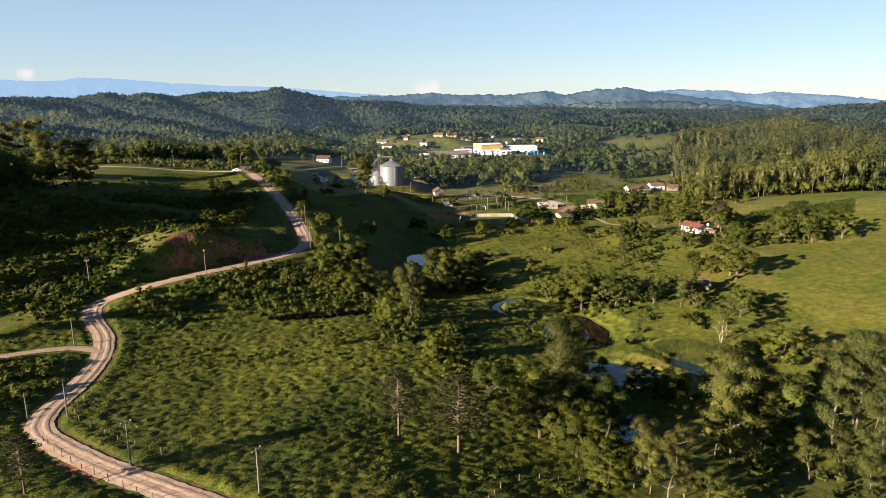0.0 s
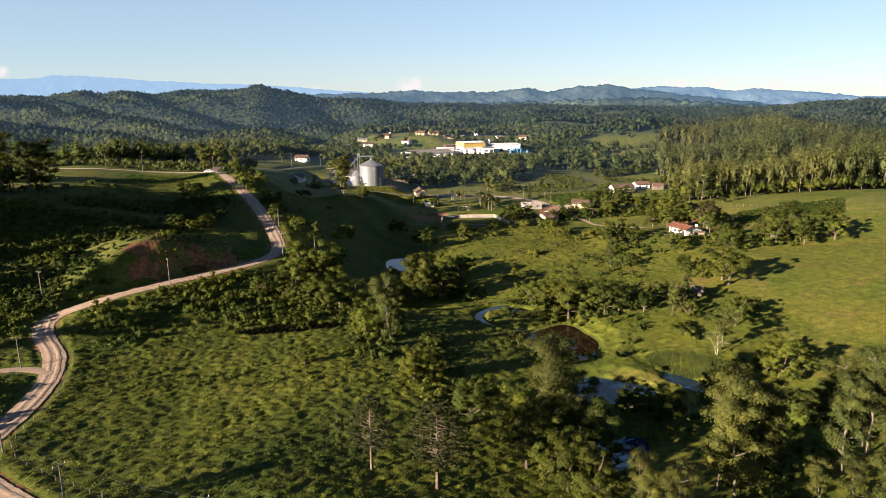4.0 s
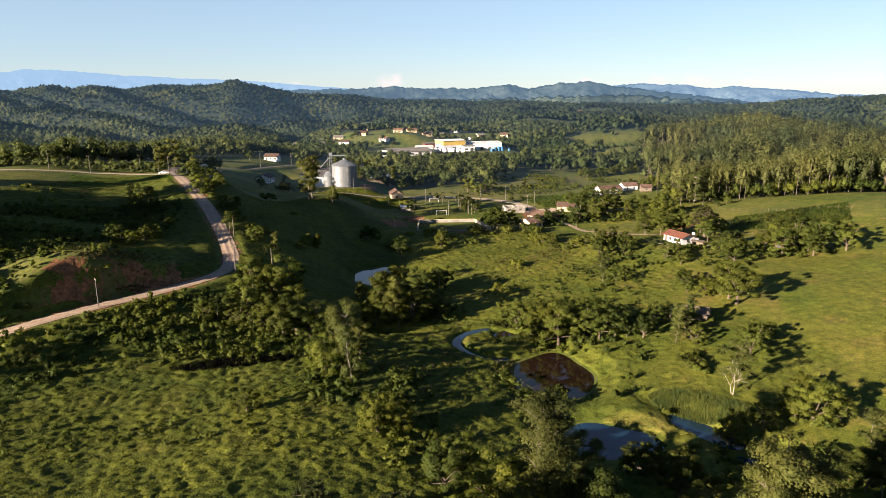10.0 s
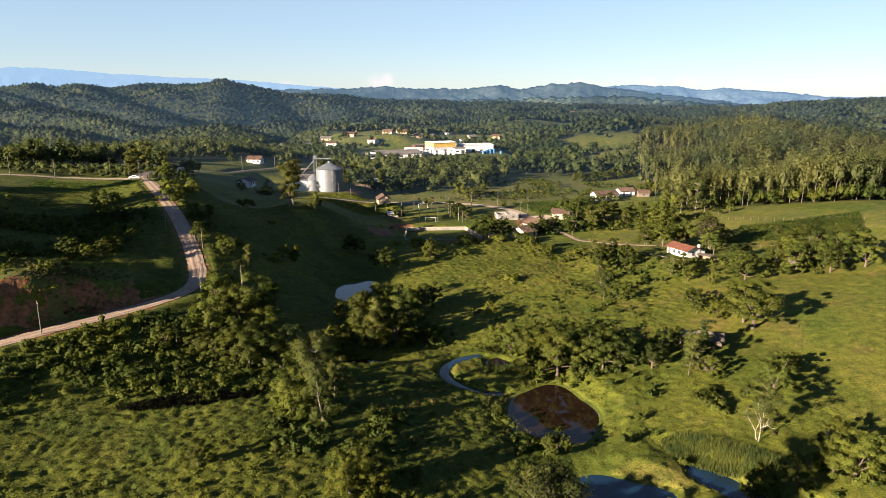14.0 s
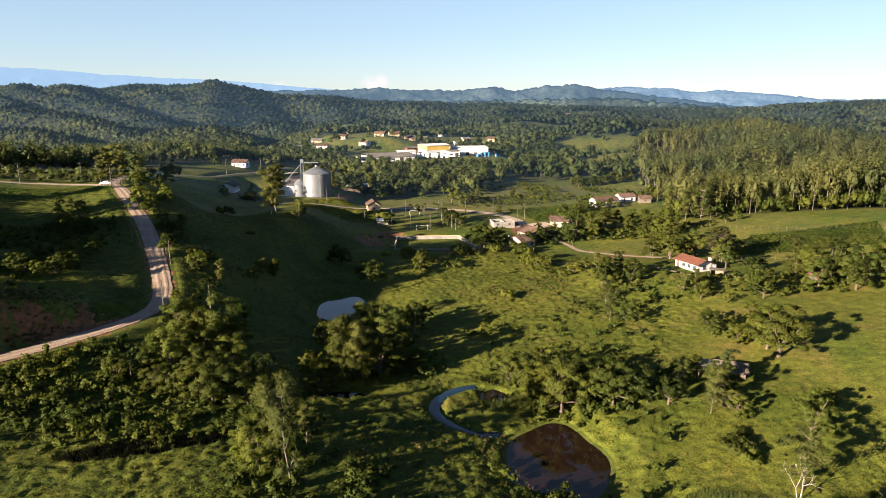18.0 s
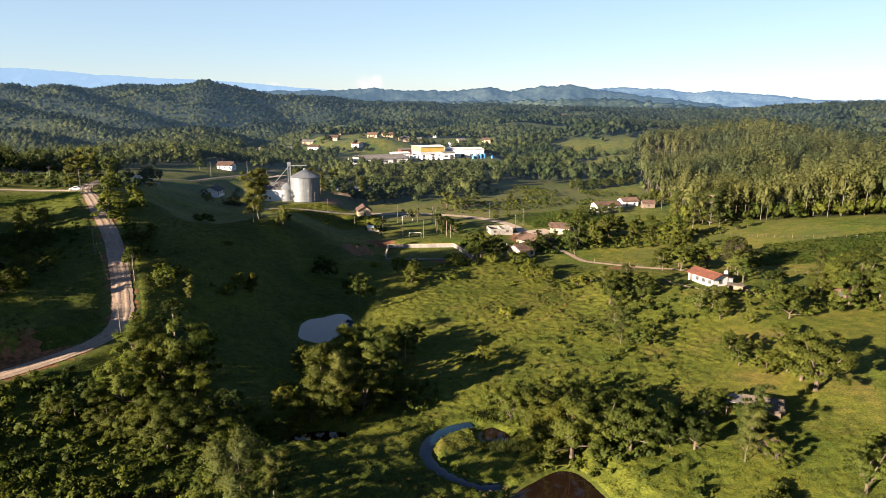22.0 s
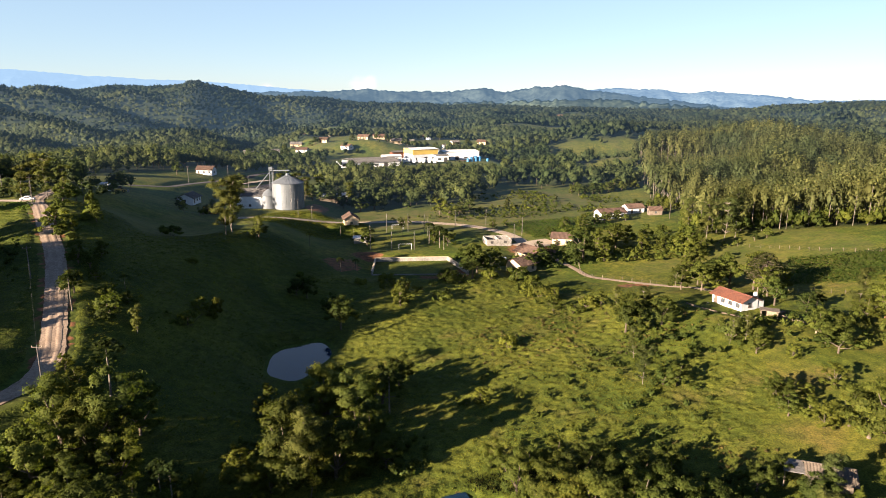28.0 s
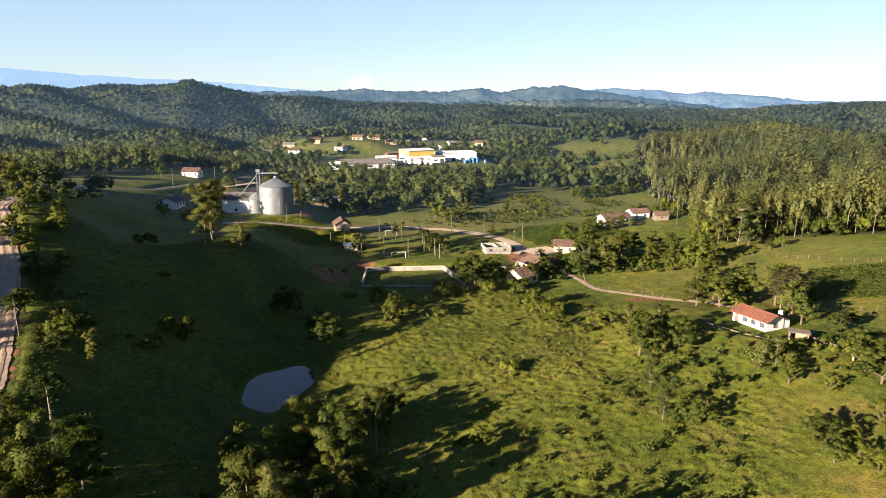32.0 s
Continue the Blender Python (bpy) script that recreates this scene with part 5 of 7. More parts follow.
plant("broad", 86.0, 335.0, 0.44)
plant("broad", 95.0, 347.0, 0.88)
plant("light", 102.0, 389.0, 0.84)
plant("light", 82.0, 369.0, 0.63)
plant("shrub", 58.0, 314.0, 1.52)
plant("light", 58.0, 294.0, 0.66)
plant("light", 61.0, 281.0, 0.52)
plant("broad", 58.0, 272.0, 0.53)
plant("broad", 102.0, 327.0, 0.50)
plant("broad", 108.0, 352.0, 0.87)
plant("broad", 105.0, 358.0, 0.66)
plant("broad", 119.0, 359.0, 0.64)
plant("broad", 118.0, 343.0, 0.94)
plant("broad", 121.0, 337.0, 0.64)
plant("broad", 122.0, 331.0, 0.77)
plant("gum", 135.0, 353.0, 0.89)
plant("gum", 139.0, 348.0, 0.82)
plant("gum", 142.0, 340.0, 0.94)
plant("gum", 148.0, 343.0, 0.97)
plant("broad", 150.0, 333.0, 0.40)
plant("broad", 156.0, 335.0, 0.46)
plant("broad", 114.0, 307.0, 0.92)
plant("broad", 109.0, 302.0, 0.70)
plant("broad", 113.0, 282.0, 0.98)
plant("araucaria", 113.0, 265.0, 0.91)
plant("araucaria", 127.0, 290.0, 0.57)
plant("broad", 110.0, 255.0, 0.77)
plant("broad", 130.0, 289.0, 0.43)
# bushes above the upper road, grown as trees to keep it shaded
grove(("broad", "broad", "light"), -78, 245, 6, 20, 22, 15, 0.30, 0.5, "roadside trees", 3.0)
grove(("broad", "broad", "light"), -94, 280, 6, 22, 24, 15, 0.30, 0.5, "roadside trees", 3.0)
grove(("broad", "light"), 150, 500, 26, 7, 20, 26, 0.5, 0.8, "trees along the far field", 4.0)
grove(("broad", "broad", "gum"), -24, 462, 20, 12, 0, 24, 0.5, 0.9, "trees behind the silo", 4.0)
grove(("broad", "light"), -66, 408, 16, 5, 0, 10, 0.35, 0.6, "trees below the white house", 3.0)
# grove added on the bank top so the road below lies in shade
grove(("broad", "light"), -76, 227, 8, 10, 30, 11, 0.42, 0.6, "roadside trees", 3.0)

plant("light", 68.4, 168.8, 0.62)
grove(("light", "broad"), 92, 452, 44, 26, 10, 16, 0.28, 0.5, "small trees on the far field", 6.0)
grove(("light", "broad"), 112, 398, 20, 5, 12, 9, 0.35, 0.6, "trees before the farm buildings", 3.5)
grove(("broad", "light"), 146, 420, 12, 8, 0, 9, 0.5, 0.8, "trees beside the farm buildings", 3.5)


# ---- closed forest in the distance, one mass for each wood ----
def forest(name, label, leaf, seed, ylo, yhi, spacing, count, size, hlo, hhi, slim, inside, thick=None, stems=True, category="forest", wide=0.8, follow=0.25, core=0.72, low=None, bark=None, uneven=0.5, hearts=4):
    """Many plants as one mass: each has a ragged leafy heart and leaf sprays on five lobes round it."""
    rnd = np.random.RandomState(seed)
    xs = np.arange(-0.95 * yhi - 120, 0.95 * yhi + 120, spacing)
    ys = np.arange(ylo, yhi, spacing)
    x, y = [a.ravel() for a in np.meshgrid(xs, ys)]
    x, y = x + rnd.uniform(-0.48, 0.48, x.size) * spacing, y + rnd.uniform(-0.48, 0.48, x.size) * spacing
    keep = (x < wide * y + 60) & (x > -min(wide, 0.9 * wide - 0.04) * y - 60) & (np.hypot(x, y) < 2060) & inside(x, y)
    x, y = x[keep], y[keep]
    keep = (thick or woodland)(x, y) > rnd.uniform(0.05, 0.95, x.size)
    x, y = x[keep], y[keep]
    z = ground(x, y)
    n = len(x)
    h = rnd.uniform(hlo, hhi, n) * (1 - uneven / 2 + uneven * soft_noise(x, y, 9 * spacing))
    r = np.minimum(h * slim, spacing * 0.78) * rnd.uniform(0.75, 1.3, n)
    d = rnd.normal(0, 1, (n, count, 3))
    d /= np.linalg.norm(d, axis=2)[:, :, None]
    lobe = rnd.normal(0, 1, (n, 5, 3))
    lobe /= np.linalg.norm(lobe, axis=2)[:, :, None]
    pick = rnd.randint(0, 5, (n, count))
    p = lobe[np.arange(n)[:, None], pick] * 0.5 + d * rnd.uniform(0.45, 0.72, (n, count, 1))
    p[:, :, 2] = np.where((p[:, :, 2] < -0.35) & (rnd.rand(n, count) < 0.8), -p[:, :, 2], p[:, :, 2])
    low = (0.12 if slim > 0.25 else 0.3) if low is None else low
    c = np.stack([x, y, z + h * (0.5 + low / 2)], 1)[:, None, :]
    rad = np.stack([r, r, h * (0.5 - low / 2)], 1)[:, None, :]
    slope = np.stack([2.0 * (z - ground(x + 30, y)) / 30, 2.0 * (z - ground(x, y + 30)) / 30, np.ones(n)], 1)[:, None, :] if follow > 0.5 else np.array([0, 0, 1.0])
    face = p * max(0.3, 1.1 - 0.5 * follow) + d * 0.4 + slope * follow
    v, f, nrm = leaf_tris((c + p * rad).reshape(-1, 3), face.reshape(-1, 3), 1.0, rnd)
    v = v.reshape(-1, 3, 3)
    mid = v.mean(1, keepdims=True)
    scale = np.repeat(np.clip(r * size, 0.08, 5), count)[:, None, None]
    v = (mid + (v - mid) * scale).reshape(-1, 3)
    # each plant has its own tone, and neighbours of one kind share a hue
    kind = soft_noise(x + 300, y, 5 * spacing)
    hue = np.stack([0.91 + 0.18 * kind, 0.95 + 0.10 * kind, 1.08 - 0.18 * kind], 1) * rnd.uniform(0.72, 1.25, (n, 1))
    tones = np.repeat(hue, 3 * count, 0)
    if core:
        for j in range(hearts):
            q = OCTA_V[None] * rnd.uniform(0.6, 1.3, (n, 6, 1)) * core * 0.66 + lobe[:, j:j + 1] * 0.42 * np.array([1, 1, 0.9])
            cv = (c + q * rad).reshape(-1, 3)
            cn = OCTA_V[None] * max(0.4, 1 - 0.45 * follow) + lobe[:, j:j + 1] * 0.5 + slope * 0.6 * follow
            cn = (cn / (np.linalg.norm(cn, axis=2)[:, :, None] + 1e-6)).reshape(-1, 3)
            cf = (OCTA_F[None] + (np.arange(n) * 6)[:, None, None]).reshape(-1, 3) + len(v)
            v, f, nrm = np.vstack([v, cv]), np.vstack([f, cf]), np.vstack([nrm, cn])
            # hearts are toned up to a fifth darker than the sprays
            tones = np.vstack([tones, np.repeat(hue * rnd.uniform(0.8, 1.0, (n, 1)), 6, 0)])
    if not stems:
        return tagged(from_arrays(name, v, f, leaf, normals=nrm, tones=tones), label, category, kind="stuff")
    # stems, as thin three-sided sticks
    k = np.arange(3) * 2.094
    w = np.clip(0.013 * h, 0.08, 0.3)[:, None]
    lo = np.stack([x[:, None] + w * np.cos(k), y[:, None] + w * np.sin(k), np.repeat(z[:, None] - 0.5, 3, 1)], 2)
    hi = np.stack([x[:, None] + 0.6 * w * np.cos(k), y[:, None] + 0.6 * w * np.sin(k), np.repeat((z + 0.7 * h)[:, None], 3, 1)], 2)
    sv = np.concatenate([lo, hi], 1).reshape(-1, 3)
    b = np.arange(n)[:, None] * 6
    sf = np.concatenate([np.column_stack([b + j, b + (j + 1) % 3, b + 3 + (j + 1) % 3, b + 3 + j]) for j in range(3)])
    e = thing(name, 0, 0, 0, 0, label, category, kind="stuff")
    tagged(from_arrays("canopy", v, f, leaf, e, normals=nrm, tones=tones), kind="stuff")
    tagged(from_arrays("stems", sv, sf, bark or BARK, e), kind="stuff")


def near_road(x, y, reach):
    return np.min([nearest(x, y, line, reach + 5)[0] - half for line, half in ROADS], axis=0)


def low_band(x, y):
    """Strip behind the ridge road cleared of wood so low sun reaches the silo."""
    return np.where((x < -98) & (np.abs(0.545 * x - 0.84 * y + 354) < 34), 0.75, 0.0) * smooth((near_road(x, y, 6) - 1) / 2)


right_wood = lambda x, y: (x > 126 + 0.33 * (y - 350)) & (y < 640 - 1.3 * (x - 255))
forest("eucalyptus_wood", "tall planted eucalyptus wood with pale stems", FAR_GUM, 1, 330, 720, 4.8, 170, 0.12, 12, 21, 0.17, lambda x, y: right_wood(x, y) & (x < 500), follow=0.35, core=0.55, low=0.2, bark=PALE_BARK, uneven=0.6)
forest("mixed_wood", "dark mixed wood on the hillside beside the ridge road", FAR_LEAF, 2, 95, 430, 6.0, 150, 0.105, 5, 13, 0.42, lambda x, y: ~right_wood(x, y), follow=0.3, core=0.7)
forest("valley_wood", "dark mixed wood beyond the valley", FAR_LEAF, 22, 430, 720, 5.4, 72, 0.125, 4, 10.5, 0.42, lambda x, y: ~right_wood(x, y), follow=0.35, core=0.72, uneven=0.7)
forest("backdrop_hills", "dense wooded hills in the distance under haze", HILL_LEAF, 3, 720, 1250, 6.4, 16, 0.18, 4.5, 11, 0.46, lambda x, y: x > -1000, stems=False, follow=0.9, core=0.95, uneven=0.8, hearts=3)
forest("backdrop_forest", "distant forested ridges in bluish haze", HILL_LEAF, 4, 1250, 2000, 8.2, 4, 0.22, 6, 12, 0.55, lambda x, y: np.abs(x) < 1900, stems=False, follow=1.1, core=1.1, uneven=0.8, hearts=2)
forest("ridge_scrub", "low scrub behind the ridge road", FAR_LEAF, 23, 330, 470, 4.0, 60, 0.12, 1.5, 4.0, 0.6, lambda x, y: (x > -240) & (x < -98), low_band, False, "scrub")

# ---- scrub and weeds ----


def hill_scrub(x, y):
    up = (y - 185 - (x + 72) * 0.95 > 0) | (x < -92)
    w = up * smooth((-62 - x) / 10) * smooth((y - 150) / 12) * smooth((284 - y) / 12) * smooth((near_road(x, y, 12) - 0.8) / 1.5)
    return w * np.where(bare_earth(x, y) > 0.4, 0.04, 1) * np.where(ellipse(x, y, -76, 200, 18, 18) > 0.1, 0.35, 1) * np.clip(1.8 * soft_noise(x, y, 13) - 0.45 * smooth((y - 205) / 12), 0.03, 1)


def slope_scrub(x, y):
    a = np.maximum(0.75 * ellipse(x, y, -42, 183, 34, 17), np.maximum(0.6 * ellipse(x, y, -90, 116, 14, 20), 0.45 * ellipse(x, y, -70, 168, 16, 12))) * smooth((near_road(x, y, 10) - 0.8) / 2)
    b = np.maximum(ellipse(x, y, -11, 165, 6, 24), ellipse(x, y, 3, 140, 5, 22)) * 0.55
    c = np.maximum(0.7 * ellipse(x, y, 40, 184, 22, 11), np.maximum(0.6 * ellipse(x, y, 4, 205, 15, 9), np.maximum(0.35 * ellipse(x, y, 58, 122, 26, 10), 0.4 * ellipse(x, y, 78, 98, 34, 22))))
    d = np.maximum(0.4 * ellipse(x, y, 115, 232, 22, 12), 0.2 * ellipse(x, y, 82, 240, 16, 14))
    c = np.max([c, 0.2 * ellipse(x, y, 47, 150, 13, 8), 0.2 * ellipse(x, y, 24, 153, 6, 10), 0.18 * ellipse(x, y, 52, 168, 8, 8)], axis=0)
    e = np.maximum(0.55 * ellipse(x, y, 106, 334, 38, 11), 0.5 * ellipse(x, y, 70, 332, 12, 12))
    wet = np.min([pond_reach(x, y, q) for q in PONDS.values()], axis=0) > 1.03
    clear = (1 - ellipse(x, y, 24, 183, 11, 13, 0.3)) * (1 - ellipse(x, y, 10, 172, 9, 14, 0.3))
    return np.max([a, b, c, d, e], axis=0) * clear * wet * (near_road(x, y, 8) > 0.8)


def sward(name, label, material, leaf, x0, x1, y0, y1, step, height, sprays, size, cover_of, seed):
    """Standing grass as a finely uneven sheet over the land, with leaf sprays on it; it sinks into the ground where cover_of ends."""
    rnd = np.random.RandomState(seed)
    xs, ys = np.arange(x0, x1, step), np.arange(y0, y1, step)
    nx, ny = len(xs), len(ys)
    x, y = [a.ravel() for a in np.meshgrid(xs, ys)]
    x, y = x + rnd.uniform(-0.3, 0.3, x.size) * step, y + rnd.uniform(-0.3, 0.3, x.size) * step
    c = np.clip(cover_of(x, y), 0, 1)
    u, v = x + 0.4 * soft_noise(x, y, 2.1), y + 0.4 * soft_noise(x + 60, y, 2.1)
    lump = 0.5 * soft_noise(u, v, 1.05) + 0.38 * soft_noise(u + 33, v, 0.6) + 0.26 * soft_noise(u, v + 70, 4.5) * soft_noise(u, v, 17)
    up = c * height * np.clip(1.9 * lump - 0.35, 0.05, 1.3)
    g = ground(x, y)
    z = g + np.where(c > 0.02, up + 0.05 * c, 0) - 0.16 * (1 - smooth(c / 0.15))
    i = (np.arange(ny - 1)[:, None] * nx + np.arange(nx - 1)[None, :]).ravel()
    f = np.column_stack([i, i + 1, i + nx + 1, i + nx])
    f = f[(c[f] > 0.02).any(1)]
    used = np.unique(f)
    back = np.full(len(x), -1)
    back[used] = np.arange(len(used))
    e = thing(name, 0, 0, 0, 0, label, "grass", kind="stuff")
    sheet = from_arrays("sward", np.column_stack([x, y, z])[used], back[f], material, e)
    sheet.data.polygons.foreach_set("use_smooth", np.ones(len(f), dtype=bool))
    tagged(sheet, kind="stuff")
    w = c * np.clip(lump, 0.05, 1) ** 2
    k = rnd.choice(len(x), sprays, p=w / w.sum())
    p = np.column_stack([x[k] + rnd.uniform(-0.5, 0.5, sprays) * step, y[k] + rnd.uniform(-0.5, 0.5, sprays) * step, z[k] + rnd.uniform(-0.02, 0.16, sprays) * height])
    v, f, nrm = leaf_tris(p, np.column_stack([rnd.normal(0, 0.35, sprays), rnd.normal(0, 0.35, sprays), np.full(sprays, 1.0)]), size, rnd)
    hue = 0.8 + 0.45 * soft_noise(p[:, 0], p[:, 1], 4)
    tagged(from_arrays("leaves", v, f, leaf, e, normals=nrm, tones=np.repeat(np.column_stack([hue, hue, hue]), 3, 0)), kind="stuff")


def dry_land(x, y, shore=0.06):
    """1 on open land, 0 on roads and water."""
    water = np.min([pond_reach(x, y, p) for p in PONDS.values()], axis=0)
    return smooth((near_road(x, y, 6) - 0.4) / 1.6) * smooth((water - 1 - shore) / 0.12) * smooth((nearest(x, y, CRESCENT, 5)[0] - 1.1) / 0.8)


def meadow_cover(x, y):
    return ellipse(x, y, -32, 127, 74, 72, 0.15) * smooth((36 - x) / 6) * dry_land(x, y)


def valley_cover(x, y):
    a = np.max([ellipse(x, y, 46, 248, 44, 66, 0.3), ellipse(x, y, 20, 180, 42, 32, 0.3), 0.7 * ellipse(x, y, 62, 160, 30, 34, 0.4), 0.7 * ellipse(x, y, 15, 295, 40, 22, 0.3)], axis=0)
    return a * (1 - meadow_cover(x, y)) * dry_land(x, y)


def hollow_cover(x, y):
    return 0.8 * ellipse(x, y, -32, 268, 36, 74, 0.3) * (1 - valley_cover(x, y)) * smooth((near_road(x, y, 6) - 0.8) / 2) * dry_land(x, y, 0.1)


def hillside_cover(x, y):
    return ellipse(x, y, -96, 262, 44, 70, 0.2) * smooth((near_road(x, y, 6) - 0.8) / 2) * (1 - bare_earth(x, y)) * (1 - hollow_cover(x, y))


def terrace_cover(x, y):
    return ellipse(x, y, -22, 398, 26, 20, 0.3) * smooth((near_road(x, y, 6) - 0.8) / 2)


def pasture_cover(x, y):
    return 0.9 * ellipse(x, y, 112, 200, 62, 90, 0.3) * (1 - valley_cover(x, y)) * dry_land(x, y)


no_water = lambda x, y, q: np.min([pond_reach(x, y, p) for p in PONDS.values()], axis=0) > q
forest("hillside_scrub", "dense dark scrub on the hillside above the road", SCRUB_LEAF, 5, 140, 320, 1.6, 30, 0.2, 0.8, 2.4, 0.62, lambda x, y: (x > -190) & (x < -40), hill_scrub, False, "scrub", 1.2)
forest("slope_scrub", "tangled green scrub below the road and along the stream", SCRUB_LEAF, 6, 70, 350, 1.7, 36, 0.2, 0.8, 2.4, 0.6, lambda x, y: (x > -110) & (x < 150), slope_scrub, False, "scrub", 1.2)
forest("valley_bushes", "scattered small leafy bushes in the rough pasture", SCRUB_LEAF, 17, 195, 330, 3.1, 42, 0.15, 0.6, 2.0, 0.7, lambda x, y: (x > -10) & (x < 105),
       lambda x, y: 0.5 * np.maximum(ellipse(x, y, 45, 245, 34, 55), ellipse(x, y, 22, 290, 30, 24)) * no_water(x, y, 1.1) * (near_road(x, y, 6) > 1.5) * np.clip(2 * soft_noise(x, y, 19) - 0.5, 0, 1), False, "scrub", 0.9, uneven=0.9, core=0.5)
forest("meadow_bushes", "taller leafy weeds standing out of the pasture", SCRUB_LEAF, 18, 66, 195, 2.2, 46, 0.13, 0.4, 1.2, 0.8, lambda x, y: (x > -100) & (x < 30),
       lambda x, y: meadow_cover(x, y) * np.clip(2.2 * soft_noise(x, y, 15) - 0.9, 0, 0.7), False, "weeds", 1.2, uneven=0.9, core=0.5)
sward("meadow_grass", "dense tufted green pasture weeds on the slope", ROUGH_SWARD, MEADOW_LEAF, -112, 38, 52, 202, 0.46, 0.46, 190000, 0.10, meadow_cover, 31)
sward("valley_grass", "tall yellow-green grass and weeds on the valley floor", VALLEY_SWARD, TUFT, -26, 108, 136, 326, 0.5, 0.36, 170000, 0.10, valley_cover, 32)
sward("hollow_grass", "dark rough grass in the shaded hollow", ROUGH_SWARD, MEADOW_LEAF, -72, 10, 190, 346, 0.8, 0.5, 40000, 0.14, hollow_cover, 33)
sward("hillside_grass", "rough grass on the hillside above the road", ROUGH_SWARD, MEADOW_LEAF, -140, -52, 196, 335, 0.8, 0.55, 45000, 0.13, hillside_cover, 35)
# brighter sward stands in for sun on this slope
sward("terrace_grass", "brighter grass where the slope below the silo looks sunlit", VALLEY_SWARD, TUFT, -50, 6, 372, 424, 0.9, 0.5, 16000, 0.16, terrace_cover, 36)
sward("pasture_grass", "short grazed pasture on the open slope", SHORT_SWARD, TUFT, 55, 178, 108, 296, 0.8, 0.22, 50000, 0.09, pasture_cover, 34)
forest("dry_weeds", "straw-coloured dry grass patches", DRY_TUFT, 9, 100, 310, 1.0, 12, 0.26, 0.25, 0.75, 0.8, lambda x, y: (x > -90) & (x < 130),
       lambda x, y: np.maximum(0.8 * (dry_grass(x, y) - 0.3), 0.9 * ellipse(x, y, -70, 197, 7, 9)) * (near_road(x, y, 6) > 1) * no_water(x, y, 1.05), False, "grass", 0.9)
forest("bank_scrub", "dry straw-coloured scrub on the cut bank", DRY_TUFT, 11, 170, 240, 1.2, 34, 0.15, 0.3, 0.9, 0.6, lambda x, y: (x > -110) & (x < -45),
       lambda x, y: 0.8 * np.maximum(ellipse(x, y, -68, 199, 9, 13), 0.85 * ellipse(x, y, -80, 206, 22, 10)) * (near_road(x, y, 6) > 2.2), False, "scrub", 1.2)
forest("field_scrub", "scattered rough weeds and bushes on the far field", SCRUB_LEAF, 14, 412, 520, 2.4, 22, 0.2, 0.5, 1.7, 0.8, lambda x, y: (x > 10) & (x < 150),
       lambda x, y: np.maximum(ellipse(x, y, 88, 455, 60, 44), 0.8 * ellipse(x, y, 60, 425, 30, 12)) * np.clip(1.8 * soft_noise(x, y, 17) - 0.55, 0, 0.8) * (near_road(x, y, 6) > 1), False, "scrub", 1.0)
forest("wood_edge_scrub", "leafy undergrowth along the edge of the wood", SCRUB_LEAF, 12, 320, 440, 2.8, 60, 0.14, 2.0, 8.5, 0.5, lambda x, y: (x > 110) & (x < 330),
       lambda x, y: np.where((woodland(x, y) > 0.15) & (woodland(x + 6, y + 14) > 0.3) & (woodland(x - 4, y - 16) < 0.8), 0.7, 0.0), False, "scrub", 1.0)


def reeds(name, cx, cy, rx, ry, turn, n, seed, label):
    """Upright blades in an ellipse."""
    rnd = np.random.RandomState(seed)
    q, w = np.sqrt(rnd.rand(n)), rnd.rand(n) * 6.283
    u, v = rx * q * np.cos(w), ry * q * np.sin(w)
    c, s = math.cos(radians(turn)), math.sin(radians(turn))
    x, y = cx + u * c - v * s, cy + u * s + v * c
    z = ground(x, y) - 0.1
    h, a = rnd.uniform(0.6, 1.5, n), rnd.rand(n) * 6.283
    dx, dy = np.cos(a) * 0.06, np.sin(a) * 0.06
    lean = rnd.normal(0, 0.22, (n, 2))
    p = np.stack([np.column_stack([x - dx, y - dy, z]), np.column_stack([x + dx, y + dy, z]), np.column_stack([x + lean[:, 0], y + lean[:, 1], z + h])], 1).reshape(-1, 3)
    tagged(from_arrays(name, p, np.arange(3 * n).reshape(n, 3), REED if name == "reed_bed" else TUFT), label, "reeds", kind="stuff")


reeds("reed_bed", 58, 144, 9.5, 3.2, -38, 8000, 1, "grey-green reed bed along the stream pool")
reeds("reed_bed", 29, 184, 5, 2.5, -20, 1800, 2, "green reeds in the marshy ring")
reeds("tall_grass", -33, 166, 13, 2.4, 12, 5200, 3, "tall cane-like grass strip across the slope")
reeds("tall_grass", 40, 194, 16, 3.0, -6, 3000, 4, "tall dry cane grass behind the grove")


def crop_rows(name, x0, y0, ux, uy, rows, length, gap, label, seed, height=0.8):
    """Leafy crop plants in straight rows."""
    rnd = np.random.RandomState(seed)
    n = math.hypot(ux, uy)
    ux, uy = ux / n, uy / n
    k, s = [a.ravel() for a in np.meshgrid(np.arange(rows) * gap, np.arange(0, length, 0.55))]
    x, y = x0 + ux * s - uy * k + rnd.normal(0, 0.08, s.size), y0 + uy * s + ux * k + rnd.normal(0, 0.08, s.size)
    z = ground(x, y)
    p = np.repeat(np.column_stack([x, y, z]), 4, 0) + np.column_stack([rnd.normal(0, 0.18, 4 * s.size), rnd.normal(0, 0.18, 4 * s.size), rnd.uniform(0.1, height, 4 * s.size)])
    v, f, nrm = leaf_tris(p, np.tile([0, 0, 0.7], (len(p), 1)), 0.26, rnd)
    tagged(from_arrays(name, v, f, CROP, normals=nrm), label, "crop", kind="stuff")


crop_rows("crop_field", 128, 276, 0.70, -0.42, 26, 40, 1.25, "green crop rows on the upper slope", 1)
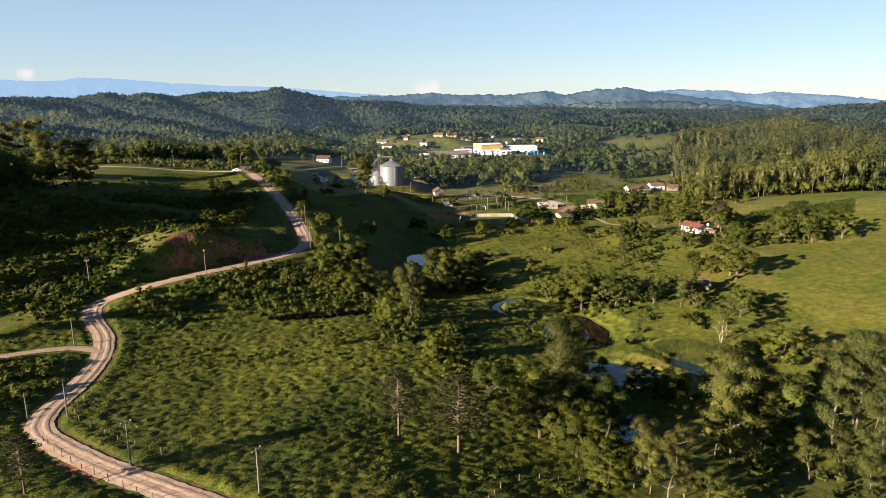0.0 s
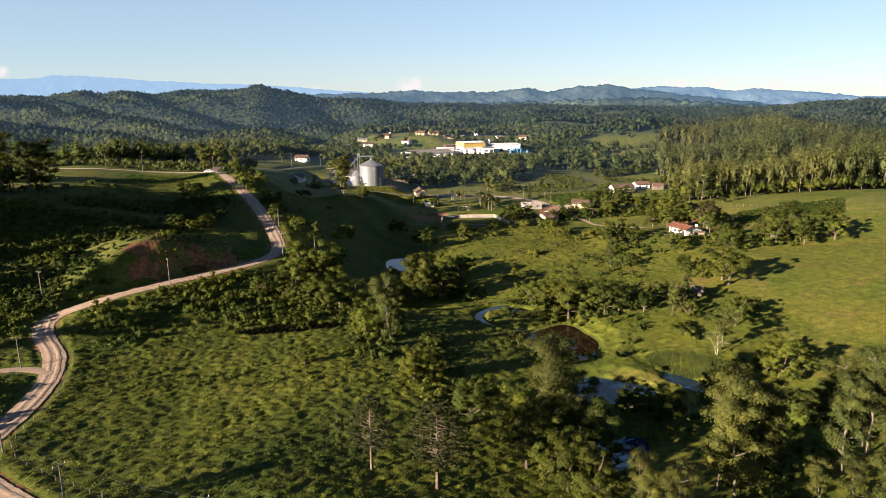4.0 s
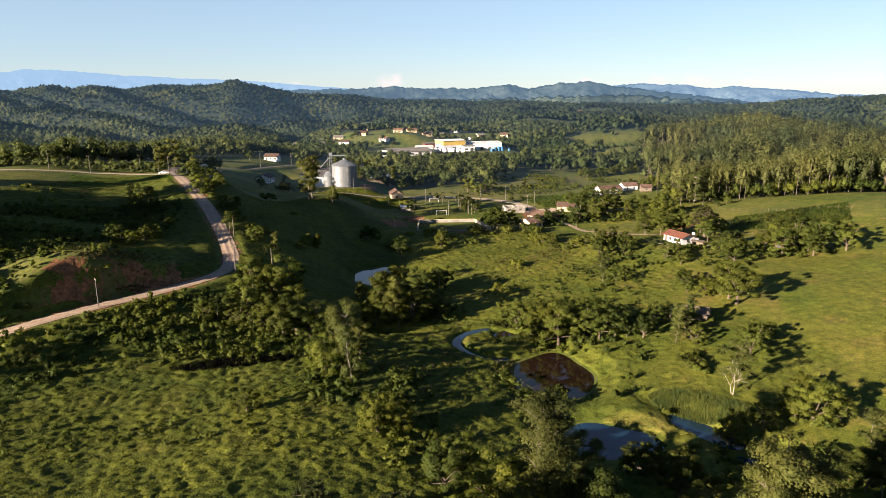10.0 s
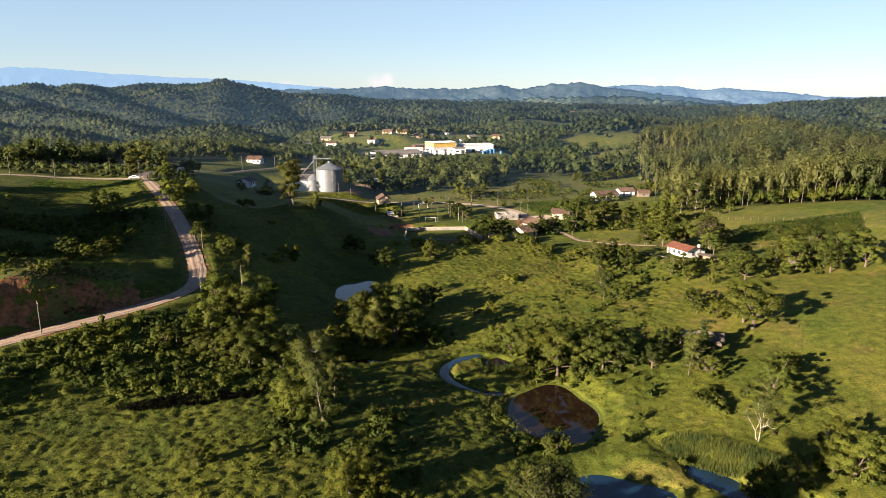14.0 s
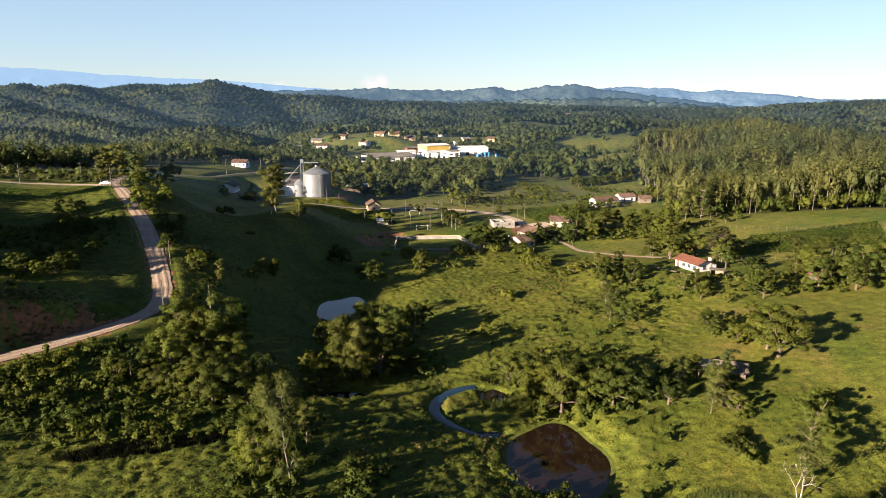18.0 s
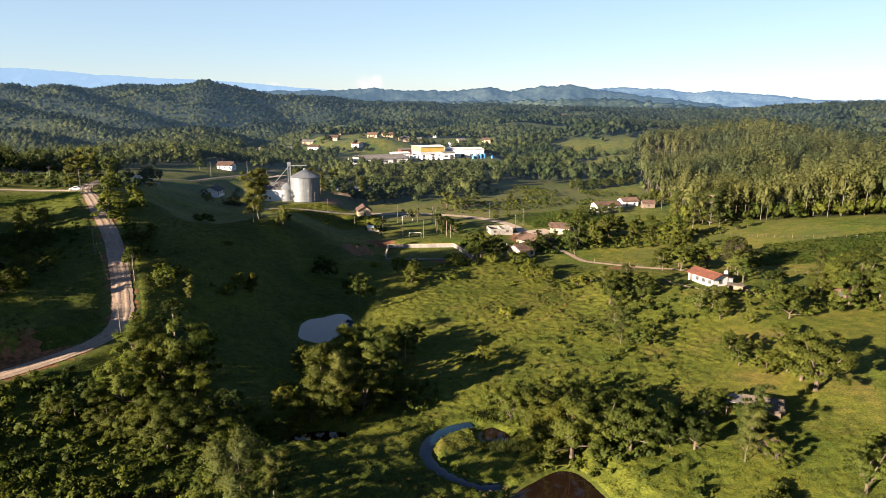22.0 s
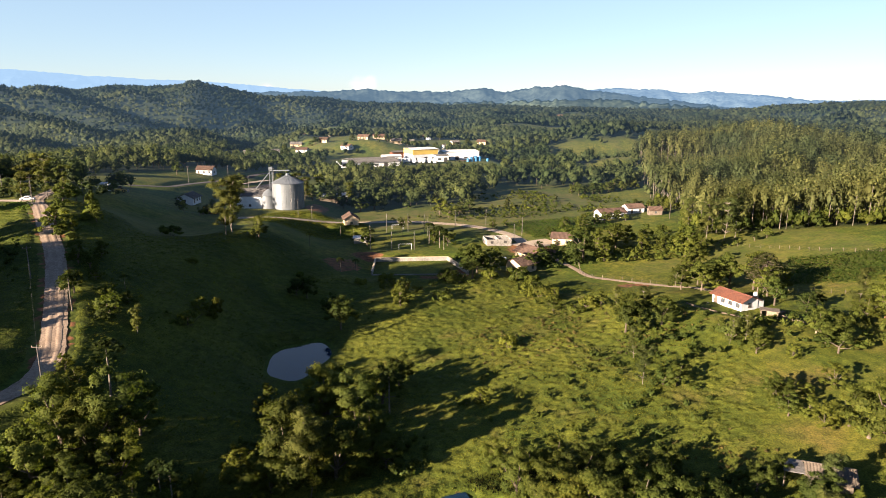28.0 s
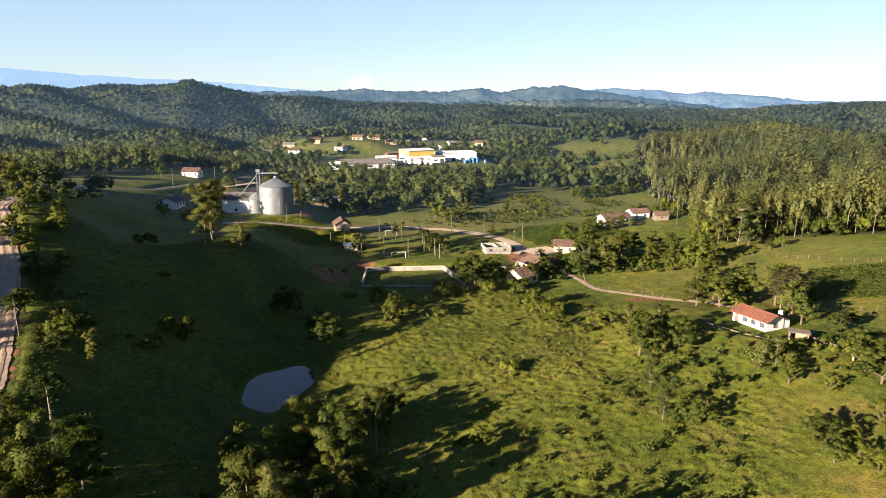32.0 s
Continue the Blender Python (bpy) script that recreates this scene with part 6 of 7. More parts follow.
crop_rows("crop_field", -128, 296, 1.0, 0.38, 16, 38, 1.3, "low crop rows on the hilltop field", 2, 0.5)
crop_rows("crop_field", 76, 372, 1.0, 0.25, 22, 46, 1.6, "dark green crop rows on the valley floor", 3)

# ---- buildings ----


def box(bm, x0, y0, z0, x1, y1, z1):
    v = [bm.verts.new(p) for p in ((x0, y0, z0), (x1, y0, z0), (x1, y1, z0), (x0, y1, z0), (x0, y0, z1), (x1, y0, z1), (x1, y1, z1), (x0, y1, z1))]
    for f in ((0, 3, 2, 1), (4, 5, 6, 7), (0, 1, 5, 4), (1, 2, 6, 5), (2, 3, 7, 6), (3, 0, 4, 7)):
        bm.faces.new([v[i] for i in f])


def block(name, material, parent, x0, y0, z0, x1, y1, z1, label="", bevel=0.0):
    bm = bmesh.new()
    box(bm, x0, y0, z0, x1, y1, z1)
    if bevel:
        bmesh.ops.bevel(bm, geom=bm.edges[:], offset=bevel, segments=1, affect="EDGES")
    return part(name, bm, material, parent, label)


def gable_walls(parent, material, L, W, h, rise, label=""):
    """Four walls with gables: ridge along x."""
    bm = bmesh.new()
    prof = [(-W / 2, -0.6), (W / 2, -0.6), (W / 2, h), (0, h + rise), (-W / 2, h)]
    a = [bm.verts.new((-L / 2, y, z)) for y, z in prof]
    b = [bm.verts.new((L / 2, y, z)) for y, z in prof]
    bm.faces.new(a[::-1])
    bm.faces.new(b)
    for k in range(5):
        bm.faces.new((a[k], a[(k + 1) % 5], b[(k + 1) % 5], b[k]))
    return part("wall", bm, material, parent, label)


def roof_slope(parent, material, L, W, h, rise, side, over=0.5, ribs=0):
    """One slope of a gable roof: a single ribbed sheet with thickness."""
    bm = bmesh.new()
    run = W / 2 + over
    drop = rise * over / (W / 2)
    y0, z0, y1, z1 = 0, h + rise + 0.06, side * run, h - drop + 0.06
    n = Vector((0, side * rise, W / 2)).normalized() * 0.14
    total, ribs = L + 2 * over, max(ribs, 1)
    cuts = [(0.0, 1.0)]
    for k in range(ribs):
        cuts += [((k + 0.22) / ribs, 1.0), ((k + 0.30) / ribs, 1.5), ((k + 0.70) / ribs, 1.5), ((k + 0.78) / ribs, 1.0)]
    cuts.append((1.0, 1.0))
    rows = []
    for u, up in cuts:
        x = -L / 2 - over + total * u
        rows.append([bm.verts.new((x, y0, z0)), bm.verts.new((x, y1, z1)), bm.verts.new(Vector((x, y1, z1)) + n * up), bm.verts.new(Vector((x, y0, z0)) + n * up)])
    for p, q in zip(rows, rows[1:]):
        for k in range(4):
            bm.faces.new((p[k], p[(k + 1) % 4], q[(k + 1) % 4], q[k]))
    bm.faces.new(rows[0][::-1])
    bm.faces.new(rows[-1])
    bmesh.ops.recalc_face_normals(bm, faces=bm.faces[:])
    return part("roof_slope", bm, material, parent)


def opening(parent, name, x, y, z, w, h, face, frame_mat, pane_mat):
    """A framed window or door on a wall that faces -y, +y, -x or +x."""
    t = 0.07
    holder = bmesh.new()
    for x0, z0, x1, z1 in ((-w / 2, 0, -w / 2 + t, h), (w / 2 - t, 0, w / 2, h), (-w / 2, 0, w / 2, t), (-w / 2, h - t, w / 2, h)):
        box(holder, x0, -0.05, z0, x1, 0.02, z1)
    turn = {"-y": 0, "+x": 90, "+y": 180, "-x": 270}[face]
    m = pose(x, y, z, 0, 0, turn)
    holder.transform(m)
    win = part(name, holder, frame_mat, parent)
    bm = bmesh.new()
    box(bm, -w / 2 + t, -0.02, t, w / 2 - t, 0.015, h - t)
    bm.transform(m)
    part("pane" if name == "window" else "door_leaf", bm, pane_mat, win)
    if name == "window":
        bm = bmesh.new()
        box(bm, -w / 2 - 0.08, -0.12, -0.08, w / 2 + 0.08, 0.02, 0)
        bm.transform(m)
        part("sill", bm, frame_mat, win)
    return win


def house(name, x, y, turn, L, W, h, rise, wall, roof, label, z=None, windows=2, over=0.5, category="house", ribs=14, group="", frame_mat=None):
    e = thing(name, x, y, lift(x, y) if z is None else z, turn, label, category, group)
    gable_walls(e, wall, L, W, h, rise)
    for side in (-1, 1):
        roof_slope(e, roof, L, W, h, rise, side, over, ribs)
    bm = bmesh.new()
    limb(bm, (-L / 2 - over, 0, h + rise + 0.15), (L / 2 + over, 0, h + rise + 0.15), 0.13, 0.13, 6)
    part("ridge_cap", bm, roof, e)
    fm = frame_mat or TIMBER
    for k in range(windows):
        u = -L / 2 + L * (k + 0.5) / windows
        for face, s in (("-y", -1), ("+y", 1)):
            if k == 0 and face == "-y" and windows > 1:
                opening(e, "door", u, s * (W / 2 + 0.012), 0.05, 0.95, 2.1, face, fm, TIMBER)
            else:
                opening(e, "window", u, s * (W / 2 + 0.012), 0.95, 1.2, 1.1, face, fm, GLASS)
    for face, s in (("-x", -1), ("+x", 1)):
        opening(e, "window", s * (L / 2 + 0.012), 0, 0.95, 1.1, 1.1, face, fm, GLASS)
    return e


# the white farmhouse above the pasture
zf = lift(101, 255)
farm = house("farmhouse", 100.0, 256.0, -70, 9.0, 5.6, 2.5, 1.1, WHITE_WALL, RED_TILE, "white plastered farmhouse with a red tile roof", zf, 4, ribs=36, over=0.6)
block("terrace", CONCRETE, farm, -6.6, -4.6, -0.5, -1.4, -2.84, 0.12, "pale concrete terrace")
block("annex", WHITE_WALL, farm, 1.6, 2.82, -0.5, 4.4, 5.0, 2.1, "white flat-roofed annex wing")
block("annex_roof", GREY_ROOF, farm, 1.4, 3.4, 2.102, 4.6, 5.2, 2.18, "dark grey sheet roof")
bm = bmesh.new()
box(bm, 1.8, 3.9, 2.18, 2.8, 4.9, 2.8)
part("tank_stand", bm, CONCRETE, farm, "pale concrete tank stand")
bm = bmesh.new()
bmesh.ops.create_cone(bm, cap_ends=True, segments=16, radius1=0.55, radius2=0.48, depth=0.8, matrix=Matrix.Translation((2.3, 4.4, 3.2)))
part("water_tank", bm, WHITE_ROOF, farm, "white plastic water tank")


def garden_wall(name, points, h, material, label, category="wall", thick=0.3):
    """A low wall of separate stones or slabs that follows the land."""
    e = thing(name, points[0][0], points[0][1], lift(*points[0]), 0, label, category)
    base = Vector((points[0][0], points[0][1], e.location.z))
    rnd = random.Random(len(name))
    line = spline(points, 1.2)
    for a, b in zip(line[:-1], line[1:]):
        d = b - a
        n = math.hypot(*d)
        if n < 0.2:
            continue
        bm = bmesh.new()
        box(bm, 0.01, -thick / 2, -0.4, n - 0.01, thick / 2, h * rnd.uniform(0.85, 1.1))
        bm.transform(Matrix.Translation(Vector((a[0], a[1], lift(*a))) - base) @ pose(0, 0, 0, 0, 0, math.degrees(math.atan2(d[1], d[0]))))
        part("wall_block", bm, material, e)
    return e


garden_wall("garden_wall", [(88.5, 258), (90.5, 252), (95, 246.5), (101, 243.5), (106.5, 245)], 0.6, STONE, "low weathered stone wall round the farmyard")
garden_wall("yard_wall", [(101.5, 243), (104.5, 239.5), (106.5, 234.5), (104.5, 231)], 0.8, STONE, "brownish stone wall of the dirt yard")
pen = thing("animal_shelter", 100.5, 242, lift(100.5, 242), -30, "small ruined stone shelter by the dirt yard", "shelter")
block("back_wall", STONE, pen, -1.8, 0.9, -0.3, 1.8, 1.1, 1.8)
block("side_wall", STONE, pen, -1.8, -1.1, -0.3, -1.6, 0.9, 1.7)
block("side_wall", STONE, pen, 1.6, -1.1, -0.3, 1.8, 0.9, 1.7)
block("roof", TIMBER, pen, -2.1, -1.4, 1.8, 2.1, 1.4, 1.9)

shed = house("barn", 74.5, 183.5, -25, 5.4, 4.0, 1.8, 1.0, TIMBER, TIMBER, "grey timber barn with a sheet roof among trees", None, 1, 0.6, "barn", 16)
block("lean_to_roof", GREY_ROOF, shed, -6.0, -1.9, 2.0, -3.1, 1.9, 2.08, "pale sheet lean-to roof")
for px, py in ((-5.9, -1.8), (-5.9, 1.66)):
    block("post", TIMBER, shed, px, py, -0.5, px + 0.14, py + 0.14, 2.0)
house("hut", 69.5, 172.5, 15, 2.4, 1.8, 1.6, 0.5, TIMBER, BROWN_TILE, "small brick hut behind bushes", None, 1, 0.3, "hut", 8)
house("hut", 123.5, 232, 30, 3.2, 2.6, 2.2, 0.8, BROWN_TILE, RED_TILE, "small reddish hut under trees", None, 1, 0.4, "hut", 8)

# valley floor houses
house("house", -2.3, 405.5, 98, 8.6, 6.4, 3.2, 2.0, CREAM_WALL, BROWN_TILE, "small cream house with a brown tile roof by the road", 7.4, 2, 0.6, ribs=20)
house("house", 59.5, 321.0, 38, 8.0, 7.0, 2.9, 1.8, CREAM_WALL, BROWN_TILE, "cream house with a weathered brown tile roof", None, 2, 0.7, ribs=20)
house("house", 66.5, 336.5, -62, 9.5, 7.5, 3.0, 2.0, CREAM_WALL, BROWN_TILE, "larger house with a dark brown tile roof", None, 3, 0.7, ribs=22)
house("house", 85, 361, -20, 8, 6, 2.8, 1.6, CREAM_WALL, BROWN_TILE, "brown-roofed house behind trees", None, 2, 0.6, ribs=18)
house("house", 121.5, 409, 14, 14, 6.5, 3.0, 1.6, WHITE_WALL, BROWN_TILE, "long white farm building with a pale roof", None, 3, 0.5, ribs=24)
house("house", 137, 420, 10, 9, 6, 2.8, 1.5, WHITE_WALL, BROWN_TILE, "white farm building with a brown roof", None, 2, 0.5, ribs=18)
house("house", 144, 410, -8, 6, 5, 2.5, 1.3, TIMBER, BROWN_TILE, "dark timber shed beside the farm", None, 1, 0.4, "shed", 12)
house("house", -80, 428, 82, 9, 8, 2.7, 1.9, WHITE_WALL, GREY_ROOF, "white house with a grey gable roof below the road", None, 3, 0.7, ribs=20)
house("house", -90, 502, -12, 9.5, 6, 2.8, 1.8, WHITE_WALL, BROWN_TILE, "white house with a brown roof on the slope", None, 3, 0.6, ribs=20)
house("shed", -109, 405, 5, 4.6, 3, 2.7, 0.5, WHITE_WALL, WHITE_ROOF, "small white shed beside the ridge road", None, 1, 0.2, "shed", 10)
house("shed", -66, 412, 5, 6, 4, 2.3, 0.7, BROWN_TILE, GREY_ROOF, "low brick shed with a grey roof", None, 1, 0.4, "shed", 12)
house("shed", 3.0, 372, 0, 5, 3.5, 2.3, 0.5, CONCRETE, WHITE_ROOF, "small pale shed beside the football pitch", None, 1, 0.4, "shed", 10)

# roofless concrete building and yard with a parked car
ruin = thing("roofless_building", 58.5, 363.5, lift(58.5, 363.5), 4, "grey roofless concrete building with bare walls", "building")
for row in ((-5, -4, 5, -3.8), (-5, 3.8, 5, 4), (-5, -3.8, -4.8, 3.8), (4.8, -3.8, 5, 3.8), (-0.1, -3.8, 0.1, 3.8), (0.1, -0.1, 4.8, 0.1)):
    block("wall", CONCRETE, ruin, row[0], row[1], -0.4, row[2], row[3], 2.6)
for u in (-3, 2.5):
    opening(ruin, "window", u, -4.01, 0.9, 1.3, 1.1, "-y", CONCRETE, DARK)


def car(x, y, turn, body, label):
    e = thing("car", x, y, lift(x, y) + 0.02, turn, label, "car", "parked cars")
    bm = bmesh.new()
    prof = [(-2.1, 0.35), (-2.15, 0.75), (-1.9, 0.95), (-1.3, 1.0), (-0.8, 1.42), (0.7, 1.45), (1.35, 0.98), (2.0, 0.85), (2.15, 0.6), (2.1, 0.35)]
    a = [bm.verts.new((u, -0.85, z)) for u, z in prof]
    b = [bm.verts.new((u, 0.85, z)) for u, z in prof]
    bm.faces.new(a)
    bm.faces.new(b[::-1])
    for k in range(len(prof)):
        bm.faces.new((a[k], b[k], b[(k + 1) % len(prof)], a[(k + 1) % len(prof)]))
    bmesh.ops.bevel(bm, geom=bm.edges[:], offset=0.05, segments=1, affect="EDGES")
    part("body", bm, body, e)
    for s in (-1, 1):
        block("side_window", GLASS, e, -0.75, s * 0.86 - 0.01, 1.02, 0.75, s * 0.86 + 0.01, 1.34)
        for u in (-1.35, 1.35):
            bm = bmesh.new()
            bmesh.ops.create_cone(bm, cap_ends=True, segments=14, radius1=0.32, radius2=0.32, depth=0.2, matrix=pose(u, s * 0.78, 0.32, 90))
            wh = part("wheel", bm, RUBBER, e)
            bm = bmesh.new()
            bmesh.ops.create_cone(bm, cap_ends=True, segments=12, radius1=0.18, radius2=0.18, depth=0.22, matrix=pose(u, s * 0.78, 0.32, 90))
            part("rim", bm, STEEL, wh)
    for u, z0 in ((1.06, 1.2), (-1.08, 1.2)):
        bm = bmesh.new()
        box(bm, -0.02, -0.7, -0.22, 0.02, 0.7, 0.22)
        bm.transform(pose(u, 0, z0 + 0.03, 0, -52 if u > 0 else 52, 0))
        part("windscreen" if u > 0 else "rear_window", bm, GLASS, e)
    return e


def loader(x, y, turn):
    e = thing("wheel_loader", x, y, lift(x, y) + 0.02, turn, "yellow wheel loader standing beside the ridge road", "loader")
    block("body", YELLOW, e, -2.4, -0.9, 0.8, 0.2, 0.9, 1.9, bevel=0.08)
    block("cab", GLASS, e, -0.7, -0.75, 1.9, 0.6, 0.75, 3.1, bevel=0.08)
    block("cab_roof", YELLOW, e, -0.8, -0.85, 3.1, 0.7, 0.85, 3.25, bevel=0.04)
    block("front_frame", YELLOW, e, 0.2, -0.6, 0.7, 1.9, 0.6, 1.5, bevel=0.06)
    bm = bmesh.new()
    limb(bm, (1.2, 0, 1.5), (2.8, 0, 0.7), 0.18, 0.14, 6)
    part("lift_arm", bm, YELLOW, e)
    block("bucket", DARK_STEEL, e, 2.7, -1.2, 0.1, 3.5, 1.2, 1.0, "worn steel bucket", bevel=0.05)
    for u in (-1.6, 1.2):
        for v in (-0.95, 0.95):
            bm = bmesh.new()
            bmesh.ops.create_cone(bm, cap_ends=True, segments=16, radius1=0.7, radius2=0.7, depth=0.45, matrix=pose(u, v, 0.7, 90))
            bmesh.ops.bevel(bm, geom=bm.edges[:], offset=0.06, segments=1, affect="EDGES")
            wh = part("wheel", bm, RUBBER, e)
            bm = bmesh.new()
            bmesh.ops.create_cone(bm, cap_ends=True, segments=12, radius1=0.34, radius2=0.34, depth=0.48, matrix=pose(u, v, 0.7, 90))
            part("rim", bm, YELLOW, wh)


loader(-103, 407, 20)
car(55.8, 334, 70, GREY_PAINT, "silver car parked beside the brown-roofed house")
car(-44, 500, 20, GREY_PAINT, "silver car parked on the silo road")
car(-40, 506, 20, WHITE_WALL, "white car parked on the silo road")
car(-104, 332, 15, WHITE_WALL, "white car on the ridge road")

# sunken pen below the pitch: concrete retaining wall on three sides, a low kerb on the fourth
pitwall = thing("retaining_wall", 8.8, 324, lift(8.8, 324), 0, "pale concrete retaining wall round a sunken plot", "wall")
corner = [(8.4, 323.5), (9.6, 342), (36.2, 342), (41.4, 321.5)]
for a, b in zip(corner[:-1], corner[1:]):
    n = math.dist(a, b)
    seg = max(2, round(n / 2.4))
    for k in range(seg):
        bm = bmesh.new()
        box(bm, n * k / seg + 0.012, -0.2, -1.0, n * (k + 1) / seg - 0.012, 0.2, 1.4)
        bm.transform(Matrix.Translation(Vector((a[0], a[1], 5.6)) - pitwall.location) @ pose(0, 0, 0, 0, 0, math.degrees(math.atan2(b[1] - a[1], b[0] - a[0]))))
        part("wall_panel", bm, CONCRETE, pitwall)
    bm = bmesh.new()
    box(bm, -0.1, -0.3, 1.4, n + 0.1, 0.3, 1.55)
    bm.transform(Matrix.Translation(Vector((a[0], a[1], 5.6)) - pitwall.location) @ pose(0, 0, 0, 0, 0, math.degrees(math.atan2(b[1] - a[1], b[0] - a[0]))))
    # cream instead of concrete: the sunlit top is put into the colour
    part("coping", bm, CREAM_WALL, pitwall, "pale sunlit concrete coping")
for k in range(11):
    a, b = Vector((8.4, 323.2)).lerp(Vector((41.4, 321.2)), k / 11), Vector((8.4, 323.2)).lerp(Vector((41.4, 321.2)), (k + 1) / 11)
    bm = bmesh.new()
    box(bm, 0.012, -0.22, -0.8, (b - a).length - 0.012, 0.22, 0.42)
    bm.transform(Matrix.Translation(Vector((a[0], a[1], 5.6)) - pitwall.location) @ pose(0, 0, 0, 0, 0, math.degrees(math.atan2(b[1] - a[1], b[0] - a[0]))))
    part("kerb", bm, CONCRETE, pitwall, "low concrete kerb")


def goal(x, y, turn):
    e = thing("football_goal", x, y, lift(x, y), turn, "white metal football goal on the grass pitch", "goal", "football goals")
    for n, a, b in (("post", (-2.5, 0, -0.1), (-2.5, 0, 2.2)), ("post", (2.5, 0, -0.1), (2.5, 0, 2.2)), ("crossbar", (-2.56, 0, 2.2), (2.56, 0, 2.2))):
        bm = bmesh.new()
        limb(bm, a, b, 0.07, 0.07, 8)
        part(n, bm, WHITE_WALL, e)


goal(21, 356, 0)
goal(19, 397, 0)


def utility_pole(x, y, h=8.0, turn=0, arms=1, label="grey concrete utility pole with a crossarm", group="utility poles along the road"):
    e = thing("utility_pole", x, y, lift(x, y), turn, label, "utility pole", group)
    bm = bmesh.new()
    limb(bm, (0, 0, -0.6), (0, 0, h), 0.14, 0.085, 8)
    part("pole", bm, POLE, e)
    for k in range(arms):
        arm = block("crossarm", TIMBER, e, -0.85, -0.06, h - 0.45 - 0.9 * k, 0.85, 0.06, h - 0.32 - 0.9 * k)
        for u in (-0.75, 0, 0.75):
            bm = bmesh.new()
            bmesh.ops.create_cone(bm, cap_ends=True, segments=8, radius1=0.06, radius2=0.03, depth=0.22, matrix=Matrix.Translation((u, 0, h - 0.21 - 0.9 * k)))
            part("insulator", bm, CREAM_WALL, arm)
    return e


def cable(a, b, label="thin sagging overhead wire"):
    """A wire between two poles; a and b are (x, y, height over ground)."""
    p, q = [Vector((u, v, lift(u, v) + w)) for u, v, w in (a, b)]
    side = Vector((p.y - q.y, q.x - p.x, 0)).normalized() * 0.011
    bm = bmesh.new()
    rings = []
    for k in range(9):
        t = k / 8
        c = p.lerp(q, t) - Vector((0, 0, 4 * t * (1 - t) * (q - p).length * 0.018))
        rings.append([bm.verts.new(c + d) for d in (side, Vector((0, 0, 0.011)), -side, Vector((0, 0, -0.011)))])
    for lo, hi in zip(rings, rings[1:]):
        for k in range(4):
            bm.faces.new((lo[k], lo[(k + 1) % 4], hi[(k + 1) % 4], hi[k]))
    tagged(part("overhead_wire", bm, RUBBER), label, "wire", "overhead wires")


LINE = [(-24.3, 77, 7.0), (-46.2, 87.3, 7.2), (-66.3, 106.3, 7.4), (-84.9, 142.4, 7.0), (-96.6, 172.9, 7.2), (-69.3, 185.6, 7.4), (-43.8, 211.7, 8.0), (-66.3, 255.6, 7.6), (-99.7, 326.4, 8.4)]
for k, (x, y, h) in enumerate(LINE):
    a, b = LINE[max(0, k - 1)], LINE[min(len(LINE) - 1, k + 1)]
    utility_pole(x, y, h, math.degrees(math.atan2(b[1] - a[1], b[0] - a[0])) + 90)
for a, b in ((0, 1), (1, 2), (2, 3), (3, 4), (5, 6), (6, 7), (7, 8)):
    p, q = LINE[a], LINE[b]
    cable((p[0], p[1], p[2] - 0.1), (q[0], q[1], q[2] - 0.1))
utility_pole(-73.1, 105.9, 5.2, 20, 0, "leaning grey timber post beside the bend")
for x, y, h in ((-120.7, 349, 7.0), (-133, 326.3, 8.0), (-111.5, 403, 6.5), (-148, 322, 7.5), (-92, 345, 7.5)):
    utility_pole(x, y, h, 30, 1, "utility pole on the ridge", "utility poles on the ridge")
for x, y, h in ((7.4, 358.8, 10.5), (14.1, 391, 8.5), (23.5, 391, 8.5), (15.7, 354.5, 7.5), (24.5, 355.5, 7.5), (33.0, 372, 8.5), (35.0, 364, 8.5), (31.5, 380, 8.5), (30.5, 388, 8.5)):
    utility_pole(x, y, h, 0, 0, "slim grey pole beside the football pitch", "poles round the pitch")
for x, y, h in ((45.4, 399.5, 8), (71.9, 378, 8), (-26.8, 413, 7.5), (66, 366, 7.5), (-20, 408, 7), (60, 402, 7.5), (-60, 470, 9), (-75, 490, 9), (-52, 505, 9), (-92, 472, 9)):
    utility_pole(x, y, h, 70, 1, "utility pole along the valley road", "utility poles in the valley")


def fence(points, gap, label, wires=2, h=1.25):
    """Separate timber posts, with thin wires."""
    line = spline(points, gap)
    e = thing("fence", line[0][0], line[0][1], lift(*line[0]), 0, label, "fence")
    rnd = random.Random(len(points) + int(gap * 10))
    tops = []
    for x, y in line:
        bm = bmesh.new()
        z = lift(x, y)
        limb(bm, (x, y, z - 0.3), (x + rnd.uniform(-0.06, 0.06), y, z + h * rnd.uniform(0.9, 1.15)), 0.08, 0.065, 5)
        bm.transform(Matrix.Translation(-e.location))
        part("fence_post", bm, TIMBER, e)
        tops.append(Vector((x, y, z)) - e.location)
    for k in range(wires):
        for a, b in zip(tops[:-1], tops[1:]):
            bm = bmesh.new()
            limb(bm, a + Vector((0, 0, 0.45 + 0.5 * k)), b + Vector((0, 0, 0.45 + 0.5 * k)), 0.006, 0.006, 3)
            part("fence_wire", bm, TIMBER, e)


fence([(-31, 72), (-44, 80.5), (-56, 89), (-65, 97)], 3.0, "weathered post and wire fence beside the dirt road")
fence([(-43, 90.5), (-56, 99), (-66, 108), (-69, 122), (-71.5, 136), (-77, 148.5)], 3.4, "post and wire fence along the meadow edge")
fence([(136, 338), (146, 322), (156, 305), (164, 288), (172, 270)], 3.2, "pale fence posts along the upper pasture")
fence([(122, 268), (130, 262), (138, 250), (146, 236)], 3.2, "short pale posts round the crop field")
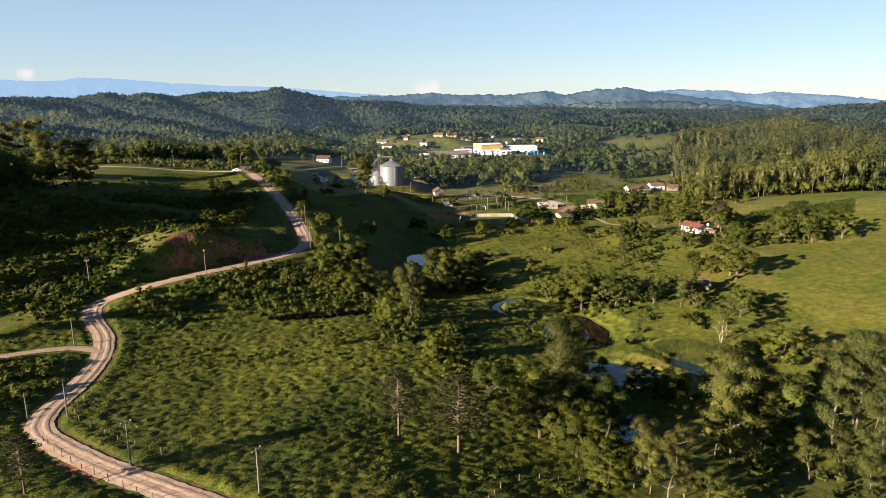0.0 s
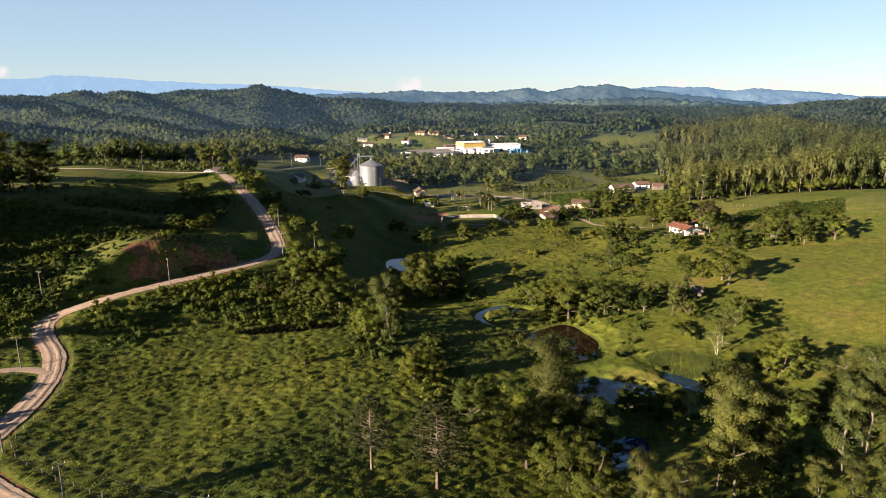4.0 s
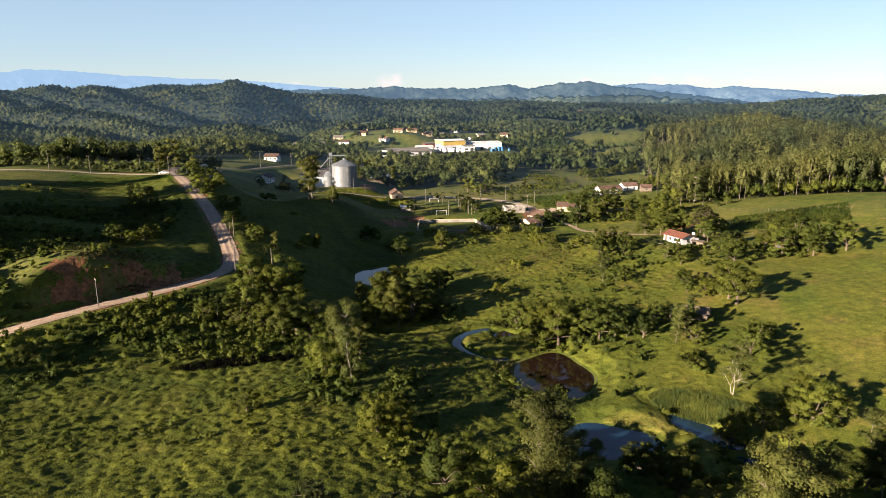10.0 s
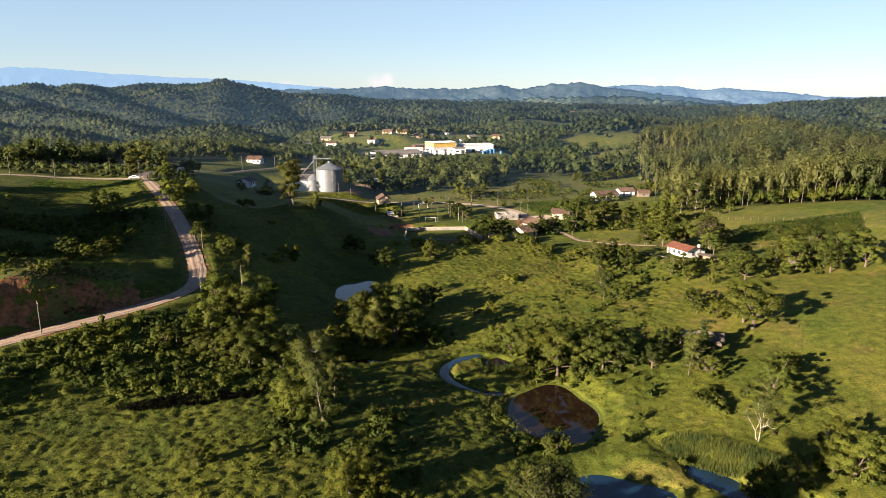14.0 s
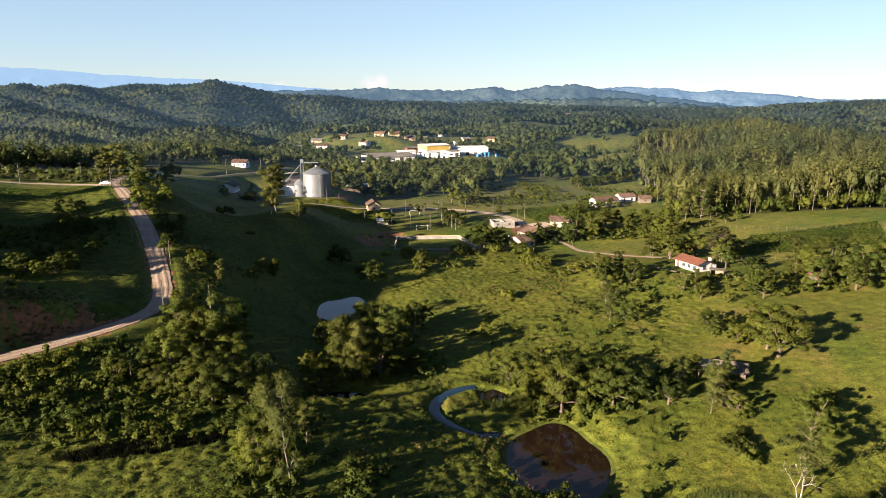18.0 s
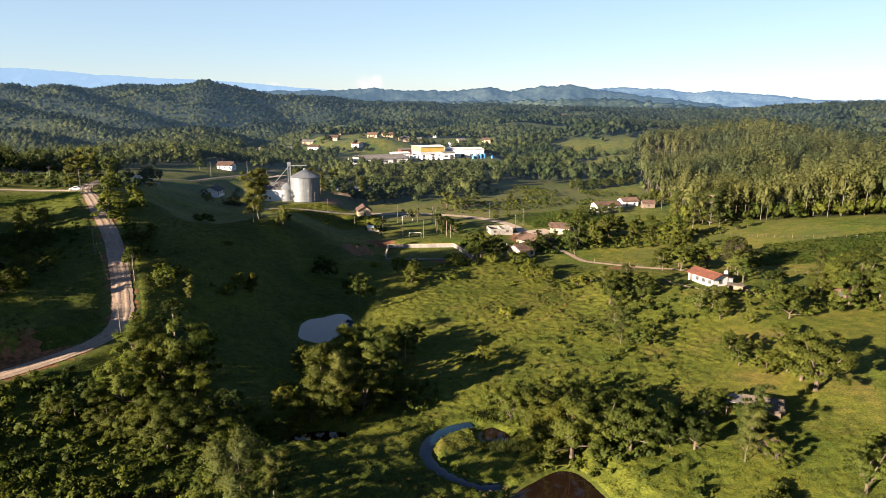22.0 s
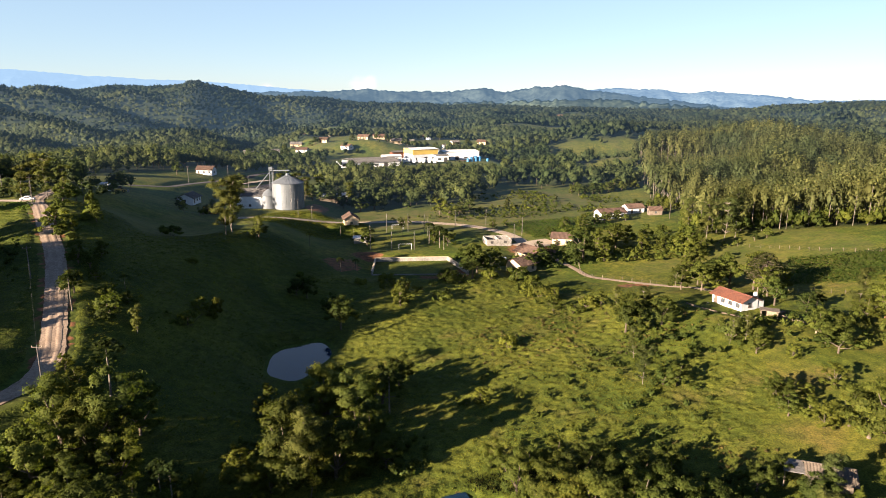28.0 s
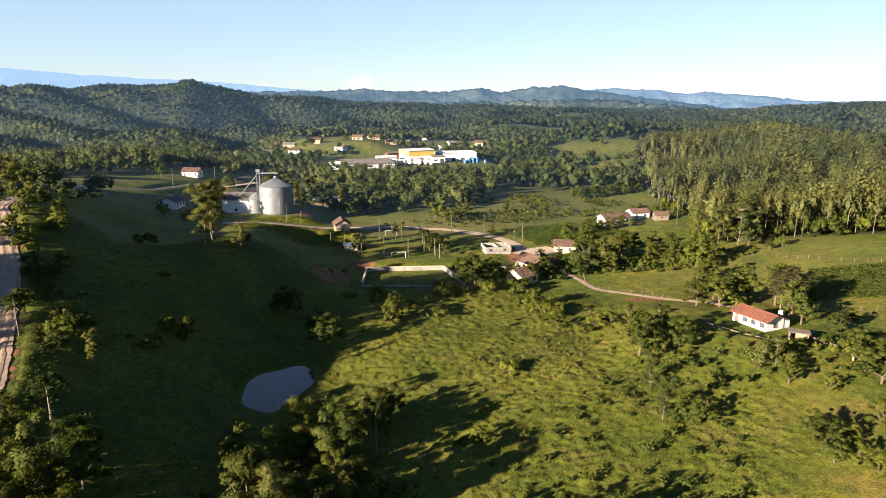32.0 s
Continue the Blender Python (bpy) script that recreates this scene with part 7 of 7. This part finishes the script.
fence([(-92, 396), (-80, 395.5), (-70, 397), (-58, 396), (-45, 402), (-30, 408), (-16, 410)], 3.0, "post fence below the silo")
fence([(1, 66), (8, 83), (14, 87), (22, 86)], 2.6, "old grey fence posts in the meadow")
fence([(81, 325), (78.5, 310), (86, 303), (95, 291)], 3.0, "post fence beside the drive")

# grain silo: ribbed steel drum with a cone roof, stair, elevator leg and lower store
silo = thing("grain_silo", -33.2, 429, 11.5, 0, "large galvanised steel grain silo with a cone roof", "silo")
R, HS = 7.5, 12.6
for k in range(9):
    bm = bmesh.new()
    z0, z1 = HS * k / 9, HS * (k + 1) / 9
    for j in range(4):
        a, b = z0 + (z1 - z0) * j / 4, z0 + (z1 - z0) * (j + 1) / 4
        r1, r2 = (R, R + 0.02) if j % 2 == 0 else (R + 0.02, R)
        bmesh.ops.create_cone(bm, cap_ends=False, segments=56, radius1=r1, radius2=r2, depth=b - a, matrix=Matrix.Translation((0, 0, (a + b) / 2 - (0.3 if k == 0 and j == 0 else 0))))
    part("wall_ring", bm, STEEL, silo)
bm = bmesh.new()
bmesh.ops.create_cone(bm, cap_ends=False, segments=56, radius1=R + 0.35, radius2=0.9, depth=3.4, matrix=Matrix.Translation((0, 0, HS + 1.7)))
part("cone_roof", bm, STEEL, silo)
for k in range(28):
    a = 2 * math.pi * k / 28
    bm = bmesh.new()
    limb(bm, ((R + 0.3) * math.cos(a), (R + 0.3) * math.sin(a), HS + 0.08), (0.95 * math.cos(a), 0.95 * math.sin(a), HS + 3.43), 0.07, 0.05, 4)
    part("roof_rib", bm, STEEL, silo)
bm = bmesh.new()
bmesh.ops.create_cone(bm, cap_ends=True, segments=20, radius1=0.9, radius2=0.8, depth=1.0, matrix=Matrix.Translation((0, 0, HS + 3.8)))
part("roof_cap", bm, STEEL, silo)
for k in range(24):
    a = 2 * math.pi * k / 24
    bm = bmesh.new()
    limb(bm, ((R + 0.035) * math.cos(a), (R + 0.035) * math.sin(a), -0.2), ((R + 0.035) * math.cos(a), (R + 0.035) * math.sin(a), HS), 0.022, 0.022, 4)
    part("stiffener", bm, STEEL, silo)
bm = bmesh.new()
limb(bm, (2.0, -R - 0.4, 0), (2.0, -R - 0.4, HS), 0.05, 0.05, 4)
limb(bm, (2.5, -R - 0.4, 0), (2.5, -R - 0.4, HS), 0.05, 0.05, 4)
for k in range(26):
    limb(bm, (2.0, -R - 0.4, 0.4 + 0.47 * k), (2.5, -R - 0.4, 0.4 + 0.47 * k), 0.03, 0.03, 3)
part("ladder", bm, DARK_STEEL, silo)
leg = thing("grain_elevator", -41.5, 432, 11.5, 0, "steel grain elevator tower with a conveyor bridge", "elevator")
for u, v in ((-0.7, -0.7), (0.7, -0.7), (0.7, 0.7), (-0.7, 0.7)):
    bm = bmesh.new()
    limb(bm, (u, v, -0.3), (u, v, 18.6), 0.09, 0.09, 4)
    part("mast_leg", bm, STEEL, leg)
bm = bmesh.new()
for k in range(12):
    z = 0.5 + 1.5 * k
    limb(bm, (-0.7, -0.7, z), (0.7, -0.7, z + 1.5), 0.045, 0.045, 3)
    limb(bm, (0.7, 0.7, z), (-0.7, 0.7, z + 1.5), 0.045, 0.045, 3)
    limb(bm, (-0.7, 0.7, z), (-0.7, -0.7, z + 1.5), 0.045, 0.045, 3)
part("bracing", bm, STEEL, leg)
block("head_box", STEEL, leg, -0.9, -0.7, 18.6, 0.9, 0.7, 19.8)
block("conveyor_bridge", STEEL, leg, -0.6, -0.45, 17.8, 9.0, 0.45, 18.3)
bm = bmesh.new()
limb(bm, (-0.8, 1.5, 17.0), (-13, 14, 4.0), 0.2, 0.2, 6)
part("inclined_conveyor", bm, STEEL, leg)
store = house("grain_store", -51, 434, -8, 13, 10, 6.2, 2.6, WHITE_WALL, GREY_ROOF, "white grain store with a grey sheet roof beside the silo", 11.5, 1, 0.6, "warehouse", 24)
bm = bmesh.new()
bmesh.ops.create_cone(bm, cap_ends=False, segments=40, radius1=4.6, radius2=4.6, depth=6.4, matrix=Matrix.Translation((8.6, -1.4, 3.0)))
bmesh.ops.create_cone(bm, cap_ends=False, segments=40, radius1=4.75, radius2=0.5, depth=3.0, matrix=Matrix.Translation((8.6, -1.4, 7.7)))
part("side_tank", bm, STEEL, store, "lower galvanised tank with a cone roof")
house("warehouse", -52, 462, 62, 26, 12, 4.0, 2.4, WHITE_WALL, GREY_ROOF, "long dark-roofed warehouse behind the silo", lift(-52, 462), 3, 0.6, "warehouse", 30)
house("open_shed", -14, 462, 5, 14, 7, 3.6, 1.2, TIMBER, WHITE_ROOF, "pale-roofed open shed among trees", lift(-14, 462), 2, 0.6, "shed", 20)

# factory on the far terrace
def hall(x, y, turn, L, W, h, wall, roof, label, base=14.0, band=None, rise=0.8):
    e = thing("factory_hall", x, y, base, turn, label, "factory", "factory halls")
    block("wall", wall, e, -L / 2, -W / 2, -1.5, L / 2, W / 2, h)
    if band:
        block("upper_cladding", band, e, -L / 2 - 0.06, -W / 2 - 0.06, h * 0.60, L / 2 + 0.06, W / 2 + 0.06, h + 0.5, "pale yellow sheet cladding")
    for side in (-1, 1):
        roof_slope(e, roof, L, W, h + 0.35, rise, side, 0.5, int(L / 1.5))
    for k in range(max(2, int(L / 7))):
        u = -L / 2 + L * (k + 0.5) / max(2, int(L / 7))
        opening(e, "gate" if k % 2 else "window", u, -W / 2 - 0.012, 0.05 if k % 2 else 1.6, 3.0, 3.4 if k % 2 else 1.4, "-y", GREY_ROOF, DARK if k % 2 else GLASS)
    return e


hall(44, 642, 22, 22, 18, 9.0, WHITE_WALL, WHITE_ROOF, "tall white factory hall with a yellow upper band", 14, YELLOW)
hall(76, 655, 8, 30, 22, 6.5, WHITE_WALL, WHITE_ROOF, "low white factory hall with a pale metal roof", 13.5)
hall(4, 606, 18, 36, 30, 3.6, WHITE_WALL, GREY_ROOF, "wide low factory hall with a grey roof", 13.5, None, 2.2)
hall(-14, 596, 18, 10, 14, 3.4, WHITE_WALL, WHITE_ROOF, "low white factory wing with a pale roof", 13.5)
hall(20, 634, 18, 14, 10, 4.2, WHITE_WALL, WHITE_ROOF, "small white factory annex", 14)
hall(60, 634, 10, 10, 8, 4.5, WHITE_WALL, GREY_ROOF, "white loading hall beside the yellow hall", 13.8)
hall(28, 668, 18, 16, 8, 4.0, RED_TILE, GREY_ROOF, "reddish brick hall behind the factory", 14.5)


def truck(x, y, turn):
    e = thing("truck", x, y, 14.0, turn, "white box truck parked in the factory yard", "truck", "trucks in the factory yard")
    block("cargo_box", WHITE_WALL, e, -4.2, -1.25, 1.1, 2.3, 1.25, 3.8, bevel=0.04)
    block("cab", WHITE_ROOF, e, 2.5, -1.2, 0.6, 4.3, 1.2, 2.9, bevel=0.12)
    block("windscreen", GLASS, e, 4.29, -1.0, 1.7, 4.33, 1.0, 2.5)
    block("chassis", DARK_STEEL, e, -4.1, -0.9, 0.6, 2.6, 0.9, 1.1)
    for u in (-3.2, -2.0, 3.3):
        for s in (-1, 1):
            bm = bmesh.new()
            bmesh.ops.create_cone(bm, cap_ends=True, segments=14, radius1=0.5, radius2=0.5, depth=0.3, matrix=pose(u, s * 1.05, 0.5, 90))
            part("wheel", bm, RUBBER, e)


for k in range(9):
    truck(22 + 3.9 * k, 622 - 0.8 * k + 2 * (k % 2), 75 + 7 * (k % 3))
for k, (dx, dy, r, h) in enumerate(((0, 0, 1.5, 3.0), (3.6, 1.5, 1.6, 3.6), (6.8, 2.5, 1.5, 3.4), (-3, -2, 1.2, 2.2), (13, 0, 1.1, 2.0))):
    e = thing("storage_tank", 84 + dx, 630 + dy, lift(84 + dx, 630 + dy), 0, "bright blue cylindrical storage tank", "tank", "blue tanks by the factory")
    bm = bmesh.new()
    bmesh.ops.create_cone(bm, cap_ends=True, segments=24, radius1=r, radius2=r, depth=h + 0.5, matrix=Matrix.Translation((0, 0, h / 2 - 0.25)))
    part("shell", bm, BLUE, e)
    bm = bmesh.new()
    bmesh.ops.create_cone(bm, cap_ends=True, segments=24, radius1=r * 1.02, radius2=0.3, depth=0.6, matrix=Matrix.Translation((0, 0, h + 0.3)))
    part("lid", bm, BLUE, e)

# scattered far houses
far_rnd = random.Random(3)
VILLAGE = [(-92, 842), (-70, 850), (-35, 790), (60, 790), (110, 745), (200, 905), (235, 880), (330, 1300), (352, 1306), (346, 1332), (300, 1020), (360, 1005), (372, 1012), (420, 1100), (150, 1040), (190, 1060), (480, 1180),
           (640, 1900), (660, 1910), (690, 1880), (500, 1480), (100, 860), (-110, 600), (-62, 640), (-75, 655)]
VILLAGE += [(-100 + 15.5 * k + far_rnd.uniform(-5, 5), 688 + 14 * ((k * 7) % 5) + 0.12 * abs(60 - 15 * k) + far_rnd.uniform(-5, 5)) for k in range(13)]
for x, y in VILLAGE:
    house("far_house", x, y, far_rnd.uniform(-40, 40), far_rnd.uniform(7, 11), far_rnd.uniform(5.5, 7), 2.7, 1.7, WHITE_WALL if far_rnd.random() < 0.6 else CREAM_WALL, far_rnd.choice((BROWN_TILE, BROWN_TILE, BROWN_TILE, GREY_ROOF, GREY_ROOF)),
          "small pale house on a distant slope", None, 2, 0.6, "house", 8, "distant houses")
    for k in range(2):
        plant("broad" if k else "light", x + far_rnd.choice((-1, 1)) * far_rnd.uniform(7, 13), y - far_rnd.uniform(2, 10), far_rnd.uniform(0.45, 0.85), group="trees between the distant houses")
